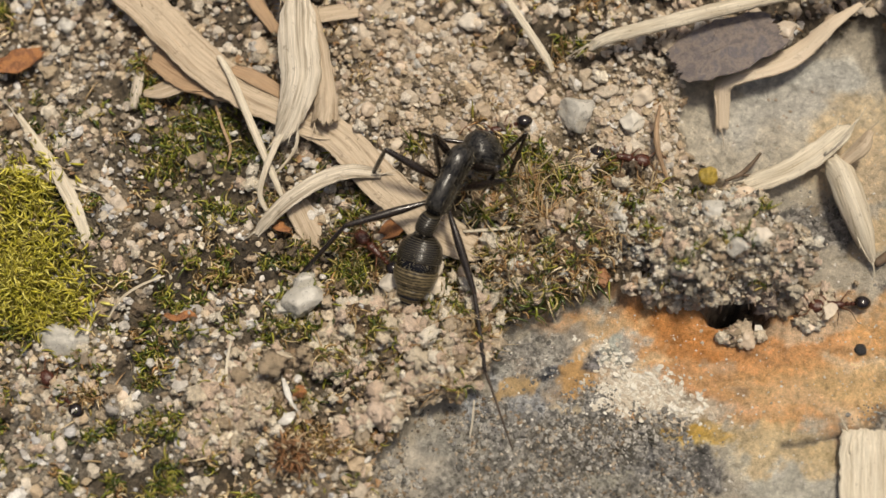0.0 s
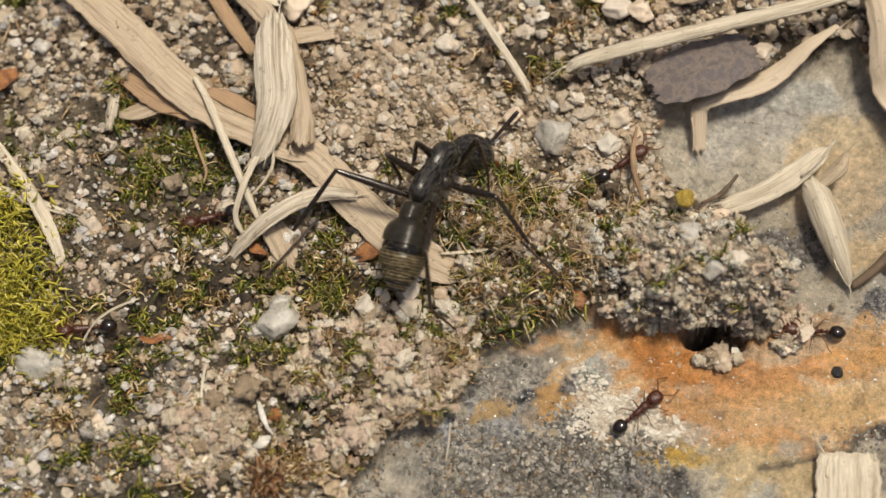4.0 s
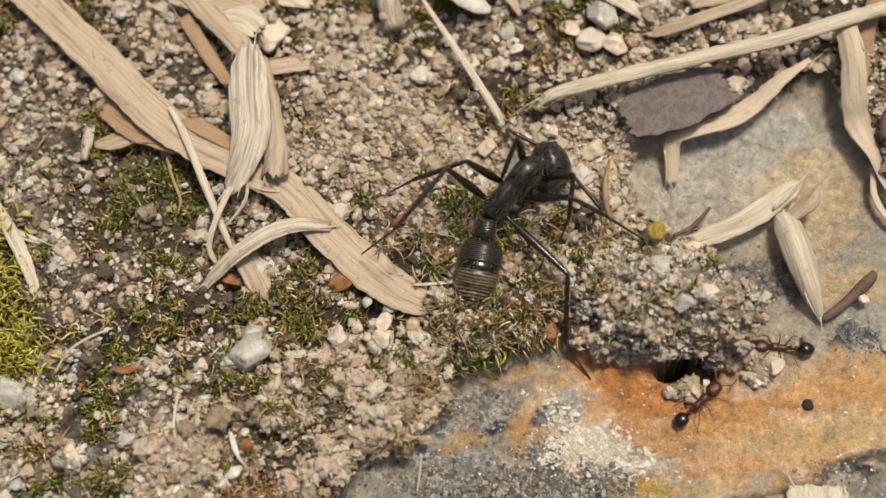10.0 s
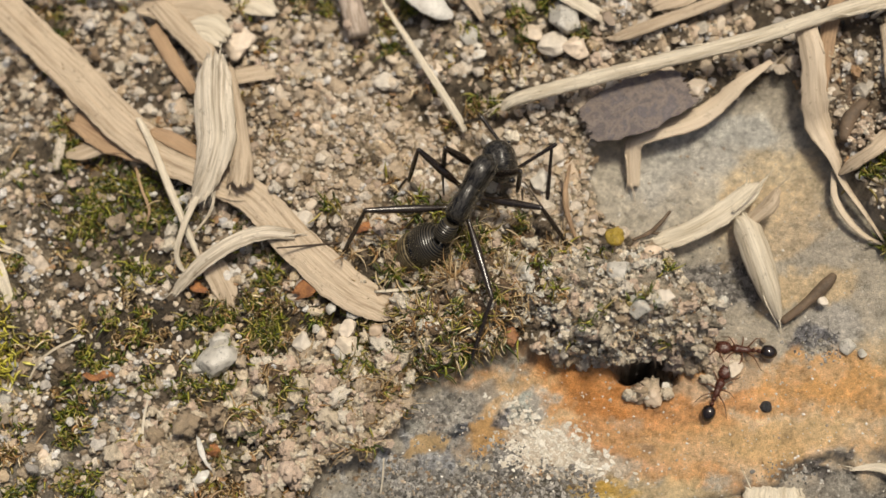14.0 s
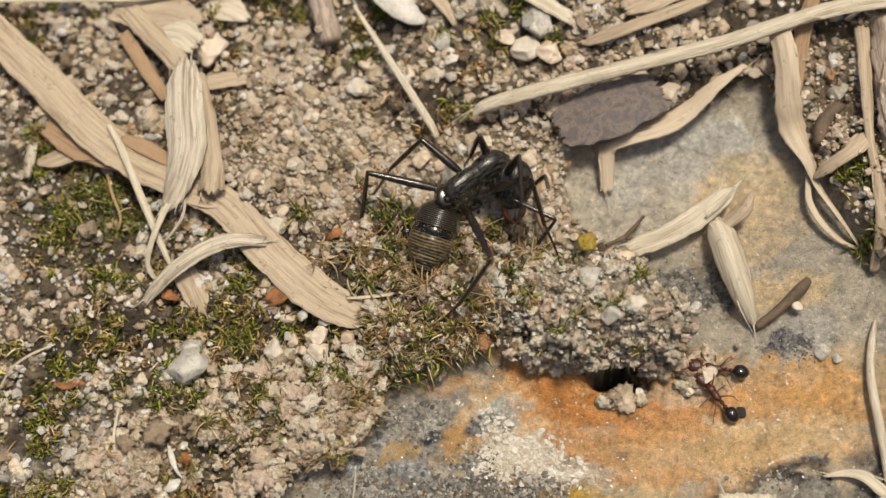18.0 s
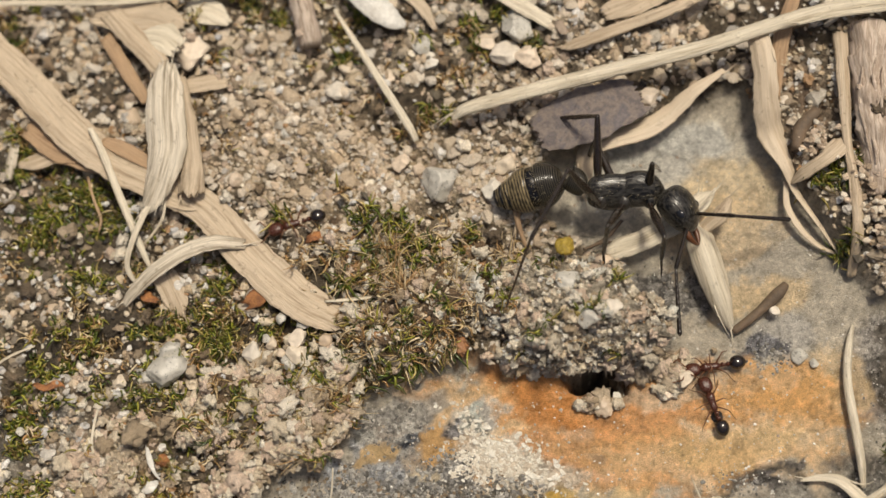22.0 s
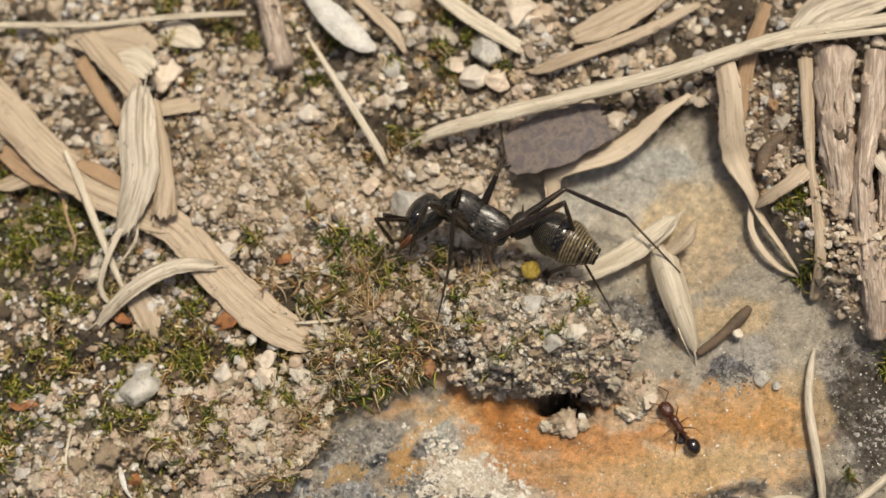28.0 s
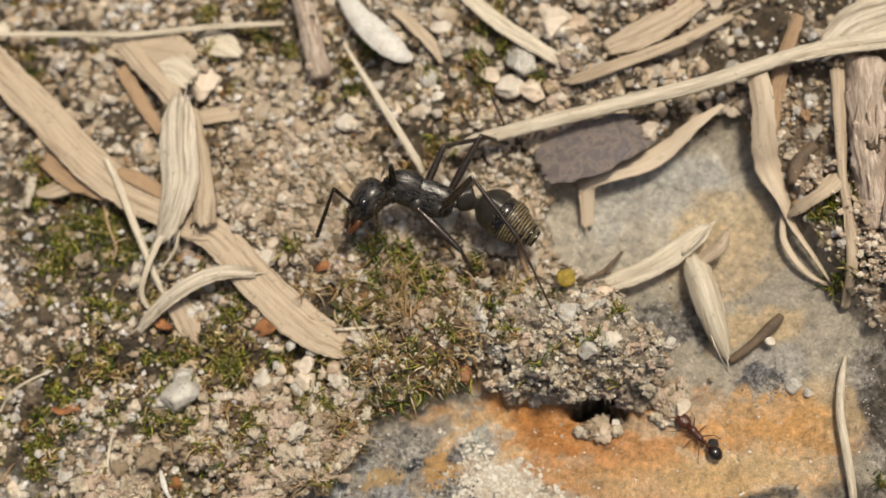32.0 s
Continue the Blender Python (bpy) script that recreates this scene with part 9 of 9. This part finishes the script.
    stride(ANT["tarsus_r2"], [(0, 1.55, 0.78, -2.17, 3, 56, 146), (1, 1.54, 0.67, -2.21, 2, 37, 145), (2, 3.09, 1.09, -2.68, 4, 53, 115), (3, 3.71, 0.65, -2.80, 6, 62, 84), (4, 3.71, 0.02, -2.72, -13, 58, 16), (5, 3.72, -0.63, -2.65, -14, 47, -38), (6, 3.73, -1.26, -2.58, -4, 39, -82), (7, 3.24, -1.05, -2.70, 3, -43, 43), (8, 3.42, -1.74, -2.32, -3, 23, -85), (9, 2.56, -1.99, -1.97, -3, 34, -114), (9.5, 2.93, -0.65, -2.39, -33, 55, -64), (10, 3.30, 0.69, -2.82, 10, 80, 48), (11, 2.70, -0.88, -2.70, -4, 70, -152), (12, 2.00, 0.19, -2.59, 2, 51, 161), (13, 4.57, 0.37, -2.58, 4, -36, 94), (14, 3.73, -0.24, -2.43, -23, -11, 137), (15, 2.86, -0.87, -2.28, -27, 24, 171), (16, 2.01, -1.49, -2.13, -3, 53, -141), (17, 2.18, -2.11, -1.65, -3, 59, -155), (17.5, 2.26, -1.13, -2.19, 1, 59, 177), (18, 2.34, -0.15, -2.73, 3, 60, 149), (19, 2.33, -1.04, -2.53, -6, 61, -110), (19.5, 2.35, 0.22, -2.42, -13, 46, 169), (20, 2.37, 1.47, -2.32, 4, 38, 105), (21, 1.76, -0.28, -2.44, 1, 3, 162), (21.5, 1.63, -0.44, -2.31, -4, 34, 173), (22, 1.50, -0.61, -2.19, -1, 65, -172), (23, 2.70, -0.11, -2.84, -2, 66, -162), (24, 3.39, -0.10, -2.90, -5, 59, -81), (24.5, 3.39, -0.10, -2.90, -5, 59, -81), (25.1, 2.97, 0.29, -1.14, -46, 20, -133), (25.8, 2.53, 0.69, 0.66, -49, -31, -156), (26.5, 2.11, 1.08, 2.41, 6, -71, 135), (27, 2.11, 1.08, 2.41, 6, -71, 135), (28, 3.34, 2.21, 1.87, 5, -55, 79), (29, 4.81, 2.46, -0.32, 3, -30, 49), (30, 4.93, 2.27, -0.78, 2, -12, 35), (31, 2.86, 2.83, 0.45, 3, 6, 62), (32, 4.80, 0.38, -2.45, 3, 49, 46)])
    turn(ANT["femur_r3"], [(0, -8, 16, -137), (1, -20, 21, -102), (2, -18, 26, -109), (3, -22, -17, -135), (4, -9, -6, -149), (5, 1, 8, -161), (6, 9, 23, -171), (7, -14, -12, -122), (8, -11, -15, -138), (9, 13, -19, -124), (9.5, -4, -10, -105), (10, -16, 2, -90), (11, 42, 20, -96), (12, 25, 5, -119), (13, -8, 3, -134), (14, -4, -4, -133), (15, 0, -11, -131), (16, 4, -19, -131), (17, 12, -6, -123), (17.5, 2, -7, -115), (18, -8, -6, -108), (19, 11, -12, -121), (19.5, 9, -20, -130), (20, 8, -27, -140), (21, -20, -35, -122), (21.5, -10, -36, -122), (22, -0, -37, -123), (23, 3, -21, -172), (24, 3, 1, -170), (24.5, 3, 1, -170), (25.1, 1, -19, -174), (25.8, -0, -40, -178), (26.5, 1, -60, 176), (27, 1, -60, 176), (28, -0, -62, -179), (29, -10, -66, -165), (30, -2, -44, -176), (31, -11, -47, -165), (32, -21, -75, -141)])
    turn(ANT["tibia_r3"], [(0, -0, -1, -10), (1, -20, 83, -83), (2, -12, 77, -124), (3, -13, 79, -137), (4, -7, 74, -126), (5, -6, 69, -119), (6, -6, 64, -113), (7, -3, 38, -50), (8, -2, 41, -40), (9, -5, 59, -97), (9.5, -2, 53, -68), (10, -3, 46, -43), (11, -3, 46, -54), (12, -6, 63, -108), (13, -0, 19, -7), (14, 10, 32, -36), (15, 11, 49, -69), (16, -6, 62, -117), (17, -5, 60, -131), (17.5, -5, 62, -127), (18, -6, 64, -123), (19, -3, 54, -144), (19.5, -3, 49, -160), (20, -0, 45, -174), (21, -3, 63, -158), (21.5, -8, 68, -139), (22, -9, 73, -116), (23, 2, 59, 164), (24, 6, 65, 127), (24.5, 6, 65, 127), (25.1, -2, 50, 107), (25.8, -1, 35, 94), (26.5, 3, 21, 82), (27, 3, 21, 82), (28, 3, 54, 38), (29, 2, 60, 25), (30, 3, 59, 38), (31, 2, 53, 20), (32, 4, 47, 82)])
    stride(ANT["tarsus_r3"], [(0, 8.25, -0.64, 0.06, 0, -6, 1), (1, 4.46, -0.50, -3.87, 14, 81, 60), (2, 3.90, -0.74, -3.80, 4, 63, 45), (3, 3.87, -0.49, -3.83, 7, 66, 81), (4, 3.82, -0.85, -3.72, 6, 63, 139), (5, 3.77, -1.21, -3.61, -0, 61, -166), (6, 3.73, -1.57, -3.51, -6, 63, -112), (7, 6.36, -2.37, -2.39, -2, -4, -49), (8, 6.64, -1.89, -2.58, -0, -12, -9), (9, 4.15, -2.02, -3.33, -4, 48, -58), (9.5, 5.26, -1.93, -3.08, 1, 37, -30), (10, 6.36, -1.83, -2.83, -0, 26, -5), (11, 5.99, -2.19, -2.80, -2, 29, -33), (12, 3.86, -1.69, -3.47, -4, 59, -44), (13, 8.07, -0.43, -1.24, -2, 54, -163), (14, 6.59, -0.83, -1.97, 1, 44, -148), (15, 5.06, -1.24, -2.72, 0, 33, -136), (16, 3.58, -1.64, -3.44, -3, 23, -124), (17, 3.13, -1.45, -3.39, -3, 28, -115), (17.5, 3.29, -1.45, -3.44, -4, 42, -115), (18, 3.45, -1.45, -3.49, -5, 56, -116), (19, 2.56, -1.33, -3.17, -1, 50, -163), (19.5, 2.09, -0.80, -2.95, -1, 41, -168), (20, 1.63, -0.27, -2.73, -0, 32, -172), (21, 2.76, -0.67, -3.48, -2, 44, -152), (21.5, 3.33, -0.84, -3.60, -2, 47, -151), (22, 3.90, -1.02, -3.73, -2, 49, -150), (23, 2.47, 0.57, -3.34, 4, 55, 62), (24, 3.40, 1.33, -3.53, 2, 19, 42), (24.5, 3.40, 1.33, -3.53, 2, 19, 42), (25.1, 3.90, 2.08, -2.82, -1, 6, 32), (25.8, 4.41, 2.86, -2.09, -1, -7, 22), (26.5, 4.91, 3.61, -1.38, 1, -20, 11), (27, 4.91, 3.61, -1.38, 1, -20, 11), (28, 6.21, 1.42, -3.15, -8, 77, -46), (29, 6.20, 0.82, -3.36, -3, 61, -30), (30, 5.99, 1.25, -3.33, -10, 75, -77), (31, 6.61, 0.82, -3.11, -5, 66, -50), (32, 4.79, 2.62, -2.86, -3, -52, -46)])
    stride(SMALL["a"], [(0, 10.56, 2.38, -1.90, 0, 1, -176), (3, 10.56, 2.26, -1.92, 0, 0, -180), (6, 10.18, 2.18, -1.94, -0, -2, 168), (9, 10.37, 2.96, -1.78, 0, -1, 176), (13, 10.51, 3.04, -1.77, -0, -0, 178), (16, 10.77, 2.93, -1.79, -0, -3, 165), (19, 10.40, 2.21, -1.93, 0, -0, 178), (22, 11.51, 2.67, -1.84, -0, 2, -170), (23, 14.39, 3.14, -1.75, -0, -10, 112), (24, 19.95, 5.26, -1.26, -0, -13, 127), (26.5, 23.50, 9.41, 0.80, 0, -10, 66), (32, 23.50, 9.41, 0.80, 0, -10, 66)])
    stride(SMALL["b"], [(0, -7.00, -10.49, -3.58, 0, 21, 64), (1.5, -5.74, -8.15, -3.84, -0, -8, 56), (2.5, -5.05, -5.13, -3.33, -0, -9, 60), (3, -3.18, -2.87, -2.92, 0, -8, 52), (3.5, -0.29, -2.45, -2.84, 0, -7, 44), (5.5, 3.38, 0.77, -2.21, 0, -6, 34), (7, 3.60, 0.70, -2.22, 0, -5, 28), (8, 4.47, 0.57, -2.25, 0, -3, 15), (9, 6.66, -0.03, -2.37, 0, -1, 6), (10, 6.27, 0.21, -2.32, -0, -8, 43), (11, 7.36, 0.66, -2.23, 0, -9, 51), (13, 8.79, 0.44, -2.27, 0, -9, 56), (16, 10.19, 2.62, -1.85, 0, -11, 101), (17, 10.39, 0.89, -2.19, 0, -10, 118), (18, 10.45, 1.07, -2.15, 0, -9, 129), (19, 10.52, 0.37, -2.29, 0, -5, 152), (20, 11.11, 1.52, -2.06, 0, -11, 100), (22, 11.50, 0.83, -2.20, -0, -10, 110), (23, 11.40, 1.02, -2.16, 0, -9, 125), (24, 11.31, 0.87, -2.19, 0, -9, 121), (27, 11.35, 0.96, -2.17, 0, -9, 121), (28, 11.60, 0.82, -2.20, 0, -9, 126), (32, 10.89, 0.64, -2.24, 0, -8, 135)])
    stride(SMALL["c"], [(0, -28.25, -2.68, -1.57, -0, -8, 135), (1, -28.35, -1.03, -1.25, -0, -7, 136), (2, -31.01, 0.65, -0.93, 0, -5, 155), (4, -35.79, 2.35, -0.60, 0, -5, 155), (32, -35.79, 2.35, -0.60, 0, -5, 155)])
    stride(SMALL["d"], [(0, -12.66, 4.47, -0.18, 0, -8, 135), (1, -14.72, 5.11, -0.06, -0, 2, -169), (2, -16.06, 3.96, -0.29, -0, 1, -173), (3, -20.32, 3.07, -0.46, 0, 1, -173), (3.5, -22.41, 2.53, -0.57, 0, 1, -176), (5, -31.90, 0.35, -0.99, 0, 3, -166), (32, -31.90, 0.35, -0.99, 0, 3, -166)])
    stride(SMALL["e"], [(0, -6.39, 10.86, 1.09, 0, 4, -162), (1, -6.29, 10.56, 1.03, 0, 5, -156), (2, -6.27, 10.16, 0.95, 0, 5, -154), (3, -8.25, 8.95, 0.71, -0, 5, -156), (4, -20.09, 7.32, 0.38, 0, 3, -164), (5.5, -35.86, 5.39, -0.00, 0, 1, -173), (32, -35.86, 5.39, -0.00, 0, 1, -173)])
    stride(SMALL["f"], [(0, -0.13, 9.38, 0.80, -0, 2, -10), (3, -0.24, 8.80, 0.68, -0, 2, -8), (4, 1.14, 10.28, 0.98, 0, -6, 34), (5.5, 9.17, 22.69, 3.33, 0, -8, 57), (32, 9.17, 22.69, 3.33, 0, -8, 57)])
    stride(SMALL["g"], [(0, -10.75, 28.23, 4.25, 0, -9, 92), (13.4, -10.75, 28.23, 4.25, 0, -9, 92), (15.5, -5.38, 7.48, 0.42, -0, -0, 180), (17, -5.38, 7.48, 0.42, -0, -0, 180), (18, -6.53, 8.96, 0.71, 0, -0, 180), (19, -8.34, 12.77, 1.47, 0, -10, 119), (20, -8.99, 12.84, 1.48, 0, 8, -134), (21, -9.30, 10.48, 1.02, 0, 3, -164), (22.5, -10.97, 9.45, 0.81, -0, 4, -161), (24, -19.21, 8.88, 0.70, 0, -0, 180), (25.5, -31.64, 8.92, 0.70, 0, -0, 180), (32, -31.64, 8.92, 0.70, 0, -0, 180)])


motions()
